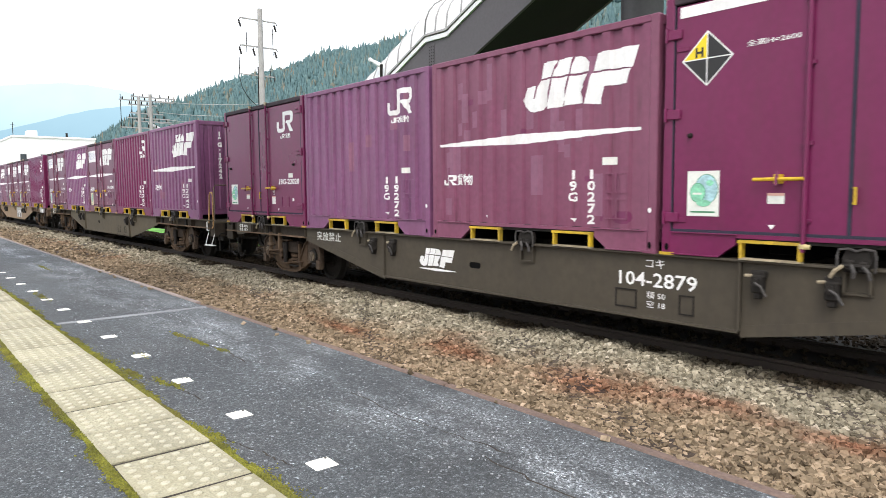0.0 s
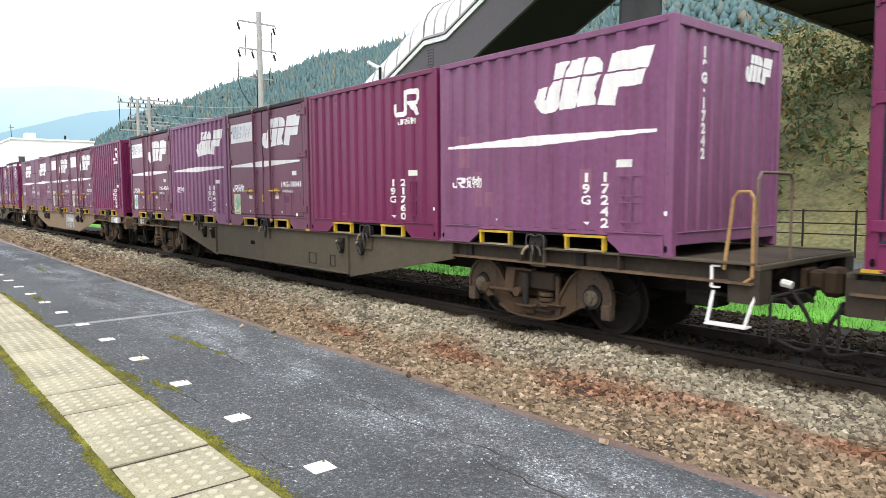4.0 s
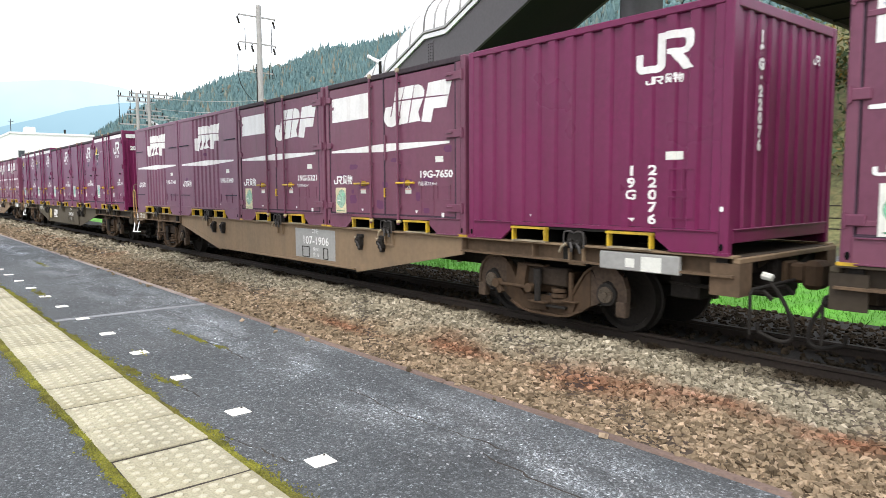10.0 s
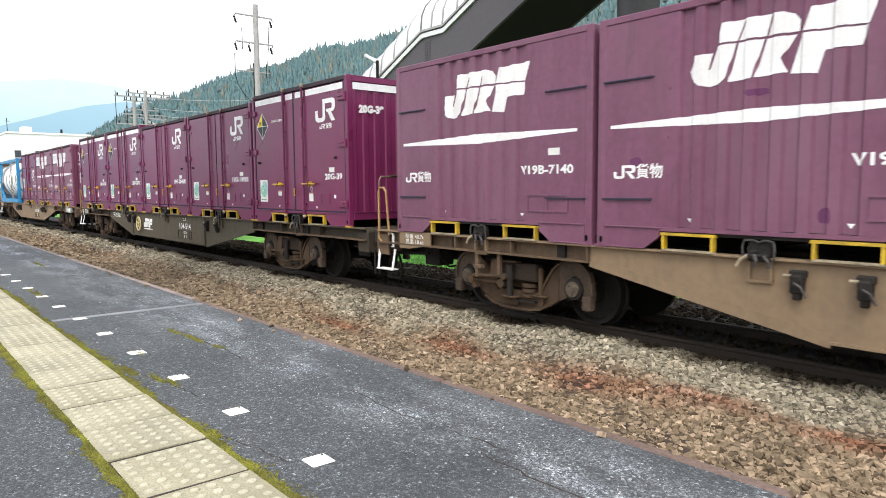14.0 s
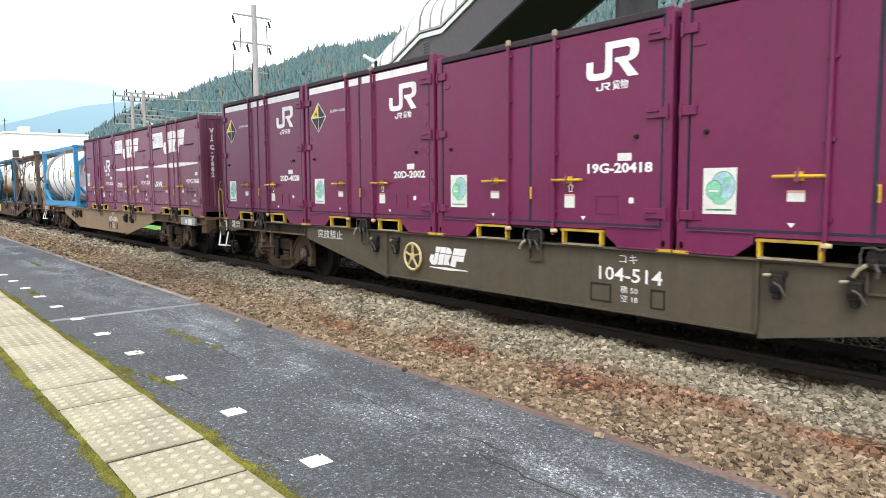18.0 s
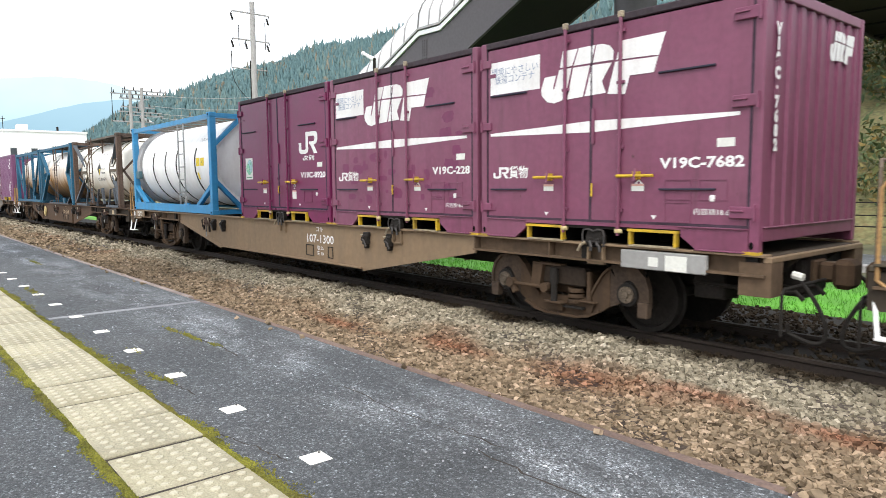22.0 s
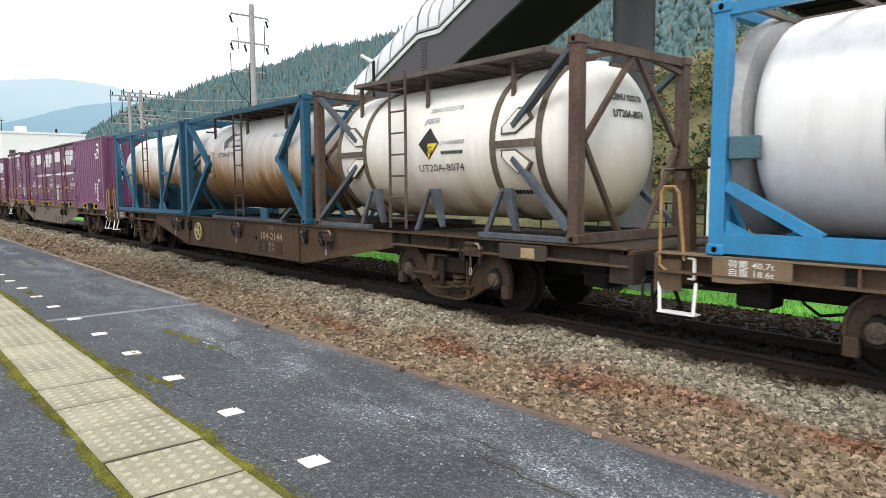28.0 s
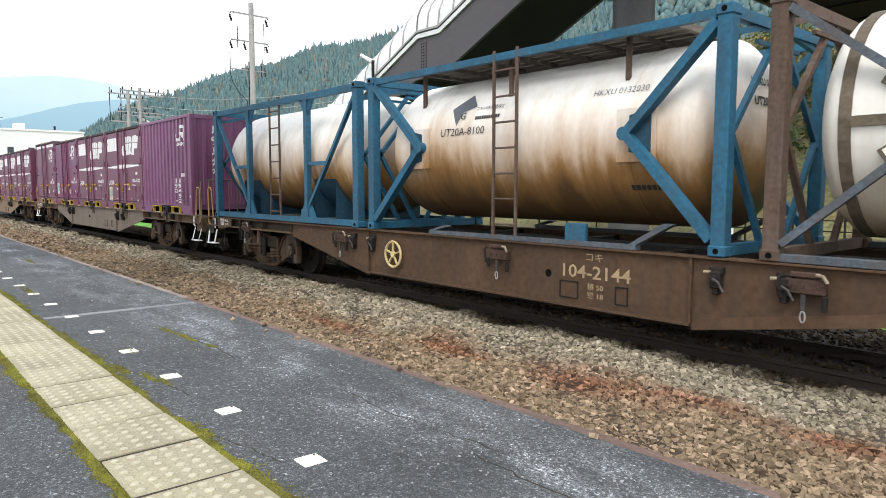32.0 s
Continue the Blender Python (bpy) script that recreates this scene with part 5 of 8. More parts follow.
def container(style, paint, number, logo, label, height=2.5, sign="", band=False, diamond=False, eco=0, end_text=False, vents=False, patches=0, pale=0, seed=0):
    """A twelve-foot goods container; the near long side carries doors or ribs."""
    rnd = random.Random(seed)
    top = thing("goods_container", label, "container", "containers on the train")
    xa, xb, y = -0.04, -0.04 - CL, -CW
    H = height
    piece("floor", lambda b: box(b, xb + 0.05, xa - 0.05, y + 0.03, CW - 0.03, 0.16, 0.24), STEEL, top)
    piece("roof", lambda b: [box(b, xb + 0.03, xa - 0.03, y + 0.02, CW - 0.02, H - 0.06, H - 0.01)] + [box(b, xa - 0.30 - i * 0.39, xa - 0.22 - i * 0.39, y + 0.1, CW - 0.1, H - 0.01, H + 0.006) for i in range(9)], paint, top)
    piece("rear_side_wall", lambda b: box(b, xb + 0.05, xa - 0.05, CW - 0.05, CW - 0.01, 0.22, H - 0.06), paint, top)
    ep, ec = rib_profile([(-1.08, 1.08)], 0.24, 0.026)
    for x, sx in ((xa, 1), (xb, -1)):
        bm = bmesh.new()
        ribbed_panel(bm, -CW + 0.08, CW - 0.08, 0.2, H - 0.1, ep, ec, lambda r, d, z: (x - sx * (0.02 + d), r, z))
        part("end_wall", bm, paint, top)
        for yy in (-CW, CW - 0.1):
            piece("corner_post", lambda b: box(b, x - sx * 0.10, x, yy, yy + 0.1, 0.0, H, 0.012), paint, top)
        piece("end_rail", lambda b: box(b, x - sx * 0.06, x - sx * 0.002, -CW + 0.1, CW - 0.1, H - 0.11, H - 0.004, 0.008), paint, top)
        piece("end_sill", lambda b: box(b, x - sx * 0.09, x - sx * 0.002, -CW + 0.1, CW - 0.1, 0.11, 0.245, 0.008), paint, top)
        piece("end_lip", lambda b: box(b, x - sx * 0.03, x + sx * 0.012, -CW + 0.1, CW - 0.1, 0.238, 0.25, 0.003), paint, top)
    piece("top_rail", lambda b: box(b, xb + 0.09, xa - 0.09, y + 0.002, y + 0.07, H - 0.08, H, 0.01), DARKRAIL if style == "door" else paint, top, "dark top rail" if style == "door" else "")
    piece("top_rail", lambda b: box(b, xb + 0.09, xa - 0.09, CW - 0.07, CW - 0.002, H - 0.08, H, 0.01), paint, top)

    def sill(b, y0, y1):
        prism(b, [(xa - 0.1, 0.0), (xa - 0.62, 0.0), (xa - 0.80, 0.13), (xa - 0.80, 0.235), (xa - 0.1, 0.235)], y0, y1)
        prism(b, [(xb + 0.1, 0.0), (xb + 0.62, 0.0), (xb + 0.80, 0.13), (xb + 0.80, 0.235), (xb + 0.1, 0.235)], y0, y1)
        box(b, xb + 0.80, xa - 0.80, y0, y1, 0.195, 0.235)
    piece("bottom_sill", lambda b: sill(b, y + 0.004, y + 0.06), paint, top)
    piece("bottom_sill", lambda b: sill(b, CW - 0.06, CW - 0.004), paint, top)
    for cx in (xa - 1.12, xa - 2.605):
        pk = piece("fork_pocket", lambda b: [prism(b, [(cx - 0.30, 0.155), (cx + 0.30, 0.155), (cx + 0.295, 0.182), (cx - 0.295, 0.182)], y - 0.03, y + 0.05)], YELLOW, top, "yellow-painted steel fork pocket")
        for x0, sg in ((cx - 0.285, 1), (cx + 0.285, -1)):
            piece("pocket_jamb", lambda b: prism(b, [(x0, 0.155), (x0 + sg * 0.03, 0.155), (x0 + sg * 0.03, 0.012), (x0, 0.012)], y - 0.022, y + 0.04), YELLOW, pk)
        piece("pocket_sill", lambda b: box(b, cx - 0.285, cx + 0.285, y - 0.02, y + 0.04, -0.006, 0.014), LEVER, pk, "worn bare lower bar")
        piece("pocket_tunnel", lambda b: [box(b, cx - 0.25, cx + 0.25, y + 0.55, CW - 0.06, 0.02, 0.153), box(b, cx - 0.26, cx + 0.26, y + 0.04, y + 0.55, 0.150, 0.16), box(b, cx - 0.26, cx + 0.26, y + 0.04, y + 0.55, 0.0, 0.01), box(b, cx - 0.26, cx - 0.252, y + 0.04, y + 0.55, 0.01, 0.15), box(b, cx + 0.252, cx + 0.26, y + 0.04, y + 0.55, 0.01, 0.15)], BLACK, pk)
    for x0, x1 in ((xb + 0.12, xb + 0.82), (xa - 0.82, xa - 0.12)):
        piece("sill_lip", lambda b: [box(b, x0, x1, y - 0.016, y + 0.004, 0.222, 0.236, 0.003)], paint, top, "folded lip along the bottom sill")
        xs0, xs1 = (x0, x1 - 0.18) if x0 < -2 else (x0 + 0.18, x1)
        piece("sill_edge", lambda b: box(b, xs0, xs1, y - 0.014, y + 0.004, -0.002, 0.012, 0.003), paint, top)
    for x in (xa - 0.065, xb + 0.065):
        decal("casting_hole", [disc(x, 0.075, 0.022, 0.038, 10)], BLACK, top, y)
        piece("corner_casting", lambda b: box(b, x - 0.085, x + 0.085, y - 0.006, y + 0.05, -0.012, 0.018), YELLOW if style == "door" else paint, top)

    # near side
    prof, cuts = flat, []
    if style == "ribbed":
        prof, cuts = rib_profile([(xb + 0.14, xa - 0.14)], 0.262)
    elif style == "mixed":
        prof, cuts = rib_profile([(xb + 0.95, xa - 1.0)], 0.262)
    zt = H - 0.08
    if style in ("ribbed", "mixed"):
        bm = bmesh.new()
        ribbed_panel(bm, xb + 0.1, xa - 0.1, 0.235, zt, prof, cuts, lambda r, d, z: (r, y + 0.012 + d, z))
        part("side_wall", bm, paint, top)
        wall = y + 0.012
        if style == "ribbed":
            for zz in (0.34, 0.63):
                piece("hatch", lambda b: [box(b, xa - 0.66, xa - 0.36, y + 0.003, y + 0.012, zz, zz + 0.012), box(b, xa - 0.66, xa - 0.36, y + 0.003, y + 0.012, zz + 0.218, zz + 0.23), box(b, xa - 0.66, xa - 0.648, y + 0.003, y + 0.012, zz, zz + 0.23), box(b, xa - 0.372, xa - 0.36, y + 0.003, y + 0.012, zz, zz + 0.23), box(b, xa - 0.518, xa - 0.502, y, y + 0.012, zz, zz + 0.23)], paint, top)
        else:
            for zz in (0.52, 1.80):
                for x0 in (xa - 0.38, xb + 0.40):
                    piece("vent_slot", lambda b: box(b, x0 - 0.32, x0 + 0.30, y - 0.012, y + 0.012, zz, zz + 0.018), SEAL, top)
            piece("hatch", lambda b: [box(b, xa - 1.0, xa - 0.36, y - 0.002, y + 0.012, 0.36 + i * 0.2, 0.375 + i * 0.2) for i in (0, 1)] + [box(b, xa - 1.0 + i * 0.32, xa - 0.985 + i * 0.32, y - 0.002, y + 0.012, 0.36, 0.575) for i in (0, 1, 2)], paint, top)
    else:
        wall = y + 0.016
        mid = (xa + xb) / 2 - 0.08
        inset = 0.22 if logo == "emblem" and not vents else 0.12
        for x0, x1 in ((xb + 0.12, mid - 0.012), (mid + 0.012, xa - inset)):
            dr = piece("side_door", lambda b: box(b, x0, x1, wall, y + 0.055, 0.25, zt - 0.015, 0.006), paint, top)
            ox = x0 if x0 < mid - 0.5 and x1 < mid else x1
            sg = 1 if ox == x0 else -1
            for zz in (0.33, 1.38, 2.18):
                if sg < 0:
                    hg = piece("hinge", lambda b: [box(b, ox - 0.17, xa - 0.03, y - 0.018, wall, zz, zz + 0.115, 0.008), rod(b, (xa - 0.045, y - 0.02, zz - 0.02), (xa - 0.045, y - 0.02, zz + 0.135), 0.016, 8)], paint, dr)
                    piece("hinge_rib", lambda b: box(b, ox - 0.155, ox - 0.02, y - 0.036, y - 0.016, zz + 0.065, zz + 0.08, 0.003), paint, hg)
                else:
                    hg = piece("hinge", lambda b: [box(b, ox - 0.10, ox + 0.07, y - 0.016, wall, zz, zz + 0.10, 0.008), rod(b, (ox - 0.09, y - 0.018, zz - 0.02), (ox - 0.09, y - 0.018, zz + 0.12), 0.016, 8)], paint, dr)
        piece("door_seal", lambda b: [box(b, mid - 0.015, mid + 0.015, wall - 0.006, y + 0.05, 0.25, zt), box(b, xa - inset - 0.002, xa - inset + 0.03, y + 0.006, y + 0.05, 0.24, zt), box(b, xb + 0.10, xb + 0.112, y + 0.010, y + 0.05, 0.24, zt), box(b, xb + 0.1, xa - 0.1, y + 0.008, y + 0.05, 0.236, 0.249), box(b, xb + 0.12, xa - 0.12, wall - 0.003, y + 0.05, 0.25, 0.264)], SEAL if paint is WINE else OLDSEAL, top, "dark rubber door seal")
        if inset > 0.2:
            piece("door_post", lambda b: box(b, xa - inset + 0.03, xa - 0.1, y + 0.003, y + 0.05, 0.236, zt), paint, top)
        for bx, dirn in ((mid + 0.40, 1), (mid - 0.36, -1)):
            lb = piece("lock_bar", lambda b: [rod(b, (bx, y - 0.018, 0.10), (bx, y - 0.018, H - 0.01), 0.021, 10)] + [box(b, bx - 0.05, bx + 0.05, y - 0.012, wall, z, z + 0.035) for z in (0.36, 1.05, 1.75, 2.3)], paint, top)
            piece("bar_foot", lambda b: [box(b, bx - 0.03, bx + 0.03, y - 0.04, y + 0.01, 0.125, 0.175, 0.008), rod(b, (bx + 0.02, y - 0.035, 0.15), (bx + 0.065, y - 0.025, 0.15), 0.022, 8)], PALEGOLD, lb, "cream-yellow bar foot")
            piece("bar_cap", lambda b: box(b, bx - 0.03, bx + 0.03, y - 0.04, y + 0.01, H - 0.05, H + 0.02, 0.008), LEVER, lb)
            hd = piece("handle", lambda b: [rod(b, (bx, y - 0.055, 0.755), (bx + dirn * 0.45, y - 0.05, 0.755), 0.017, 8), box(b, bx + dirn * 0.20, bx + dirn * 0.26, y - 0.05, wall, 0.715, 0.80)], YELLOW, top, "yellow door handle")
            piece("latch", lambda b: [rod(b, (bx + dirn * 0.23, y - 0.075, 0.70), (bx + dirn * 0.23, y - 0.045, 0.83), 0.014, 6)], paint, hd)
            lx0 = min(bx + dirn * 0.15, bx + dirn * 0.34)
            lw = 0.155
            lz0, lz1 = (0.59, 0.67) if logo == "emblem" else (0.53, 0.63) if dirn < 0 else (0.43, 0.59)
            decal("instruction_label", [quad(lx0, lx0 + lw, lz0, lz1)], PAPER, top, wall)
            decal("label_head", [quad(lx0, lx0 + lw, lz1 - 0.025, lz1)], SALMON, top, wall, lift=0.006)
            if dirn > 0:
                ax_, az = bx + 0.24, 0.615
                decal("pull_arrow", [[(ax_ - 0.022, az), (ax_ + 0.022, az), (ax_ + 0.022, az + 0.01), (ax_ - 0.022, az + 0.01)], [(ax_ - 0.025, az), (ax_ - 0.015, az), (ax_ - 0.015, az + 0.06), (ax_ - 0.025, az + 0.06)], [(ax_ + 0.015, az), (ax_ + 0.025, az), (ax_ + 0.025, az + 0.06), (ax_ + 0.015, az + 0.06)], [(ax_ - 0.05, az + 0.055), (ax_, az + 0.105), (ax_ + 0.05, az + 0.055), (ax_ + 0.03, az + 0.055), (ax_, az + 0.085), (ax_ - 0.03, az + 0.055)]], WHITE, top, wall, lift=0.003)
        piece("seam_handle", lambda b: [rod(b, (mid + 0.05, y - 0.03, 0.53), (mid + 0.05, y - 0.03, 0.68), 0.013, 8), rod(b, (mid + 0.05, y - 0.03, 0.54), (mid + 0.02, wall, 0.54), 0.010, 6), rod(b, (mid + 0.05, y - 0.03, 0.67), (mid + 0.02, wall, 0.67), 0.010, 6)], YELLOW, top)
        if logo == "emblem" or vents:
            piece("seam_plate", lambda b: box(b, mid + 0.02, mid + 0.055, y - 0.012, wall, 1.12, 1.52, 0.006), paint, top)
        if logo == "badge" and not vents:
            for kx_ in (xb + 0.30, xa - 0.42):
                piece("door_knob", lambda b: rod(b, (kx_, y - 0.03, 1.207), (kx_, wall, 1.207), 0.016, 8, 0.028), STEEL, top, "small dark door knob")
        for zz in (0.33, 2.05):
            piece("edge_stop", lambda b: box(b, xb + 0.13, xb + 0.27, wall - 0.012, wall, zz, zz + 0.05, 0.005), paint, top)
        for zz, x0 in ((0.37, xa - 0.95),) if logo == "badge" else ((0.50, xa - 1.0), (0.50, xa - 0.62), (0.27, xa - 1.0)):
            piece("card_frame", lambda b: [box(b, x0, x0 + 0.30, wall - 0.008, wall, zz, zz + 0.012), box(b, x0, x0 + 0.30, wall - 0.008, wall, zz + 0.20, zz + 0.212), box(b, x0, x0 + 0.012, wall - 0.008, wall, zz, zz + 0.21), box(b, x0 + 0.288, x0 + 0.30, wall - 0.008, wall, zz, zz + 0.21)], paint, top)
        if vents:
            for zz, x0 in ((1.80, xa - 0.78), (1.80, xb + 0.50), (0.60, xa - 0.75), (0.60, xb + 0.50)):
                piece("vent_slot", lambda b: box(b, x0 - 0.31, x0 + 0.31, wall - 0.03, wall, zz, zz + 0.02, 0.004), SEAL, top)
        if logo == "emblem":
            lettering("内容積18.6m³" if vents else "内容積18.8m³", 0.07, xa - 0.44 if vents else xa - 0.85, 0.36 if vents else 0.715, WHITE, top, wall, wide=1.15, bold=0.0, name="volume_mark")
        tx_, tz_ = (xa - 0.52, 0.25) if logo == "emblem" and not vents else (xa - 0.50, 0.49)
        piece("round_tag", lambda b: box(b, tx_, tx_ + 0.055, wall - 0.012, wall, tz_, tz_ + 0.065, 0.01), WHITE, top)
    args = (top, wall, prof, cuts)
    for cx in (xa - 1.12, xa - 2.605):
        decal("pocket_mark", [[(cx - 0.035, 0.335), (cx + 0.035, 0.335), (cx, 0.29)]], WHITE, *args, label="small white pointer above the pocket")

    # touch-up patches, rectangular like the roller left them
    for i in range(patches):
        px, pz = rnd.uniform(xb + 0.2, xa - 0.45), rnd.uniform(0.3, zt - 0.3) if i % 3 == 0 else rnd.uniform(0.28, 1.15)
        w, h = rnd.uniform(0.07, 0.32), rnd.uniform(0.05, 0.17)
        shape = []
        for q in range(14):
            a = 6.28319 * q / 14
            ca, sa = math.cos(a), math.sin(a)
            k = (1.0 / max(abs(ca), abs(sa))) ** 0.75 * rnd.uniform(0.82, 1.08)
            shape.append((px + w * 0.5 * (1 + ca * k), pz + h * 0.5 * (1 + sa * k)))
        shape = [shape]
        decal("touch_up_patch", shape, PATCH if paint is MAUVE else PLUMPATCH, *args, lift=0.0012 + 0.00005 * i)
    for i in range(pale):
        px, pz = rnd.uniform(xb + 0.2, xa - 0.5), rnd.uniform(0.3, zt - 0.3)
        decal("touch_up_patch", [quad(px, px + rnd.uniform(0.08, 0.2), pz, pz + rnd.uniform(0.15, 0.5))], PALEPATCH, *args, lift=0.0012 + 0.00005 * i)

    shift = -0.70 if style == "mixed" else 0.0
    if logo == "emblem":
        x1 = xa - 0.26 + shift if style != "door" else (xa - 0.27 if not vents else xa - 1.02)
        emblem_on(fit(EMBLEM, x1 - 1.68, x1, 1.63, 2.22), *args, label="white slanted company emblem")
        sr = xa - (0.34 if style == "door" and not vents else 0.22)
        decal("stripe", [[(xb + 0.17, 1.30), (xb + 1.8, 1.255), (sr, 1.31), (sr, 1.345), (xb + 1.8, 1.385), (xb + 0.17, 1.335)]], WHITE, *args, label="white tapered stripe")
        decal("owner_mark", fit(BADGE, xb + 0.22, xb + 0.50, 0.75, 0.895, 0.0), WHITE, *args)
        lettering("貨物", 0.165, xb + 0.67, 0.765, WHITE, *args, bold=0.02)
    else:
        z0 = 1.86 if not vents else 1.27
        emblem_on(fit(BADGE, xa - 1.10, xa - 0.41, z0, z0 + 0.40, 0.0), *args, label="white rounded company emblem")
        decal("owner_mark", fit(BADGE, xa - 0.96, xa - 0.77, z0 - 0.12, z0 - 0.035, 0.0), WHITE, *args)
        lettering("貨物", 0.105, xa - 0.64, z0 - 0.115, WHITE, *args, bold=0.02)
    if sign == "words":
        decal("sign_panel", [quad(xb + (0.17 if vents else 0.20), xb + (1.02 if vents else 1.34), 1.83, 2.24)], WHITE, *args, label="white sign with slogan")
        lettering("環境にやさしい\n鉄道コンテナ", 0.152 if not vents else 0.115, xb + (0.595 if vents else 0.77), 2.070, INK, *args, lift=0.008, bold=0.0)
    elif sign == "blank":
        decal("sign_panel", [quad(xb + 0.21, xb + 1.36, 1.83, 2.24)], WHITE, *args, label="blank white panel")
    if band:
        for x0, x1 in ((xb + 0.16, -2.36), (-2.29, -1.98), (-1.9, -1.58), (-1.5, xa - 0.16)):
            decal("top_band", [quad(x0, x1, H - 0.22, H - 0.11)], WHITE, *args, label="white band under the roof")
    if diamond:
        cx, cz = xb + 0.46, 1.95
        decal("warning_diamond", [[(cx - 0.27, cz), (cx, cz - 0.27), (cx + 0.27, cz), (cx, cz + 0.27)]], WHITE, *args, label="black and yellow height warning diamond")
        d = 0.245
        for su, sv in ((-1, -1), (1, -1), (1, 1)):
            decal("diamond_field", [[(cx + su * d, cz + sv * 0.006), (cx + su * 0.006, cz + sv * d), (cx + su * 0.006, cz + sv * 0.006)]], DARKINK, *args, lift=0.006)
        decal("diamond_field", [[(cx - d, cz + 0.006), (cx - 0.006, cz + d), (cx - 0.006, cz + 0.006)]], SIGNYELLOW, *args, lift=0.006)
        lettering("H", 0.13, cx - 0.08, cz + 0.02, DARKINK, *args, lift=0.009)
        lettering("全高H=2600", 0.062, cx + 0.64, cz + 0.05, WHITE, *args, wide=1.5, bold=0.01)
    if eco:
        ex, ez = xb + 0.45, 0.82 if vents else 0.40 if logo == "badge" else 0.24
        decal("notice_sheet", [quad(ex - 0.17, ex + 0.17, ez, ez + 0.45)], PAPER if eco == 1 else AGEDPAPER, *args, label="pale notice sheet with a green print")
        aged = eco == 2
        for k, (poly, ink) in enumerate(((disc(ex + 0.035, ez + 0.27, 0.125, 0.15, 24), ECO2), (disc(ex + 0.035, ez + 0.27, 0.118, 0.143, 24), AGEDLEAF if aged else GLOBE), (disc(ex - 0.055, ez + 0.235, 0.085, 0.10, 14), ECO2), (disc(ex - 0.055, ez + 0.235, 0.078, 0.093, 14), AGEDLEAF if aged else LEAF), (disc(ex + 0.01, ez + 0.13, 0.075, 0.035, 12), AGEDLEAF if aged else LEAF), (quad(ex - 0.105, ex - 0.01, ez + 0.215, ez + 0.235), PAPER), (disc(ex + 0.075, ez + 0.33, 0.04, 0.03, 10), LEAF))):
            decal("notice_print", [poly], ink, *args, lift=0.0055 + 0.0008 * k)
        decal("notice_print", [quad(ex - 0.13, ex + 0.13, ez + 0.035, ez + 0.05)], ECO2, *args, lift=0.007)
    kx, kz = (xa - 0.70, 0.95) if style == "ribbed" else (xa - 0.44, 1.02) if vents else (xa - 0.66, 1.05 if logo == "emblem" else 0.955)
    decal("sticker", [quad(kx, kx + 0.18, kz, kz + 0.085)], PAPER, *args)
    if style == "ribbed":
        a, n = number.split("-")
        lettering("\n".join(a), 0.145, xa - 1.13, 0.80, WHITE, *args, wide=1.1)
        lettering("\n".join(n), 0.145, xa - 0.865, 0.80, WHITE, *args, wide=1.1)
        decal("round_mark", [disc(xa - 0.07, 0.45, 0.022, 0.028)], WHITE, top, y)
    else:
        lettering(number, 0.145, xa - (0.16 if vents else 0.27 if logo == "emblem" else 0.22), 0.83, WHITE, *args, align="RIGHT", wide=1.33, name="number_lettering")
    if end_text == "band":
        bm = bmesh.new()
        bm.faces.new([bm.verts.new((xa - 0.012, yy, zz)) for yy, zz in quad(-CW + 0.12, CW - 0.12, H - 0.24, H - 0.12)])
        part("end_band", bm, WHITE, top, "white band across the end wall")
        end_lettering(number, 0.17, -0.72, H - 0.62, WHITE, top, xa - 0.012)
        for yy in (0.05, 0.55):
            piece("end_tag", lambda b: box(b, xa - 0.02, xa - 0.006, yy, yy + 0.12, 0.62, 0.80, 0.004), PAPER, top)
    elif end_text:
        a, n = number.split("-")
        end_lettering("\n".join(a + "·" + n), 0.15, -0.92 if vents else -0.62, 2.06 if vents else 2.12, WHITE, top, xa - 0.012)
        bm = bmesh.new()
        for s in fit(BADGE, 0.62, 0.80, 2.03, 2.14) if end_text is True else fit(EMBLEM, 0.30, 0.98, 1.95, 2.28):
            bm.faces.new([bm.verts.new((xa - 0.014, a, b)) for a, b in s])
        part("emblem", bm, WHITE, top)
    return top


# ---- train: tanks ----


def tank_frame_post(b, x, y, H, w=0.15):
    box(b, x - w / 2, x + w / 2, y - w / 2, y + w / 2, 0, H, 0.01)


def skirt(b, x, sx, ins, R, zc):
    """White end skirt from the tank out to the eight-sided end frame."""
    rings = []
    for d, r, oct_ in ((0.03, 1.21, True), (0.07, 1.19, True), (0.27, R * 0.82, False)):
        ring_ = []
        for i in range(32):
            a = 2 * math.pi * i / 32
            k = r if not oct_ else r * math.cos(math.pi / 8) / math.cos((a + math.pi / 8) % (math.pi / 4) - math.pi / 8)
            ring_.append(b.verts.new((x - sx * d, min(1.12, max(-1.12, k * math.cos(a))), zc + max(-1.18, min(1.08, k * math.sin(a))))))
        rings.append(ring_)
    for p, q in zip(rings, rings[1:]):
        for i in range(32):
            b.faces.new((p[i], p[(i + 1) % 32], q[(i + 1) % 32], q[i]))
    bmesh.ops.recalc_face_normals(b, faces=b.faces[:])


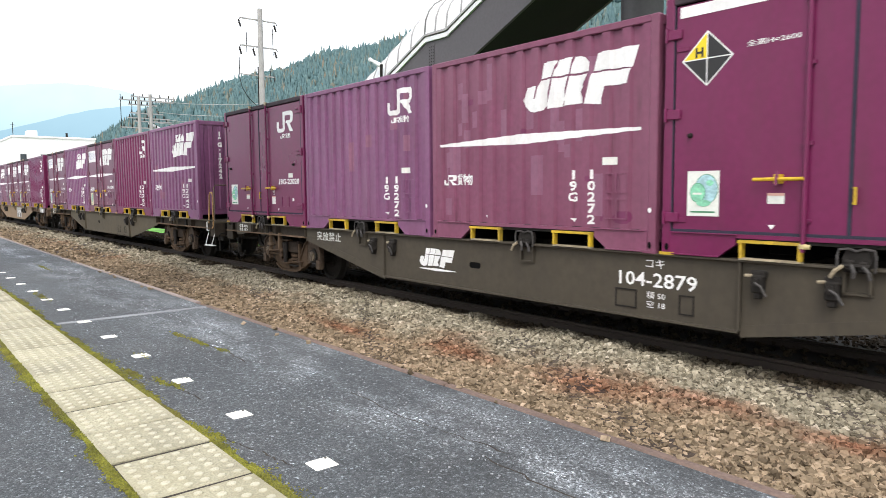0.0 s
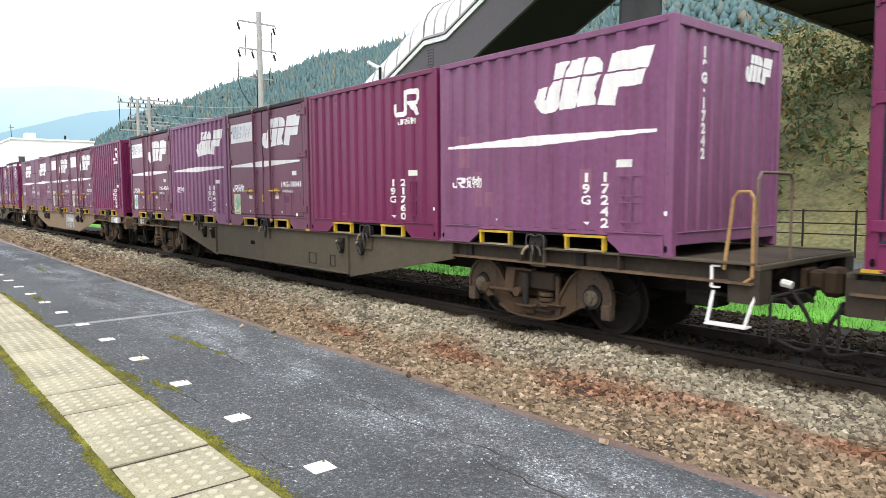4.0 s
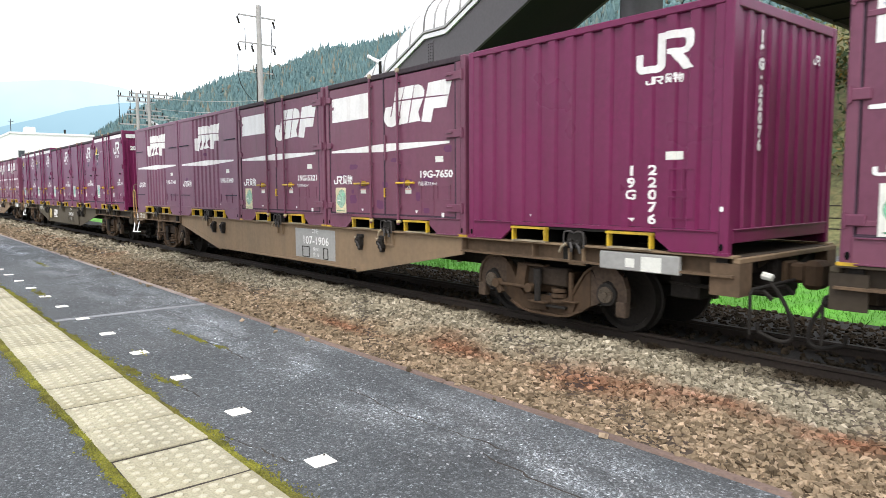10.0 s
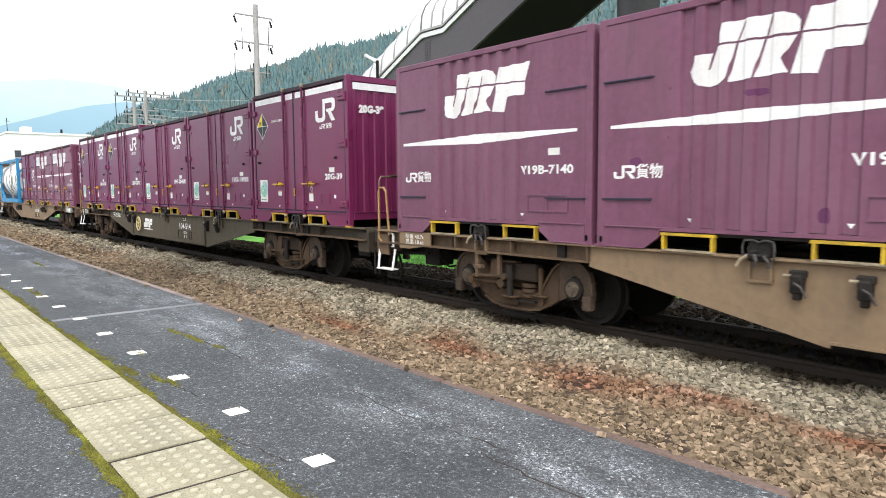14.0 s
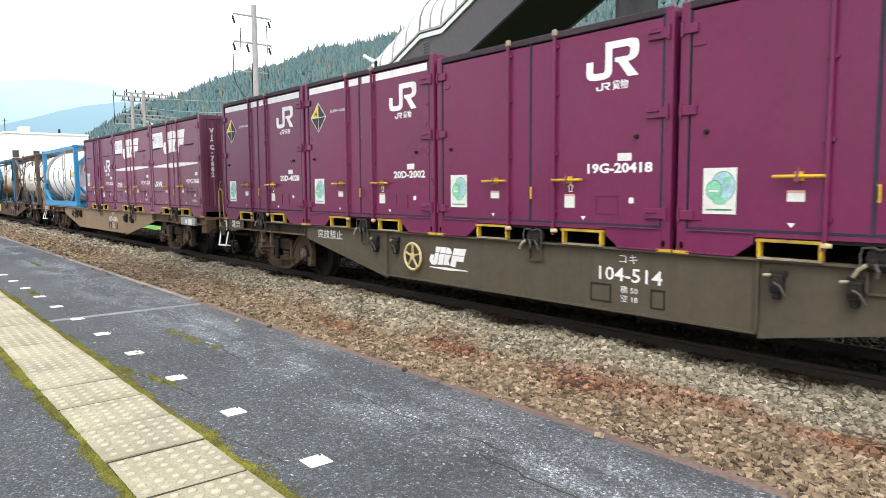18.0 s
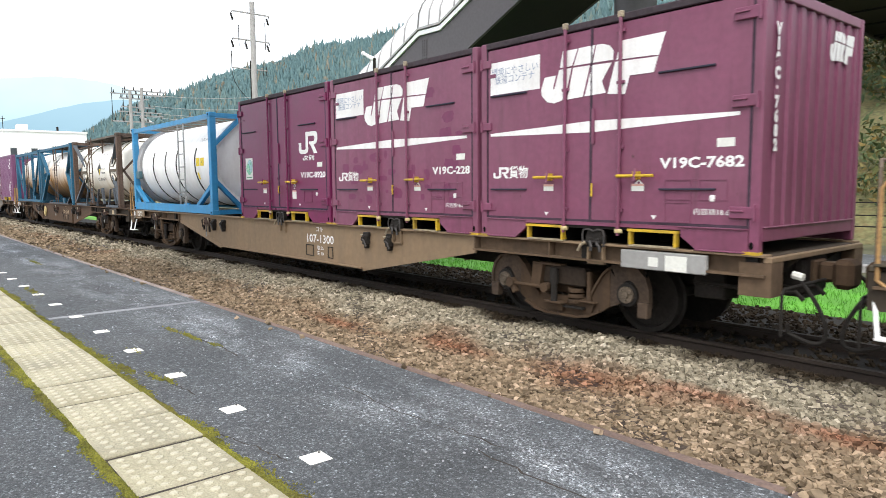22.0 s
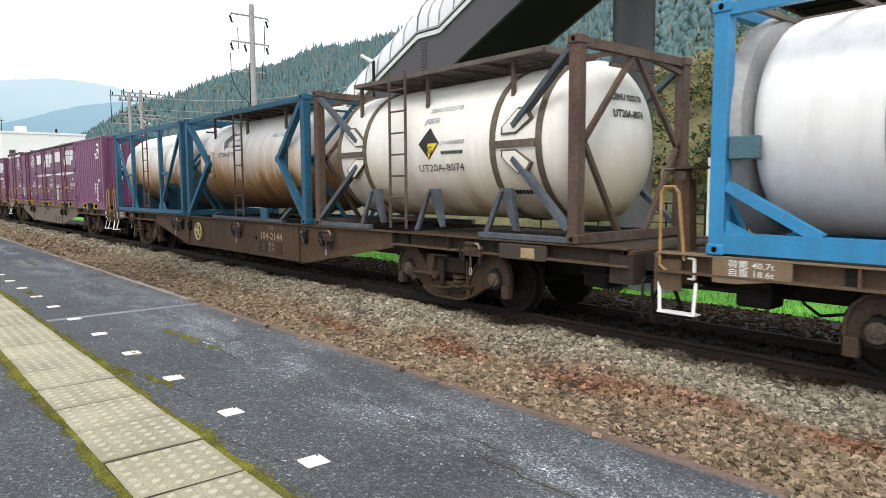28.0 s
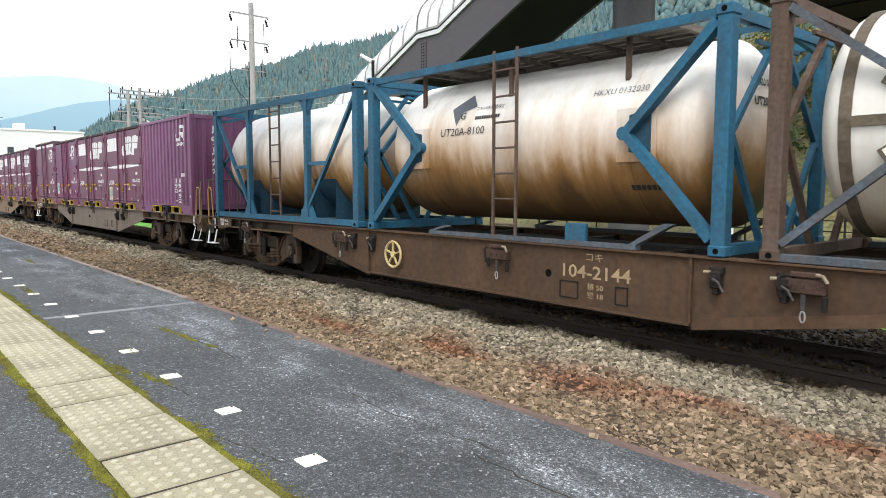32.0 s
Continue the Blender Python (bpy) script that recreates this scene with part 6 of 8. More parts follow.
def tank_container(length, shell, frame, label, kind, number=""):
    """A twenty-foot tank in an open steel frame."""
    top = thing("tank_container", label, "tank container", "tank containers on the train")
    H, R, zc = 2.42, 1.06 if kind != "beam" else 1.10, 1.27
    xa, xb = -0.05, -length + 0.05
    ins = 0.12 if kind == "beam" else 0.20
    bm = bmesh.new()
    head = 0.36
    prof = [(xb + ins + head * (1 - math.cos(a)), R * math.sin(a)) for a in (0.12, 0.35, 0.6, 0.85, 1.1, 1.35, math.pi / 2)]
    prof += [(-x + xa + xb, r) for x, r in prof[::-1]]
    lathe(bm, prof, zc, 40)
    body = part("tank_shell", bm, shell, top, "cylindrical tank shell with domed ends", smooth=True)
    for x in (xa - 0.08, xb + 0.08):
        for yy in (-CW + 0.075, CW - 0.075):
            post = piece("corner_post", lambda b: tank_frame_post(b, x, yy, H), frame, top)
            for zz in (0.0, H - 0.10):
                piece("corner_casting", lambda b: box(b, x - 0.09, x + 0.09, yy - 0.09, yy + 0.09, zz, zz + 0.11, 0.012), frame, post)
                s = -1 if yy < 0 else 1
                piece("casting_hole", lambda b: rod(b, (x, yy + s * 0.06, zz + 0.055), (x, yy + s * 0.094, zz + 0.055), 0.03, 10), BLACK, post)
        for zz in (0.06, H - 0.06):
            piece("end_beam", lambda b: box(b, x - 0.05, x + 0.05, -CW + 0.15, CW - 0.15, zz - 0.055, zz + 0.055), frame, top)
        sx = 1 if x > xb / 2 else -1
        for yy in (-1, 1):
            if kind == "beam" and sx < 0:
                piece("end_brace", lambda b: bar(b, (x, yy * (CW - 0.12), 0.62), (x, yy * 0.62, 0.10), 0.11, 0.08), frame, top)
            elif kind == "beam":
                piece("end_brace", lambda b: bar(b, (x, yy * (CW - 0.12), 0.80), (x, yy * 0.42, 0.10), 0.13, 0.09), frame, top)
                piece("end_brace", lambda b: bar(b, (x, yy * (CW - 0.12), H - 0.74), (x, yy * 0.42, H - 0.08), 0.13, 0.09), frame, top)
            else:
                piece("end_brace", lambda b: bar(b, (x, yy * (CW - 0.14), H - 0.25 if yy < 0 else H - 0.2), (x, yy * 0.30, H - 0.08), 0.06), frame, top)
                piece("end_brace", lambda b: bar(b, (x, yy * (CW - 0.14), 1.30), (x, yy * 0.30, 0.10), 0.06), frame, top)
                piece("end_brace", lambda b: bar(b, (x, yy * (CW - 0.14), 1.15), (x, yy * 0.05, H - 0.10), 0.06), frame, top)
        if kind == "beam" and sx > 0:
            piece("end_skirt", lambda b: skirt(b, x, sx, ins + 0.25, R, zc), shell, top, "white eight-sided end skirt")
        elif kind == "beam":
            piece("tank_collar", lambda b: lathe(b, [(x - sx * 0.16, R - 0.01), (x - sx * 0.16, R + 0.012), (x - sx * 0.02, R + 0.085), (x - sx * 0.02, R - 0.06)], zc, 40), GUTTER, top, "grey round collar at the tank end", smooth=True)
        else:
            piece("tank_ring", lambda b: bar(b, (x - sx * 0.02, -0.5, zc + 0.9), (x - sx * 0.02, 0.5, zc + 0.9), 0.04), frame, top)
    for yy in (-CW + 0.06, CW - 0.06):
        if kind in ("beam", "gusset"):
            piece("bottom_side_rail", lambda b: box(b, xb + 0.15, xa - 0.15, yy - 0.05, yy + 0.05, 0.02, 0.22 if kind == "beam" else 0.12), frame, top)
            piece("top_side_rail", lambda b: box(b, xb + 0.15, xa - 0.15, yy - 0.05, yy + 0.05, H - 0.13, H - 0.02), frame, top)
        elif kind == "saddle":
            for x0, x1 in ((xb + 0.15, xb + 1.7), (xa - 1.7, xa - 0.15)):
                piece("bottom_side_rail", lambda b: box(b, x0, x1, yy - 0.05, yy + 0.05, 0.0, 0.075, 0.006), WORNBLUE, top, "blue-grey worn foot rail")
        else:
            piece("skid", lambda b: [box(b, xb + 1.55, xa - 1.0, yy - 0.05, yy + 0.05, 0.0, 0.055), prism(b, [(xa - 1.1, 0.055), (xa - 1.0, 0.055), (xa - 0.55, 0.30), (xa - 0.68, 0.30)], yy - 0.05, yy + 0.05), prism(b, [(xb + 1.55, 0.055), (xb + 1.68, 0.055), (xb + 1.95, 0.12), (xb + 1.88, 0.14)], yy - 0.05, yy + 0.05)], WORNBLUE, top, "blue-grey worn skid under the tank")
            piece("top_side_rail", lambda b: box(b, xb + 0.15, xa - 0.15, yy - 0.04, yy + 0.04, H - 0.11, H - 0.02), frame, top)
    s = -1
    yy = -CW + 0.06
    if kind == "beam":
        for x, d in ((xa - 0.16, -1), (xb + 0.16, 1)):
            piece("gusset_brace", lambda b: bar(b, (x, yy, 0.68), (x + d * 0.88, yy, 0.20), 0.09, 0.10), frame, top)
            piece("gusset_plate", lambda b: prism(b, [(x, 0.2), (x, 0.34), (x + d * 0.3, 0.2)], yy - 0.02, yy + 0.02), frame, top)
    elif kind == "vee":
        for y2 in (-CW + 0.06, CW - 0.06):
            for x, d in ((xa - 0.16, -1), (xb + 0.16, 1)):
                piece("diagonal_brace", lambda b: bar(b, (x, y2, H - 0.14), (x + d * 1.06, y2 * 0.95, zc + 0.0), 0.12, 0.10), frame, top)
                piece("diagonal_brace", lambda b: bar(b, (x, y2, 0.16), (x + d * 1.06, y2 * 0.95, zc + 0.0), 0.12, 0.10), frame, top)
                sy = -1 if y2 < 0 else 1
                pad = [(x + d * 0.72, zc - 0.31), (x + d * 1.22, zc - 0.31), (x + d * 1.22, zc + 0.28), (x + d * 0.72, zc + 0.28)]
                piece("tank_pad", lambda b: prism(b, pad, sy * (R - 0.06), sy * (R + 0.008)), shell, top, "welded square pad on the tank flank")
                piece("node_plate", lambda b: prism(b, [(x + d * 0.78, zc - 0.26), (x + d * 1.05, zc - 0.20), (x + d * 1.05, zc + 0.20), (x + d * 0.78, zc + 0.26)], sy * (R - 0.03), sy * (R + 0.02)), STEELBLUE, top, "dark blue plate behind the brace node")
                piece("brace_node", lambda b: rod(b, (x + d * 1.08, y2 * 0.88, zc + 0.0), (x + d * 1.08, y2 * 1.0, zc + 0.0), 0.075, 12), frame, top)
    elif kind == "saddle":
        for y2 in (-CW + 0.06, CW - 0.06):
            for x, d in ((xa - 0.16, -1), (xb + 0.16, 1)):
                piece("diagonal_brace", lambda b: bar(b, (x, y2, H - 0.14), (x + d * 1.02, y2 * 0.90, zc + 0.20), 0.11, 0.07), WORNBLUE, top, "grey-blue worn brace")
                piece("diagonal_brace", lambda b: bar(b, (x, y2, 0.16), (x + d * 1.02, y2 * 0.90, zc - 0.22), 0.11, 0.07), WORNBLUE, top, "grey-blue worn brace")
                sy = -1 if y2 < 0 else 1
                for sg in (1, -1):
                    hexa = [(0.70, 0.28), (0.80, 0.43), (0.93, 0.43), (1.24, 0.19), (1.24, 0.10), (0.98, 0.10)]
                    for dl, mt, out_ in ((1.0, OLIVE, 0.0), (0.86, shell, 0.006)):
                        cxh, czh = 0.98, 0.25
                        pts_ = [(x + d * (cxh + (u - cxh) * dl), zc + sg * (czh + (v - czh) * dl)) for u, v in hexa]
                        piece("brace_pad", lambda b: prism(b, pts_, sy * (R - 0.035), sy * (R + 0.014 + out_)), mt, top)
        for xs_ in ((-0.80, -1.62), (-4.67, -5.46)):
            for x in xs_:
                piece("tank_strap", lambda b: lathe(b, [(x - 0.05, R + 0.002), (x - 0.05, R + 0.018), (x + 0.05, R + 0.018), (x + 0.05, R + 0.002)], zc, 36), OLIVE, top, "olive-brown steel strap round the tank")
            piece("strap_tie", lambda b: box(b, xs_[1] + 0.05, xs_[0] - 0.05, -R - 0.03, -R + 0.02, zc - 0.07, zc + 0.02), OLIVE, top)
        for x in (-4.45, -2.95, -1.45):
            piece("saddle", lambda b: [prism(b, [(x - 0.27, 0.03), (x + 0.04, 0.62), (x + 0.10, 0.62), (x - 0.18, 0.03)], -CW + 0.07, -CW + 0.12), prism(b, [(x - 0.02, 0.55), (x + 0.20, 0.10), (x + 0.26, 0.10), (x + 0.16, 0.66), (x - 0.06, 0.66)], -R + 0.02, -R + 0.09)], WORNBLUE, top, "blue-grey rusty tank saddle")
    elif kind == "gusset":
        for y2 in (-CW + 0.06, CW - 0.06):
            for x in (xa - 1.75, xb + 1.75):
                piece("side_post", lambda b: [box(b, x - 0.055, x + 0.055, y2 - 0.05, y2 + 0.05, 0.1, H - 0.1), prism(b, [(x - 0.25, H - 0.12), (x - 0.05, H - 0.42), (x + 0.05, H - 0.42), (x + 0.25, H - 0.12)], y2 - 0.02, y2 + 0.02), prism(b, [(x - 0.28, 0.12), (x - 0.07, 0.42), (x + 0.07, 0.42), (x + 0.28, 0.12)], y2 - 0.02, y2 + 0.02)], frame, top)
            for x in (xa - 1.45, xb + 1.45):
                arc = [(R * 1.01 * math.cos(a), zc + R * 1.01 * math.sin(a)) for a in [math.pi + 0.42 + i * (math.pi - 0.84) / 14 for i in range(15)]]
                if y2 < 0:
                    def cradle(b, x=x):
                        lo_ = [(yy_, 0.10) for yy_, zz_ in arc]
                        for sx_ in (-0.38, 0.38):
                            va, vb = [b.verts.new((x + sx_, yy_, zz_)) for yy_, zz_ in arc], [b.verts.new((x + sx_, yy_, zz_)) for yy_, zz_ in lo_]
                            for i in range(14):
                                b.faces.new((va[i], va[i + 1], vb[i + 1], vb[i]))
                        for i in range(14):
                            (y0_, z0_), (y1_, z1_) = arc[i], arc[i + 1]
                            b.faces.new([b.verts.new(v) for v in ((x - 0.38, y0_ * 1.01, z0_), (x + 0.38, y0_ * 1.01, z0_), (x + 0.38, y1_ * 1.01, z1_), (x - 0.38, y1_ * 1.01, z1_))])
                    piece("tank_cradle", cradle, STEELBLUE, top, "blue curved cradle under the tank")
            for x0, x1 in ((xa - 1.70, xa - 1.05), (xb + 1.05, xb + 1.70)):
                piece("brace_tie", lambda b: box(b, x0, x1, y2 - 0.03, y2 + 0.03, 1.08, 1.15), frame, top)
            for x0, x1 in ((xa - 0.14, xa - 1.70), (xb + 0.14, xb + 1.70)):
                piece("diagonal_brace", lambda b: bar(b, (x0, y2, H - 0.2), (x1, y2, 0.3), 0.07, 0.06), frame, top)
    if kind in ("saddle", "vee", "beam"):
        wx0, wx1 = (xb + 1.0, xa - 0.75) if kind != "beam" else (xb + 0.2, xa - 0.3)
        wk = piece("walkway", lambda b: [box(b, wx0, wx1, -1.0, -0.96, H - 0.05, H + 0.012), box(b, wx0, wx1, 0.06, 0.10, H - 0.05, H + 0.012)], PLANK, top, "grey-brown slatted walkway on top of the tank")
        for i in () if kind == "beam" else range(5):
            piece("walkway_plank", lambda b: box(b, wx0, wx1, -0.95 + i * 0.205, -0.775 + i * 0.205, H + 0.0, H + 0.025), PLANK, wk)
        nb = 8
        for i in range(nb):
            xx = wx0 + 0.03 + i * (wx1 - wx0 - 0.06) / (nb - 1)
            piece("walkway_bearer", lambda b: box(b, xx - 0.03, xx + 0.03, -0.98, 0.10, H - 0.05, H - 0.002), PLANK, wk)
            if i in (0, 3, 6) and kind != "beam":
                piece("walkway_stay", lambda b: bar(b, (xx, -0.85, zc + 0.62), (xx, -0.85, H - 0.04), 0.05), RUSTFRAME, wk)
    lx = -3.57 if kind == "saddle" else -2.09 if kind == "beam" else -3.05
    ld = thing_part("ladder", top, LADDERGREY if kind == "beam" else RUSTFRAME, lx, H)
    if kind == "beam":
        for x in (-1.42, -2.75, -3.62, -4.62):
            def strap(b, x=x):
                rows = []
                for i in range(23):
                    a = math.radians(-200 + i * 220 / 22)
                    rows.append([b.verts.new((x + dx, -r * math.cos(a), zc + r * math.sin(a))) for dx, r in ((-0.028, R), (-0.028, R + 0.012), (0.028, R + 0.012), (0.028, R))])
                for p, q in zip(rows, rows[1:]):
                    for k in range(3):
                        b.faces.new((p[k], p[k + 1], q[k + 1], q[k]))
                bmesh.ops.recalc_face_normals(b, faces=b.faces[:])
            piece("tank_strap", strap, STEEL, top, "dark steel strap round the lower tank")
    for i, x in enumerate((xa - 1.25, xb + 1.25)):
        if kind not in ("saddle", "beam"):
            piece("weld_band", lambda b: lathe(b, [(x - 0.025, R - 0.01), (x - 0.025, R + 0.006), (x + 0.025, R + 0.006), (x + 0.025, R - 0.01)], zc, 40), shell, top)
    piece("manhole", lambda b: [rod(b, ((xa + xb) / 2, 0.3, zc + R - 0.05), ((xa + xb) / 2, 0.3, zc + R + 0.09), 0.24, 18)], shell, top)
    if kind != "saddle":
        piece("control_box", lambda b: box(b, xa - 2.0, xa - 1.7, -CW + 0.04, -CW + 0.10, 0.04, 0.26, 0.008), frame, top)
    if kind == "beam":
        piece("document_box", lambda b: box(b, xb + 0.17, xb + 0.45, -CW + 0.03, -CW + 0.13, 0.93, 1.15, 0.01), BOXGREEN, top, "dull grey-blue document box")
    # writing that follows the shell

    def shell_text(body, size, x, zoff, mat, name="lettering", out=0.012, bold=0.012, wide=1.0):
        vs, fs = letters(body, size, "CENTER", bold)
        bm = bmesh.new()
        mv = []
        for a, c, _ in vs:
            ang = (zoff + c) / R
            mv.append(bm.verts.new((x + a * wide, -(R + out) * math.cos(ang), zc + (R + out) * math.sin(ang))))
        for f in fs:
            bm.faces.new([mv[i] for i in f])
        part(name, bm, mat, top)

    def shell_quad(pts, mat, name, label="", lift=0.006):
        bm = bmesh.new()
        bm.faces.new([bm.verts.new((x, 0, z)) for x, z in pts])
        for i in range(-6, 7):
            bmesh.ops.bisect_plane(bm, geom=bm.verts[:] + bm.edges[:] + bm.faces[:], plane_co=(0, 0, i * 0.1), plane_no=(0, 0, 1))
        for v in bm.verts:
            ang = v.co.z / R
            v.co.y, v.co.z = -(R + lift) * math.cos(ang), zc + (R + lift) * math.sin(ang)
        part(name, bm, mat, top, label)
    if number:
        nx = -2.73 if kind == "saddle" else -4.03
        shell_text(number, 0.155, nx, -0.355 if kind == "saddle" else 0.14, DARKINK, wide=1.25 if kind == "saddle" else 1.12, bold=0.0)
        gx, gz = (-2.97, 0.06) if kind == "saddle" else (-4.09, 0.52)
        if kind == "saddle":
            shell_quad([(gx - 0.24, gz), (gx, gz - 0.24), (gx + 0.24, gz), (gx, gz + 0.24)], DARKINK, "warning_diamond", "black and yellow warning diamond")
        else:
            shell_quad([(gx - 0.26, gz + 0.03), (gx - 0.08, gz - 0.24), (gx - 0.01, gz - 0.04), (gx + 0.25, gz + 0.04), (gx + 0.05, gz + 0.27)], GREYINK, "warning_diamond", "dark half-peeled warning diamond")
        if kind == "saddle":
            shell_quad([(gx - 0.02, gz - 0.225), (gx + 0.21, gz), (gx - 0.02, gz)], SIGNYELLOW, "diamond_field", lift=0.009)
        shell_text("コキ100系積載限定", 0.065, gx + 0.53, gz - 0.03, DARKINK, name="fine_print", bold=0.0)
        for p in bars(gx + 0.28, gx + 0.76, gz - 0.17, gz - 0.12, 11):
            shell_quad(p, DARKINK, "fine_print")
        shell_text("G", 0.15, gx + 0.03, gz - 0.15, DARKINK)
        code = "ZENU 9205178" if kind == "saddle" else "HKXU 0132030" if kind == "vee" else ""
        if code:
            shell_text(code, 0.114, -2.71 if kind == "saddle" else -1.47, 0.54 if kind == "saddle" else 0.48, GREYINK, bold=-0.004)
            if kind == "saddle":
                shell_text("JP2070", 0.12, -2.95, 0.36, GREYINK, bold=0.0)
        if kind == "vee":
            for p in bars(-1.33, -0.80, -0.66, -0.59, 8):
                shell_quad(p, DARKINK, "fine_print")
        if kind == "saddle":
            for p in bars(-1.39, -0.88, -0.74, -0.67, 8):
                shell_quad(p, DARKINK, "fine_print")
    if kind == "beam":
        for x0 in (-1.33, -1.05):
            shell_quad(quad(x0, x0 + 0.23, -0.08, 0.12), SIGNYELLOW, "hazard_sticker", "yellow hazard sticker")
            for p in ([(x0 + 0.02, -0.06), (x0 + 0.03, -0.06), (x0 + 0.21, 0.10), (x0 + 0.20, 0.10)], [(x0 + 0.20, -0.06), (x0 + 0.21, -0.06), (x0 + 0.03, 0.10), (x0 + 0.02, 0.10)]):
                shell_quad(p, GREYINK, "sticker_cross", lift=0.009)
        shell_quad(quad(-1.33, -1.23, -0.42, -0.24), SIGNYELLOW, "hazard_sticker", "yellow hazard sticker")
        shell_text("REFU 1641011 0", 0.115, -0.92, 0.56, GREYINK, bold=0.0)
    if kind in ("saddle", "vee"):
        for body, z, size in ((number, zc + 0.30, 0.13), ("ZENU 9205178" if kind == "saddle" else "HKXU 0132030", zc + 0.52, 0.11)):
            bm = bmesh.new()
            vs, fs = letters(body, size, "CENTER")
            mv = [bm.verts.new((xa - ins - 0.02, 0.1 + a, z + c)) for a, c, _ in vs]
            for f in fs:
                bm.faces.new([mv[i] for i in f])
            for v in bm.verts:
                r = math.hypot(v.co.y, v.co.z - zc) / R
                v.co.x = xa - ins - head * (1 - math.sqrt(max(0, 1 - min(1, r) ** 2))) + 0.012
            part("lettering", bm, DARKINK, top)
    return top


def thing_part(name, top, material, lx, H):
    ld = piece(name, lambda b: [box(b, lx - 0.22, lx - 0.185, -CW + 0.02, -CW + 0.05, 0.05, H + 0.02), box(b, lx + 0.185, lx + 0.22, -CW + 0.02, -CW + 0.05, 0.05, H + 0.02)], material, top)
    for i in range(7):
        piece("rung", lambda b: rod(b, (lx - 0.2, -CW + 0.035, 0.2 + i * 0.33), (lx + 0.2, -CW + 0.035, 0.2 + i * 0.33), 0.014, 6), material, ld)
    return ld


# ---- train: wagons ----


def bogie_side(b, s):
    """Side frame: a bow between two closed domes over the axles, with raised rims and an outer leg."""
    half = [(0.0, 0.36), (0.36, 0.36), (0.44, 0.43), (0.53, 0.58), (0.62, 0.71), (0.70, 0.775), (0.70, 0.31), (0.58, 0.235), (0.42, 0.155), (0.24, 0.125), (0.0, 0.12)]
    outline = half[:-1] + [(-x, z) for x, z in reversed(half[1:])]
    prism(b, outline, s * 0.955, s * 1.03)
    inner = half[1:6]
    for sg in (-1, 1):
        for p, q in zip(inner, inner[1:]):
            bar(b, (sg * p[0], s * 1.035, p[1] - 0.012), (sg * q[0], s * 1.035, q[1] - 0.012), 0.045, 0.03)
    low = [(-0.58, 0.245), (-0.42, 0.165), (-0.24, 0.135), (0.24, 0.135), (0.42, 0.165), (0.58, 0.245)]
    for p, q in zip(low, low[1:]):
        bar(b, (p[0], s * 1.045, p[1]), (q[0], s * 1.045, q[1]), 0.07, 0.03)


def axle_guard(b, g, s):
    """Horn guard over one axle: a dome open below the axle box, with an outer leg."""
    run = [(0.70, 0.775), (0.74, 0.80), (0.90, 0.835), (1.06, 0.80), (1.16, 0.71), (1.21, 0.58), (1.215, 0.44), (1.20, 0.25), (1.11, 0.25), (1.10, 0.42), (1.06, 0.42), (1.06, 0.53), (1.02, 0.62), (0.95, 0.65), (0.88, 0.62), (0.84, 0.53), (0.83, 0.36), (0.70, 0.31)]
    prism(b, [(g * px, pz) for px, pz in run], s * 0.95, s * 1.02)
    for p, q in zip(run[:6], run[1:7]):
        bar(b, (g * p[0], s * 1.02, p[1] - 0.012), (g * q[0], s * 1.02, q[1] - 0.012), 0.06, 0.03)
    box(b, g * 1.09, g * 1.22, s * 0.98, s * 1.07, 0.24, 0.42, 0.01)


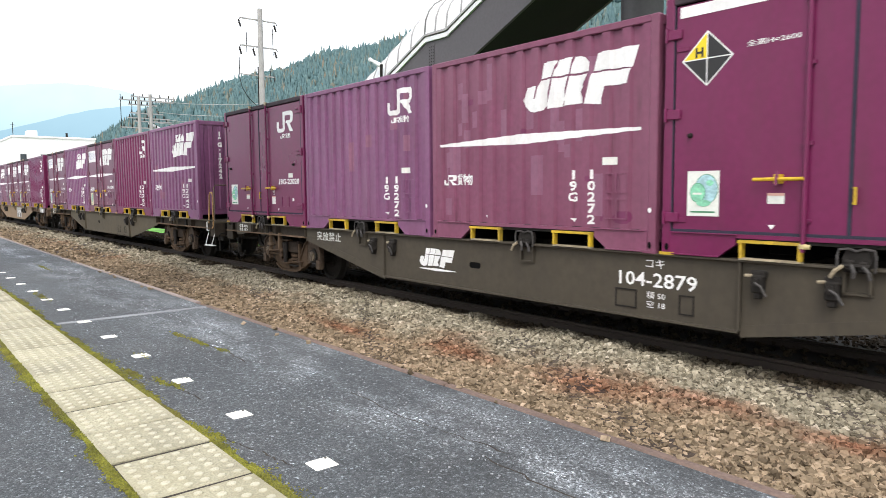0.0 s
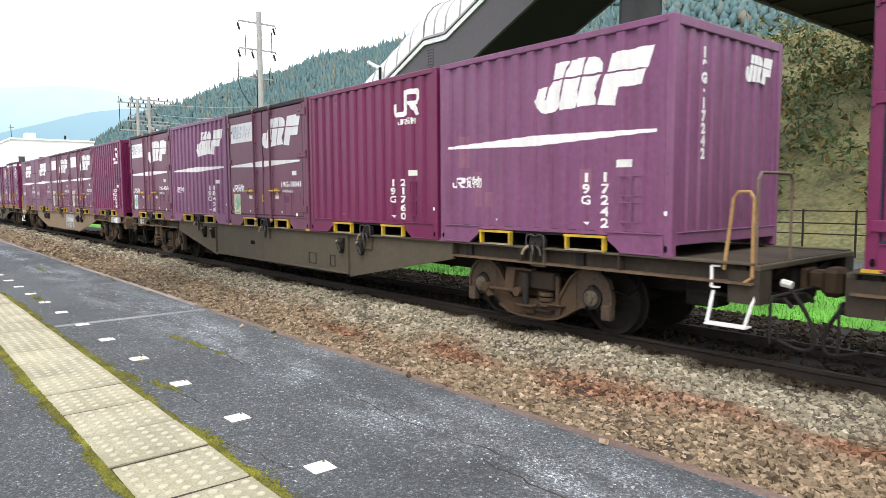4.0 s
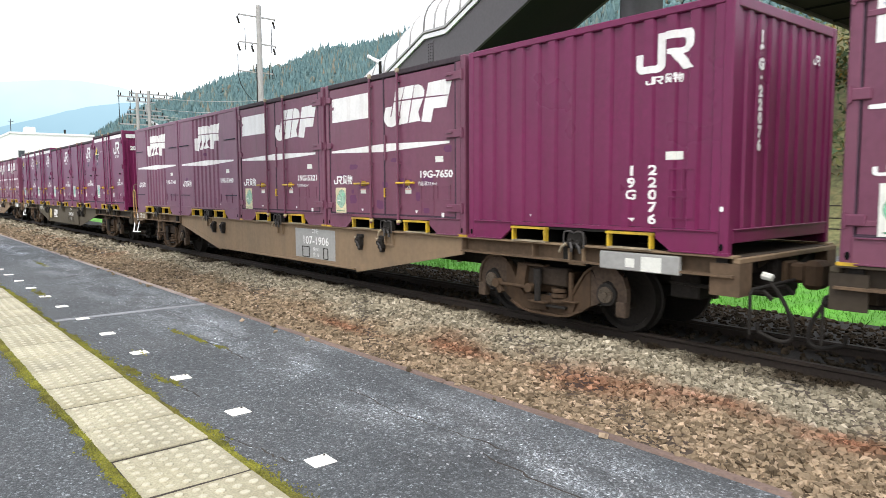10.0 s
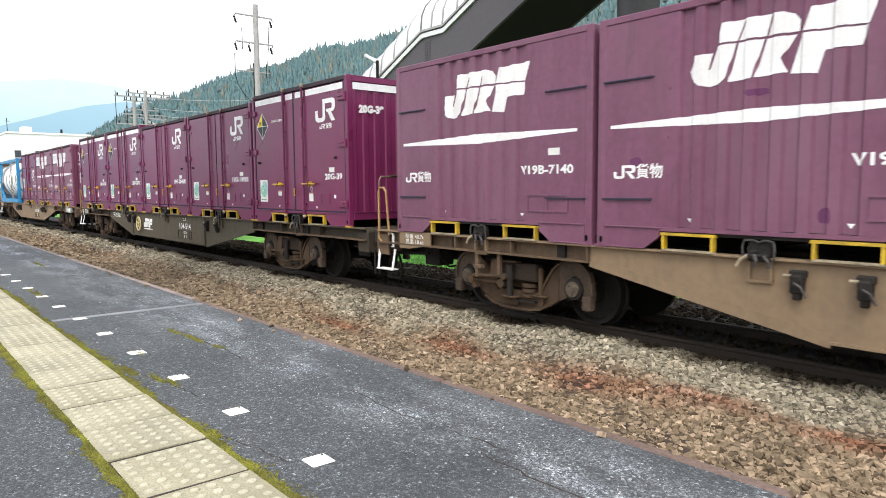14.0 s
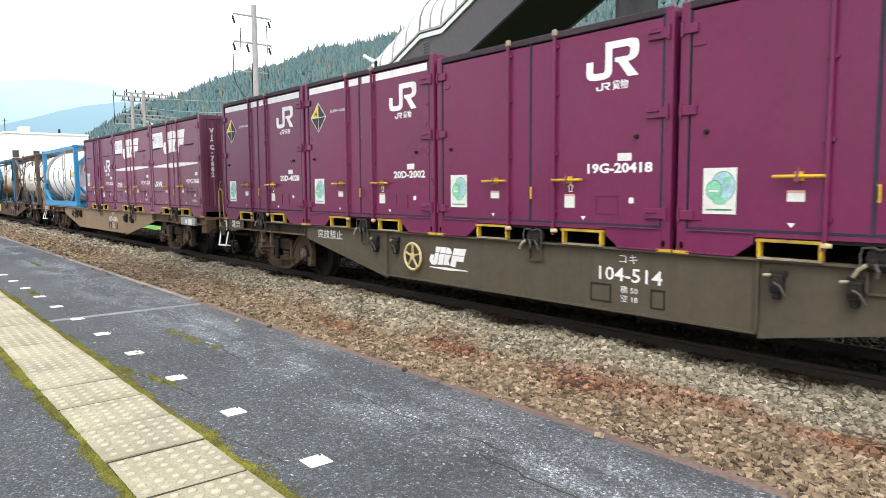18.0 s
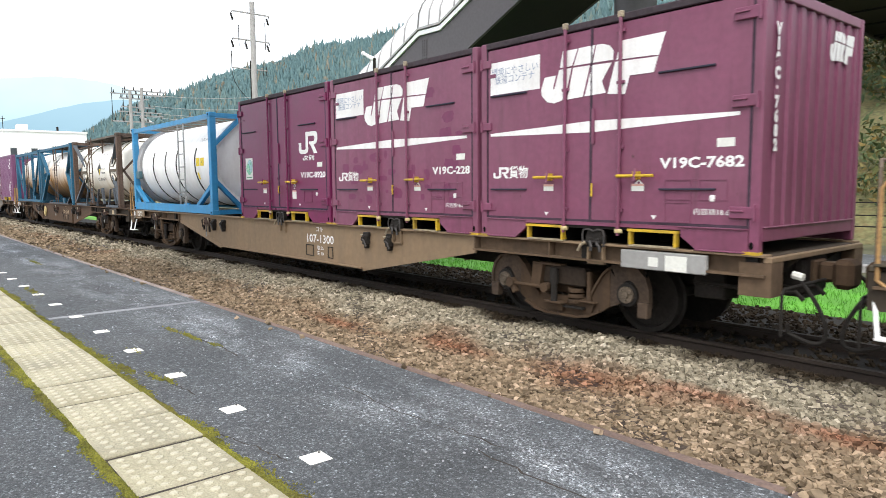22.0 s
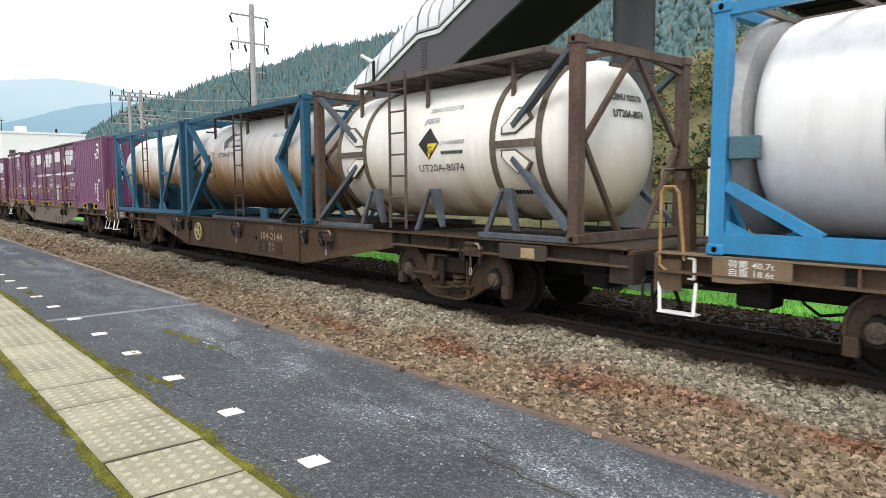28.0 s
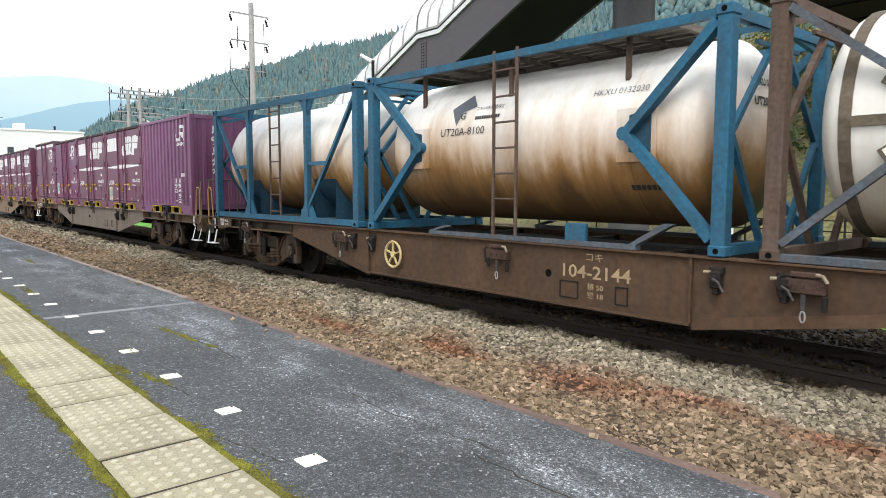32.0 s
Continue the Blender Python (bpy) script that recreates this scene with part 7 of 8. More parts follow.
def bogie(parent, x):
    bg = piece("bogie", lambda b: [bogie_side(b, -1), bogie_side(b, 1), box(b, -0.25, 0.25, -0.93, 0.93, 0.38, 0.66, 0.03)], BOGIE, parent, "dusty rust-brown cast bogie")
    bg.location = (x, 0, 0)
    for ax in (-0.95, 0.95):
        for s in (-1, 1):
            piece("axle_guard", lambda b: axle_guard(b, ax / 0.95, s), SHADEGUARD, bg, "axle guard, shade painted into its darker brown")
            ab = piece("axle_box", lambda b: [rod(b, (ax, s * 1.0, 0.485), (ax, s * 1.06, 0.485), 0.135, 20), box(b, ax - 0.115, ax + 0.115, s * 0.90, s * 1.01, 0.36, 0.64, 0.02)], STEEL, bg, smooth=True)
            piece("end_cap", lambda b: [rod(b, (ax, s * 1.06, 0.485), (ax, s * 1.085, 0.485), 0.096, 20), rod(b, (ax, s * 1.085, 0.485), (ax, s * 1.10, 0.485), 0.04, 12)] + [rod(b, (ax + 0.07 * math.cos(i * 2.0944 + 0.5), s * 1.08, 0.485 + 0.07 * math.sin(i * 2.0944 + 0.5)), (ax + 0.07 * math.cos(i * 2.0944 + 0.5), s * 1.10, 0.485 + 0.07 * math.sin(i * 2.0944 + 0.5)), 0.02, 6) for i in range(3)], WORNCAP, ab, "worn grey axle cap with bolts")
    for s in (-1, 1):
        nest = piece("spring_seat", lambda b: [box(b, 0.06, 0.36, s * 0.97, s * 1.10, 0.235, 0.26)], STEEL, bg)
        for dz in (0.30, 0.365, 0.43):
            piece("spring_coil", lambda b: rod(b, (0.20, s * 1.0, dz), (0.20, s * 1.0, dz + 0.045), 0.105, 16), BOGIE, nest)
        piece("bolster_end", lambda b: box(b, -0.30, 0.36, s * 0.93, s * 1.06, 0.50, 0.73, 0.02), BOLSTER, bg)
        piece("bolster_lug", lambda b: [prism(b, [(-0.45, 0.48), (-0.30, 0.45), (-0.25, 0.74), (-0.41, 0.74)], s * 1.04, s * 1.12), box(b, -0.43, 0.02, s * 0.98, s * 1.10, 0.735, 0.76)], BOGIE, bg)
        piece("hanger", lambda b: [box(b, 0.40, 0.455, s * 1.02, s * 1.08, 0.34, 0.70, 0.01), box(b, 0.31, 0.54, s * 1.03, s * 1.11, 0.325, 0.35, 0.008), prism(b, [(0.36, 0.325), (0.50, 0.325), (0.46, 0.20), (0.40, 0.20)], s * 1.03, s * 1.06)], BOGIE, bg)
        dm = piece("damper", lambda b: [rod(b, (-0.06, s * 1.12, 0.30), (-0.06, s * 1.12, 0.55), 0.042, 10), rod(b, (-0.06, s * 1.12, 0.52), (-0.06, s * 1.12, 0.71), 0.055, 10)], STEEL, bg, smooth=True)
        piece("damper_bracket", lambda b: [box(b, -0.20, 0.08, s * 1.03, s * 1.16, 0.275, 0.30, 0.005), box(b, -0.16, 0.04, s * 1.03, s * 1.08, 0.18, 0.28, 0.005)], BOGIE, dm)
        lk = piece("brake_link", lambda b: [rod(b, (-0.74, s * 1.12, 0.455), (-0.24, s * 1.12, 0.455), 0.024, 8)], BOGIE, bg, "dusty brown pull rod")
        piece("link_eye", lambda b: [rod(b, (-0.78, s * 1.08, 0.46), (-0.78, s * 1.17, 0.46), 0.062, 12), bar(b, (-0.77, s * 1.12, 0.45), (-0.70, s * 1.12, 0.34), 0.075, 0.06)], BOGIE, lk)
        piece("link_eye", lambda b: [rod(b, (-0.19, s * 1.08, 0.455), (-0.19, s * 1.17, 0.455), 0.062, 12)], BOGIE, lk)
        for dx in (-0.47, 0.47):
            piece("brake_shoe", lambda b: box(b, dx - 0.05, dx + 0.05, s * 0.56 - 0.05, s * 0.56 + 0.05, 0.25, 0.55, 0.02), STEEL, bg)
    wheels = []
    for ax in (-0.95, 0.95):
        def fill(b):
            for s in (-1, 1):
                ring = [(s * 0.50, 0.435), (s * 0.53, 0.435), (s * 0.545, 0.41), (s * 0.65, 0.403), (s * 0.65, 0.35), (s * 0.60, 0.33), (s * 0.60, 0.14), (s * 0.66, 0.12), (s * 0.66, 0.075)]
                n = 28
                rings = [[b.verts.new((r * math.cos(6.28319 * i / n), yy, r * math.sin(6.28319 * i / n))) for i in range(n)] for yy, r in ring]
                for p, q in zip(rings, rings[1:]):
                    for i in range(n):
                        b.faces.new((p[i], p[(i + 1) % n], q[(i + 1) % n], q[i]))
                b.faces.new(rings[0])
                b.faces.new(rings[-1])
            bmesh.ops.recalc_face_normals(b, faces=b.faces[:])
            rod(b, (0, -0.95, 0), (0, 0.95, 0), 0.075, 12)
        w = piece("wheelset", fill, STEEL, bg, "dark steel wheels on their axle", smooth=True)
        w.location = (ax, 0, 0.403)
        wheels.append(w)
    return wheels


WHEELS = []


def wagon(paint, label, number="", tag_panel=False, brake_wheel=False, emblem=False, hole=-10.55, rails=(False, True), seed=0, plate=False, nx=-7.7, old=False, weights=("40.5t", "18.7t"), stand=False, folded=(), gear=0.0, cs=0.0, kf=-6.75, ends=(0.42, -19.48)):
    """A flat container wagon with a fish-belly side sill on two bogies."""
    top = thing("container_wagon", label, "freight wagon", "wagons of the train")
    fr, bk = ends[0] + gear, ends[1] + gear
    dusty = BRAKEDUST if paint in (TANFRAME, GREYTAN) else OILSHADE
    belly = [(-3.95, 1.06), (-3.95, 0.86), (kf, 0.35), (-12.72, 0.35), (-15.35, 0.86), (-15.35, 1.06)]
    for s in (-1, 1):
        sill = piece("side_sill", lambda b: prism(b, belly, s * 1.15, s * 1.17), paint, top, "deep fish-belly side sill")
        for x0, x1 in ((bk, -15.35), (-3.95, fr)):
            piece("sill_web", lambda b: box(b, x0, x1, s * 1.085, s * 1.105, 0.86, 1.04), dusty, sill)
        piece("top_flange", lambda b: box(b, bk, fr, s * 1.06, s * 1.225, 1.038, 1.062, 0.004), paint, sill)

        def lower(b):
            run = [(-3.95, 0.86), (kf, 0.35), (-12.72, 0.35), (-15.35, 0.86)]
            for p, q in zip(run, run[1:]):
                bar(b, (p[0], s * 1.165, p[1]), (q[0], s * 1.165, q[1]), 0.024 if p[1] != q[1] else 0.115, 0.115 if p[1] != q[1] else 0.024)
        piece("bottom_flange", lower, paint, sill)
        for x0, x1 in ((bk, -15.35), (-3.95, fr)):
            piece("bottom_flange", lambda b: box(b, x0, x1, s * 1.04, s * 1.225, 0.848, 0.872), BRAKEDUST, sill, "brown dusty lower flange")
        for x in () if paint is TANFRAME else (kf, -12.72):
            piece("stiffener", lambda b: box(b, x - 0.012, x + 0.012, s * 1.17, s * 1.215, 0.36, 1.035), paint, sill)
        for x in (-1.1, -2.6, -3.93, -15.37, -16.6, -17.7):
            piece("stiffener", lambda b: box(b, x - 0.01, x + 0.01, s * 1.105, s * 1.215, 0.872, 1.038), dusty, sill)
    piece("centre_sill", lambda b: box(b, bk, fr, -0.22, 0.22, 0.55, 1.04), STEEL, top)
    for i in range(11):
        x = fr - 0.15 - i * 1.96
        piece("cross_beam", lambda b: box(b, x - 0.06, x + 0.06, -1.15, 1.15, 0.84, 1.03), STEEL, top)
    for x0, x1 in ((bk, -15.2), (-3.9, fr)):
        piece("deck_plate", lambda b: box(b, x0, x1, -1.1, 1.1, 1.03, 1.045), DECKDARK, top)
    for x, sx in ((fr, 1), (bk, -1)):
        eb = piece("end_beam", lambda b: box(b, x - sx * 0.03, x + sx * 0.05, -1.18, 1.18, 0.985, 1.04, 0.008), paint, top)
        piece("end_web", lambda b: box(b, x - sx * 0.30, x - sx * 0.26, -0.92, 0.92, 0.70, 0.98), OILSHADE, eb, "dark web set back under the end beam")
        for s in (-1, 1):
            piece("end_corner", lambda b: [box(b, x - sx * 0.26, x + sx * 0.05, s * 1.18, s * 1.155, 0.66, 0.985), box(b, x + sx * 0.03, x + sx * 0.05, s * 1.155, s * 0.93, 0.66, 0.985), box(b, x - sx * 0.26, x + sx * 0.03, s * 0.95, s * 0.93, 0.70, 0.985)], dusty, eb, "dusty brown corner plates")
            piece("end_gusset", lambda b: prism(b, [(x - sx * 0.26, 0.98), (x + sx * 0.03, 0.98), (x - sx * 0.26, 0.74)], s * 0.50, s * 0.48), OILSHADE, eb)
        cp = piece("coupler", lambda b: [box(b, x + sx * 0.05, x + sx * 0.24, -0.11, 0.11, 0.72, 0.92, 0.03), box(b, x + sx * 0.20, x + sx * 0.40, -0.17, 0.14, 0.66, 0.96, 0.05), box(b, x - sx * 0.26, x + sx * 0.05, -0.15, 0.15, 0.70, 0.94, 0.02)], BOGIE, top, "rusty knuckle coupler")
        hs = piece("air_hose", lambda b: pipe(b, [(x + sx * (0.04 + 0.34 * math.sin(math.pi * min(1.0, u * 1.12)) ** 0.8), -0.70 - 0.06 * u, 0.84 - 0.64 * math.sin(math.pi * 0.72 * u) ** 1.1) for u in [i / 18 for i in range(19)]], 0.021, 8), STEEL, top, "black looped brake hose")
        piece("hose_cock", lambda b: rod(b, (x + sx * 0.05, -0.70, 0.84), (x + sx * 0.15, -0.70, 0.82), 0.04, 8), PAPER, hs, "pale hose cock")
        piece("uncoupling_lever", lambda b: pipe(b, [(x + sx * 0.12, -1.10, 0.30), (x + sx * 0.12, -1.10, 0.70), (x + sx * 0.12, -1.06, 0.74), (x + sx * 0.16, -0.2, 0.76)], 0.016, 6), STEEL, top)
        for y in (-0.85, -0.35, 0.35, 0.85):
            piece("end_pipe", lambda b: pipe(b, [(x - sx * 0.9, y, 0.70), (x - sx * 0.1, y, 0.66), (x + sx * 0.14, y, 0.70), (x + sx * 0.2, y + 0.04, 0.62)], 0.024, 6), STEEL, top)
        piece("jumper_cable", lambda b: pipe(b, [(x - sx * 1.9, -1.02, 0.86), (x - sx * 1.75, -1.0, 0.60), (x - sx * 1.55, -1.0, 0.56), (x - sx * 1.40, -1.0, 0.66), (x - sx * 1.33, -1.02, 0.86)], 0.016, 6), BLACK, top, "hanging black cable loop")
        piece("valve_box", lambda b: box(b, min(x - sx * 0.62, x - sx * 0.98), max(x - sx * 0.62, x - sx * 0.98), -0.72, -0.40, 0.50, 0.80, 0.02), STEEL, top)
        piece("draft_gear", lambda b: box(b, min(x, x - sx * 1.0), max(x, x - sx * 1.0), -0.30, 0.30, 0.58, 0.98, 0.03), STEEL, top)
    gx = -17.05 + gear
    lg = piece("lever_gear", lambda b: [box(b, gx - 0.25, gx - 0.19, -1.20, -1.13, 0.50, 0.90, 0.01), box(b, gx - 0.27, gx - 0.12, -1.21, -1.12, 0.62, 0.68, 0.01)], BRAKEDUST, top, "dusty brown lever gear hanging beside the bogie")
    piece("gear_hanger", lambda b: box(b, gx + 0.18, gx + 0.23, -1.20, -1.13, 0.56, 0.90, 0.01), BRAKEDUST, lg)
    piece("gear_rod", lambda b: [rod(b, (gx - 0.30, -1.17, 0.52), (gx + 0.30, -1.17, 0.55), 0.024, 8), rod(b, (gx + 0.30, -1.20, 0.55), (gx + 0.30, -1.12, 0.55), 0.045, 10)], BOGIE, lg)
    piece("brake_cylinder", lambda b: rod(b, (-9.6, 0.55, 0.66), (-8.9, 0.55, 0.66), 0.2, 14), STEEL, top)
    piece("air_tank", lambda b: rod(b, (-11.9, 0.5, 0.64), (-10.4, 0.5, 0.64), 0.22, 14), STEEL, top)
    piece("brake_pipe", lambda b: rod(b, (bk, 0.75, 0.80), (fr, 0.75, 0.80), 0.022, 8), STEEL, top)
    # clamps between container positions and twist-lock gear
    for c in range(5):
        cx = cs - 0.04 - c * 3.816 - CL / 2
        low = 0.25 if c in folded else 0.0
        zc = 1.08 - low
        if low:
            ck = piece("folded_clamp", lambda b: [box(b, cx - 0.17, cx + 0.17, -1.26, -1.17, 0.80, 0.94, 0.012), box(b, cx - 0.13, cx + 0.13, -1.275, -1.22, 0.95, 1.0, 0.01)] + [rod(b, (cx + q, -1.275, 0.87), (cx + q, -1.255, 0.87), 0.018, 8) for q in (-0.12, -0.02, 0.08)], CLAMPRUST, top, "rust-brown folded container clamp")
            piece("clamp_hook", lambda b: pipe(b, [(cx - 0.20, -1.25, 0.96), (cx - 0.22, -1.28, 0.93), (cx - 0.19, -1.28, 0.76)], 0.016, 6), STEEL, ck)
            piece("clamp_hook", lambda b: [box(b, cx - 0.19, cx - 0.145, -1.275, -1.235, 0.70, 0.82, 0.008), box(b, cx + 0.15, cx + 0.195, -1.275, -1.235, 0.66, 0.80, 0.008)], STEEL, ck)
            piece("clamp_grip", lambda b: pipe(b, [(cx + 0.10, -1.27, 0.985), (cx + 0.16, -1.285, 0.98), (cx + 0.20, -1.285, 0.92)], 0.016, 6), LEVER, ck, "worn pale grip")
            piece("chain_strap", lambda b: box(b, cx - 0.02, cx + 0.02, -1.275, -1.262, 0.66, 0.80), CLAMPGREY, ck)
            piece("chain_link", lambda b: pipe(b, [(cx + 0.022 * math.cos(a_), -1.27, 0.60 + 0.05 * math.sin(a_)) for a_ in [i * 0.5236 for i in range(13)]], 0.008, 6), LADDERGREY, ck)
            continue
        ck = piece("container_clamp", lambda b: [prism(b, [(cx - 0.10, zc - 0.06), (cx + 0.10, zc - 0.06), (cx + 0.115, zc + 0.06), (cx + 0.09, zc + 0.13), (cx - 0.09, zc + 0.13), (cx - 0.115, zc + 0.06)], -1.235, -1.15), box(b, cx - 0.085, cx - 0.02, -1.275, -1.225, zc - 0.04, zc + 0.05, 0.012), box(b, cx + 0.03, cx + 0.085, -1.27, -1.225, zc - 0.05, zc + 0.04, 0.012), rod(b, (cx - 0.11, -1.265, zc), (cx + 0.11, -1.265, zc), 0.018, 8)], STEEL, top, "dark container clamp")
        piece("clamp_loop", lambda b: pipe(b, [(cx - 0.145, -1.25, zc - 0.05), (cx - 0.15, -1.255, zc + 0.08), (cx - 0.135, -1.255, zc + 0.135), (cx - 0.06, -1.25, zc + 0.145), (cx, -1.25, zc + 0.125), (cx + 0.06, -1.25, zc + 0.145), (cx + 0.135, -1.255, zc + 0.135), (cx + 0.15, -1.255, zc + 0.08), (cx + 0.145, -1.25, zc - 0.05)], 0.011, 6), CLAMPGREY, ck, "grey bent wire loop")
        piece("clamp_bracket", lambda b: [box(b, cx - 0.115, cx - 0.09, -1.215, -1.165, zc - 0.24, zc - 0.04), box(b, cx + 0.09, cx + 0.115, -1.215, -1.165, zc - 0.24, zc - 0.04), box(b, cx - 0.115, cx + 0.115, -1.20, -1.165, zc - 0.26, zc - 0.235)], paint, ck)
        for pts, mt in (([(cx - 0.09, -1.275, zc), (cx - 0.15, -1.29, zc - 0.045), (cx - 0.19, -1.285, zc - 0.11)], LEVER), ([(cx + 0.06, -1.27, zc), (cx + 0.11, -1.29, zc - 0.05), (cx + 0.12, -1.285, zc - 0.11)], CLAMPGREY), ([(cx - 0.03, -1.275, zc + 0.01), (cx, -1.29, zc - 0.05), (cx - 0.01, -1.285, zc - 0.10)], CLAMPGREY)):
            piece("clamp_lever", lambda b: pipe(b, pts, 0.017, 6), mt, ck)
    for x in (cs - 5.9, cs - 6.55, cs - 12.45, cs - 13.0):
        lk = piece("lock_stand", lambda b: [box(b, x - 0.065, x + 0.045, -1.27, -1.17, 0.76, 0.93, 0.014), box(b, x - 0.085, x + 0.06, -1.24, -1.17, 0.90, 0.97, 0.012), box(b, x - 0.045, x + 0.02, -1.25, -1.17, 0.70, 0.77, 0.01), rod(b, (x - 0.01, -1.30, 0.86), (x - 0.01, -1.25, 0.86), 0.04, 10)], STEEL, top, "black lock stand on the sill")
        piece("lock_handle", lambda b: pipe(b, [(x - 0.01, -1.295, 0.86), (x + 0.05, -1.305, 0.83), (x + 0.10, -1.30, 0.74)], 0.013, 6), CLAMPGREY, lk)
        piece("lock_pin", lambda b: rod(b, (x - 0.13, -1.24, 0.915), (x - 0.06, -1.24, 0.92), 0.016, 8), LEVER, lk)
    for i, (front, x, sx) in enumerate(((True, fr, 1), (False, bk, -1))):
        if rails[i]:
            piece("handrail", lambda b: pipe(b, [(x + sx * 0.0, -1.16, 1.02), (x + sx * 0.0, -1.16, 1.86), (x + sx * 0.01, -1.12, 1.92), (x + sx * 0.01, -0.5, 1.92), (x + sx * 0.01, -0.45, 1.86), (x + sx * 0.01, -0.45, 1.02)], 0.016, 8), RAILBROWN, top, "brown shunter's handrail")
            piece("grab_rail", lambda b: pipe(b, [(x - sx * 0.30, -1.19, 0.98), (x - sx * 0.22, -1.19, 1.68), (x - sx * 0.17, -1.19, 1.74), (x - sx * 0.06, -1.19, 1.74), (x - sx * 0.02, -1.19, 1.68), (x - sx * 0.02, -1.19, 0.92), (x - sx * 0.10, -1.19, 0.86)], 0.018, 8), GRABTAN, top, "tan-orange grab rail")
            st = piece("step", lambda b: [bar(b, (x - sx * 0.42, -1.16, 0.76), (x - sx * 0.44, -1.24, 0.44), 0.034, 0.016), bar(b, (x + sx * 0.0, -1.16, 0.76), (x - sx * 0.06, -1.24, 0.44), 0.034, 0.016), box(b, min(x - sx * 0.46, x - sx * 0.04), max(x - sx * 0.46, x - sx * 0.04), -1.27, -1.13, 0.425, 0.445, 0.004)], WHITE, top, "white step iron")
            piece("grab_bracket", lambda b: [bar(b, (x - sx * 0.42, -1.20, 0.80), (x - sx * 0.42, -1.20, 1.01), 0.025), bar(b, (x - sx * 0.42, -1.20, 0.80), (x - sx * 0.34, -1.18, 0.80), 0.02), bar(b, (x - sx * 0.42, -1.20, 1.01), (x - sx * 0.34, -1.18, 1.01), 0.02)], WHITE, st)
    if stand:
        hb = piece("brake_stand", lambda b: [prism(b, [(bk - 0.02, 1.0), (bk + 0.14, 1.0), (bk + 0.11, 1.82), (bk + 0.03, 1.82)], -0.80, -0.66), box(b, bk + 0.0, bk + 0.14, -0.82, -0.64, 1.0, 1.06)], RUSTYFRAME, top, "rusty hand brake stand")
        piece("brake_handwheel", lambda b: [rod(b, (bk + 0.07, -0.73, 1.93), (bk + 0.07, -0.73, 1.955), 0.21, 20), rod(b, (bk + 0.07, -0.73, 1.80), (bk + 0.07, -0.73, 1.95), 0.03, 8)], RUSTYFRAME, hb)
    if number:
        lettering(number, 0.215, nx, 0.69, CREAM if old else WHITE, top, -1.17, name="number_lettering", wide=1.22, bold=0.012)
        lettering("コキ", 0.115, nx, 0.90, CREAM if old else WHITE, top, -1.17, wide=1.15, bold=0.0)
        for zz, words in ((0.565, "積 50"), (0.465, "空 18")):
            lettering(words, 0.085, nx + 0.02, zz, CREAM if old else WHITE, top, -1.17, wide=1.2, bold=0.0, name="data_mark")
    for x, w in ((nx - 0.36, 0.14), (nx + 0.38, 0.085)):
        piece("card_frame", lambda b: [box(b, x - w, x + w, -1.18, -1.17, 0.43, 0.445), box(b, x - w, x + w, -1.18, -1.17, 0.625, 0.64), box(b, x - w, x - w + 0.014, -1.18, -1.17, 0.43, 0.64), box(b, x + w - 0.014, x + w, -1.18, -1.17, 0.43, 0.64)], STEEL, top)
    if tag_panel:
        decal("clean_panel", [quad(nx - 0.78, nx + 0.72, 0.42, 0.98)], PALEGREY, top, -1.17, label="cleaned pale panel round the number", lift=0.002)
    if plate:
        piece("equipment_box", lambda b: box(b, -1.55, -0.75 if old else -0.55, -1.235, -1.17, 0.82, 1.02, 0.01), FRAME if old else PALEGREY, top)
        decal("equipment_label", [quad(-1.15, -0.92, 0.85, 0.98)] if old else [quad(-1.0, -0.75, 0.83, 0.99), quad(-1.2, -1.08, 0.86, 0.96)], CREAM if old else PAPER, top, -1.235)
    if hole and old:
        decal("sill_hole", [[(hole + 0.05 * math.cos(k * 0.5236), 0.70 + 0.05 * math.sin(k * 0.5236)) for k in range(12)]], BLACK, top, -1.17, label="dark round hole in the sill")
    elif hole:
        decal("sill_hole", [[(hole + sx * 0.075 + 0.042 * math.cos(a), 0.70 + 0.042 * math.sin(a)) for sx, a0 in ((1, -1.5708), (-1, 1.5708)) for a in [a0 + k * 0.5236 for k in range(7)]]], BLACK, top, -1.17, label="dark oblong hole in the sill")
    if emblem:
        ex = 0.13 if brake_wheel else 0.0
        emblem_on(fit(EMBLEM, -11.80 + ex, -10.98 + ex, 0.60, 0.88), top, -1.17, label="white slanted company emblem")
        decal("stripe", [[(-11.8 + ex, 0.56), (-11.4 + ex, 0.545), (-10.95 + ex, 0.565), (-10.95 + ex, 0.575), (-11.4 + ex, 0.585), (-11.8 + ex, 0.57)]], WHITE, top, -1.17)
        lettering("突放禁止", 0.175, -14.52, 0.85, PAPER, top, -1.17, name="caution_lettering", wide=1.25, bold=0.0)
    if brake_wheel:
        wx, wz = -12.0, 0.70
        bw = piece("brake_wheel", lambda b: [rod(b, (wx, -1.22, wz), (wx, -1.25, wz), 0.05, 12)] + [bar(b, (wx, -1.235, wz), (wx + 0.19 * math.cos(a), -1.235, wz + 0.19 * math.sin(a)), 0.03, 0.02) for a in (0.3, 1.557, 2.813, 4.07, 5.327)], PALEGOLD, top, "cream hand brake wheel")
        n = 24
        piece("brake_wheel_rim", lambda b: pipe(b, [(wx + 0.2 * math.cos(6.28319 * i / n), -1.235, wz + 0.2 * math.sin(6.28319 * i / n)) for i in range(n + 1)], 0.02, 6), PALEGOLD, bw)
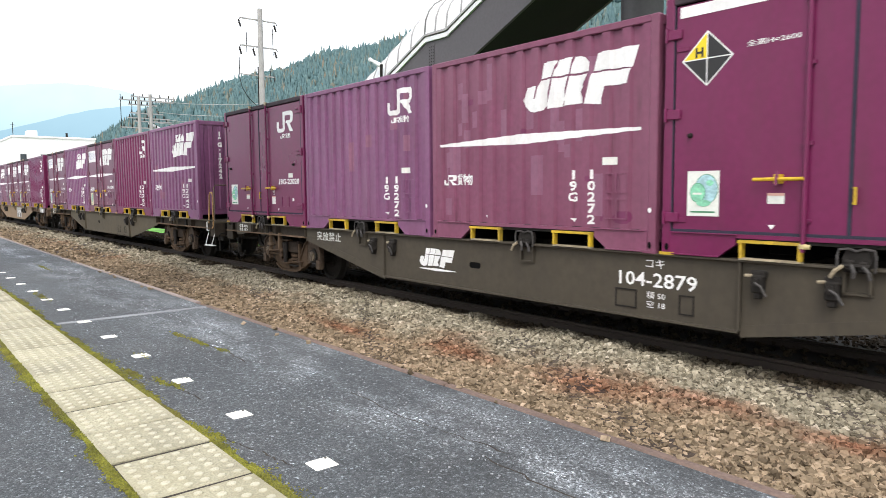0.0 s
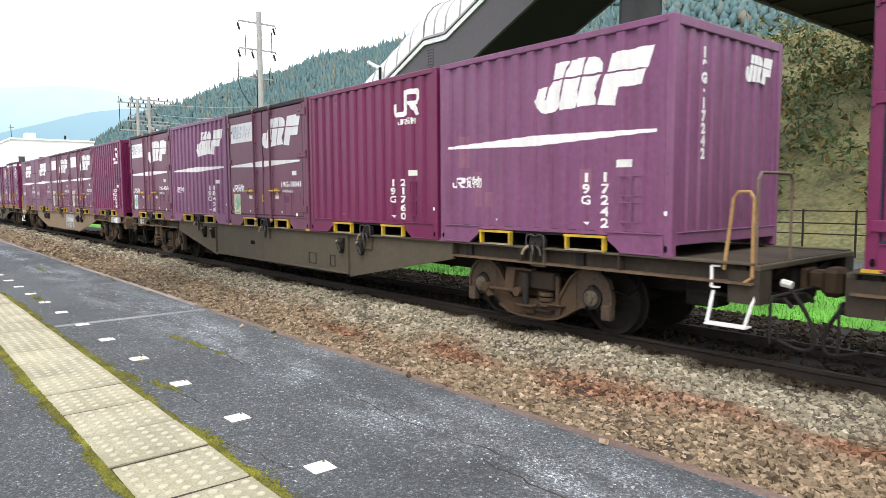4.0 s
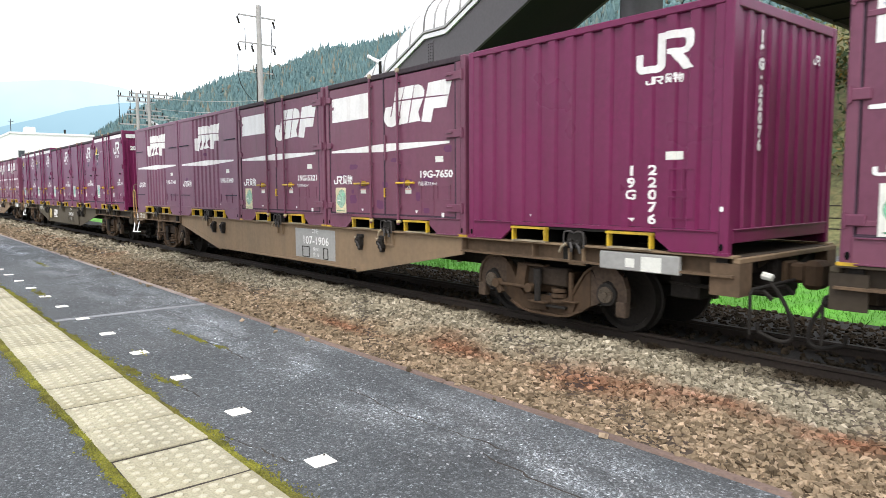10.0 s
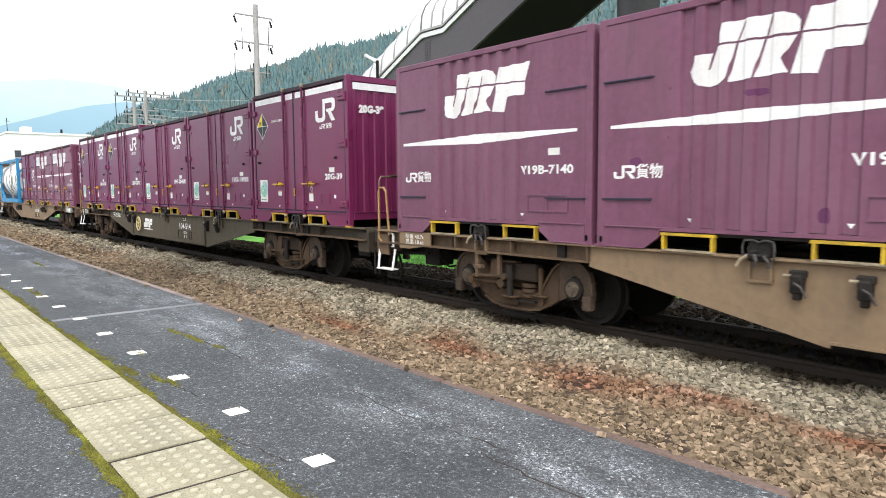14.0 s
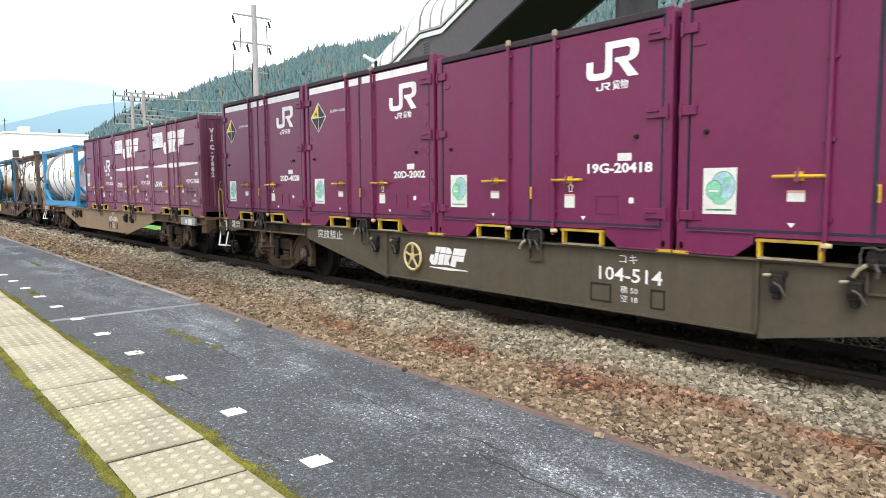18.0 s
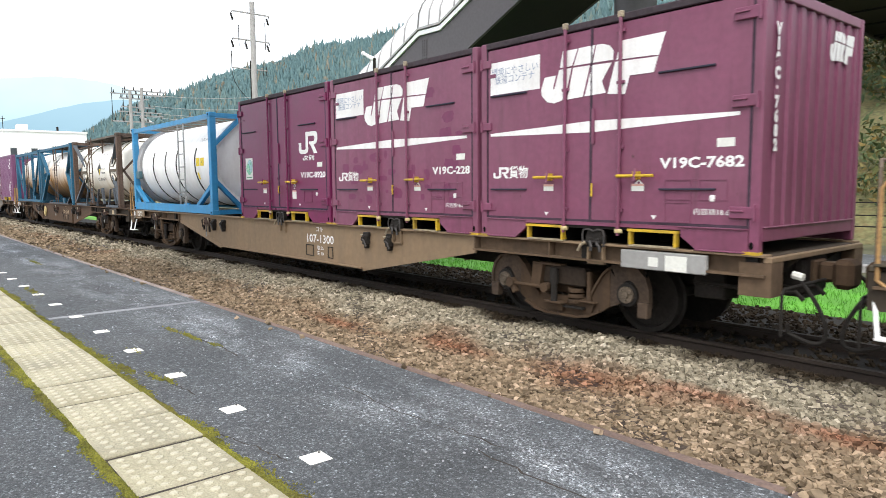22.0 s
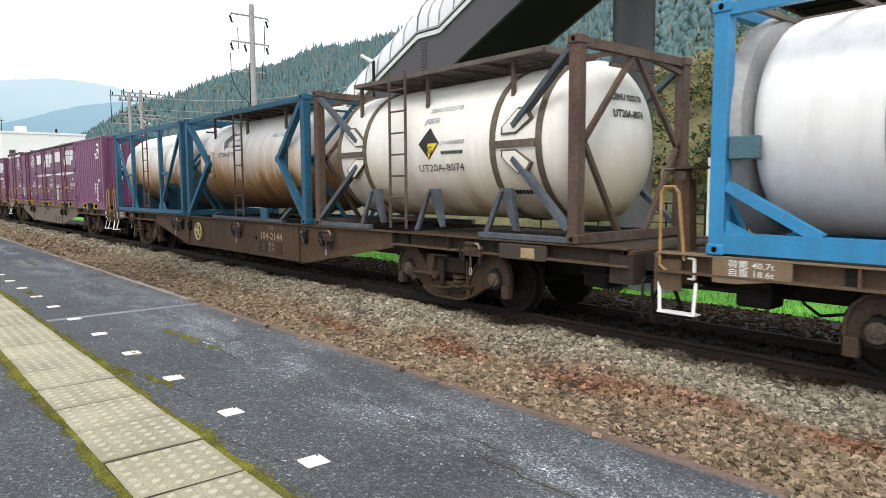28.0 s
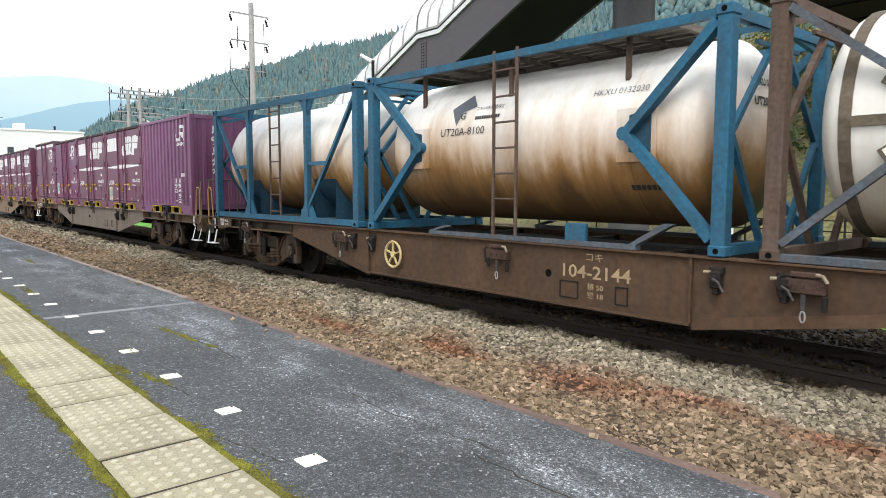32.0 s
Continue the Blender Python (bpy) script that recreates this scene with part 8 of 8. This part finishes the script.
    plate_ = piece("weight_plate", lambda b: prism(b, [(bk + 0.62, 1.055), (bk + 0.62, 0.80), (bk + 0.86, 0.80), (bk + 1.38, 0.875), (bk + 1.38, 1.055)], -1.222, -1.20), paint, top, "small painted weight plate")
    for zz, words in ((0.965, "荷重 " + weights[0]), (0.885, "自重 " + weights[1])):
        lettering(words, 0.082, bk + 1.0, zz, PAPER, plate_, -1.222, name="weight_lettering", wide=1.25, bold=0.01)
    for x in (kf + 4.22 + gear, -16.64 + gear):
        WHEELS.extend(bogie(top, x))
    return top


# ---- the train as it passes: (thing, offset behind the leading box of the reference wagon, height) ----
TRAIN = []


def load(k, pos, ob, dx=0.0):
    TRAIN.append((ob, -20.4 * k - pos + dx, DECK))


SHIFT = {-1: -0.40}


def put_wagon(k, ob):
    TRAIN.append((ob, -20.4 * k, 0.0))


P = 3.816
GREYBROWN = "flat container wagon, dusty grey-brown steel, on the rails"
TANNED = "flat container wagon, tan dust-covered steel, on the rails"
put_wagon(-2, wagon(FRAME, GREYBROWN, "104-2879", emblem=True, rails=(False, False), gear=0.34))
put_wagon(-1, wagon(OLIVEFRAME, GREYBROWN, "", rails=(True, False), hole=-10.7, cs=-0.40))
put_wagon(0, wagon(TANFRAME, TANNED, "107-1906", tag_panel=True, nx=-8.16, hole=0, rails=(False, True), plate=True, weights=("40.7t", "18.6t"), stand=True, ends=(0.02, -19.62)))
put_wagon(1, wagon(OLIVEFRAME, GREYBROWN, "104-514", nx=-8.2, emblem=True, brake_wheel=True, hole=0))
put_wagon(2, wagon(TANFRAME, TANNED, "107-1300", nx=-8.16, hole=0, plate=True, weights=("40.7t", "18.6t"), stand=True, folded=(3, 4), ends=(0.02, -19.62)))
put_wagon(3, wagon(RUSTYFRAME, "flat container wagon, rust-brown steel, under three tanks", "104-2144", old=True, nx=-8.2, brake_wheel=True, hole=-8.88, plate=True, folded=(0, 1, 2, 3, 4), kf=-6.98, cs=-0.14))
put_wagon(4, wagon(GREYTAN, GREYBROWN, "", rails=(True, True), hole=-10.2))
put_wagon(5, wagon(TANFRAME, TANNED, "", hole=0))

RIB = "ribbed wine-purple steel goods container on a flat wagon"
RIBF = "faded purple ribbed steel goods container with white emblem"
DOOR = "wine-red side-door goods container with yellow handles, on a wagon"
DOORF = "weathered brown-purple side-door goods container with white stripe"
TALL = "tall wine-red goods container with white band and height diamond"
boxes = [
    (-2, 1, dict(style="door", paint=WINE, number="20D-2600", logo="badge", label=TALL, height=2.6, band=True, diamond=True, eco=1)),
    (-2, 2, dict(style="ribbed", paint=MAUVE, number="19G-10272", logo="emblem", label=RIBF, patches=6, pale=22)),
    (-2, 3, dict(style="ribbed", paint=FADED, number="19G-19272", logo="badge", label=RIBF, pale=5)),
    (-2, 4, dict(style="door", paint=WINE, number="19G-22020", logo="badge", label=DOOR, eco=1)),
    (-1, 0, dict(style="ribbed", paint=FADED, number="19G-17242", logo="emblem", label=RIBF, end_text="emblem", pale=4)),
    (-1, 1, dict(style="ribbed", paint=WINE, number="19G-21760", logo="badge", label=RIB)),
    (-1, 2, dict(style="door", paint=BROWNED, number="19G-18041", logo="emblem", label=DOORF, sign="words", eco=2, patches=3)),
    (-1, 3, dict(style="ribbed", paint=FADED, number="19G-18436", logo="emblem", label=RIBF, pale=2)),
    (-1, 4, dict(style="door", paint=BROWNED, number="19G-4360", logo="emblem", label=DOORF, sign="words", eco=1, patches=4)),
    (0, 0, dict(style="ribbed", paint=WINE, number="19G-22076", logo="badge", label=RIB, end_text=True)),
    (0, 1, dict(style="door", paint=BROWNED, number="19G-7650", logo="emblem", label=DOORF, sign="blank", eco=2, patches=16)),
    (0, 2, dict(style="door", paint=BROWNED, number="19G-5321", logo="emblem", label=DOORF, sign="blank", eco=2)),
    (0, 3, dict(style="mixed", paint=DULL, number="V19B-5340", logo="emblem", label="faded purple ventilated goods container, ribbed in its middle", patches=3)),
    (0, 4, dict(style="mixed", paint=DULL, number="V19B-7140", logo="emblem", label="faded purple ventilated goods container, ribbed in its middle")),
    (1, 0, dict(style="door", paint=WINE, number="20G-39", logo="badge", label=TALL, height=2.6, band=True, diamond=True, eco=1, end_text="band")),
    (1, 1, dict(style="door", paint=WINE, number="19G-19995", logo="badge", label=DOOR, eco=1)),
    (1, 2, dict(style="door", paint=WINE, number="19G-20418", logo="badge", label=DOOR, eco=1)),
    (1, 3, dict(style="door", paint=WINE, number="20D-2002", logo="badge", label=TALL, height=2.6, band=True, diamond=True, eco=1)),
    (1, 4, dict(style="door", paint=WINE, number="20D-4028", logo="badge", label=TALL, height=2.6, band=True, diamond=True, eco=1)),
    (2, 0, dict(style="door", paint=MAUVE, number="V19C-7682", logo="emblem", label=DOORF, sign="words", vents=True, end_text="emblem")),
    (2, 1, dict(style="door", paint=MAUVE, number="V19C-228", logo="emblem", label=DOORF, sign="words", vents=True, patches=44)),
    (2, 2, dict(style="door", paint=WINE, number="V19C-8920", logo="badge", label=DOOR, vents=True, eco=1)),
    (4, 0, dict(style="ribbed", paint=FADED, number="19G-19492", logo="badge", label=RIBF, end_text=True)),
    (4, 1, dict(style="door", paint=BROWNED, number="19G-5120", logo="emblem", label=DOORF, sign="blank", eco=2)),
    (4, 2, dict(style="door", paint=BROWNED, number="19G-3321", logo="emblem", label=DOORF, sign="blank")),
    (4, 3, dict(style="door", paint=WINE, number="19G-21118", logo="badge", label=DOOR, eco=1)),
    (4, 4, dict(style="door", paint=BROWNED, number="20D-1201", logo="badge", label=DOOR, height=2.6, band=True)),
    (5, 0, dict(style="door", paint=BROWNED, number="19G-7712", logo="emblem", label=DOORF, sign="blank")),
    (5, 1, dict(style="door", paint=BROWNED, number="19G-2204", logo="emblem", label=DOORF, sign="blank")),
    (5, 2, dict(style="door", paint=BROWNED, number="19G-9131", logo="emblem", label=DOORF, sign="blank")),
    (5, 3, dict(style="ribbed", paint=WINE, number="19G-20331", logo="badge", label=RIB)),
    (5, 4, dict(style="ribbed", paint=FADED, number="19G-11220", logo="emblem", label=RIBF)),
]
for n, (k, c, spec) in enumerate(boxes):
    load(k, c * P, container(seed=n, **spec), SHIFT.get(k, 0.0))
load(2, 12.95, tank_container(6.16, TANKWHITE, BLUE, "clean white tank in a bright blue frame, on a wagon", "beam"))
load(3, 0.22, tank_container(6.11, TANKPALE, RUSTFRAME, "rust-stained cream tank in a brown steel frame", "saddle", "UT20A-8074"))
load(3, 6.58, tank_container(6.16, TANKRUST, TEAL, "rust-stained cream tank with blue diagonal braces", "vee", "UT20A-8100"))
load(3, 12.95, tank_container(6.05, TANKRUST, TEAL, "rust-stained cream tank in a weathered blue post frame", "gusset"))


# ---- movement ----
def motions():
    """The train rolls by and slows; its wheels turn with it."""
    for ob, off, z in TRAIN:
        walk(ob, [(t, pose(s + off, 0, z)) for t, s in RUN])
    ts, ss = [r[0] for r in RUN], [r[1] for r in RUN]
    fine = []
    for i in range(215):
        t = min(32.0, i * 0.15)
        fine.append((t, math.degrees(float(np.interp(t, ts, ss)) / 0.403)))
    for w in WHEELS:
        x, y, z = w.location
        walk(w, [(t, pose(x, y, z, 0, a, 0)) for t, a in fine])


motions()
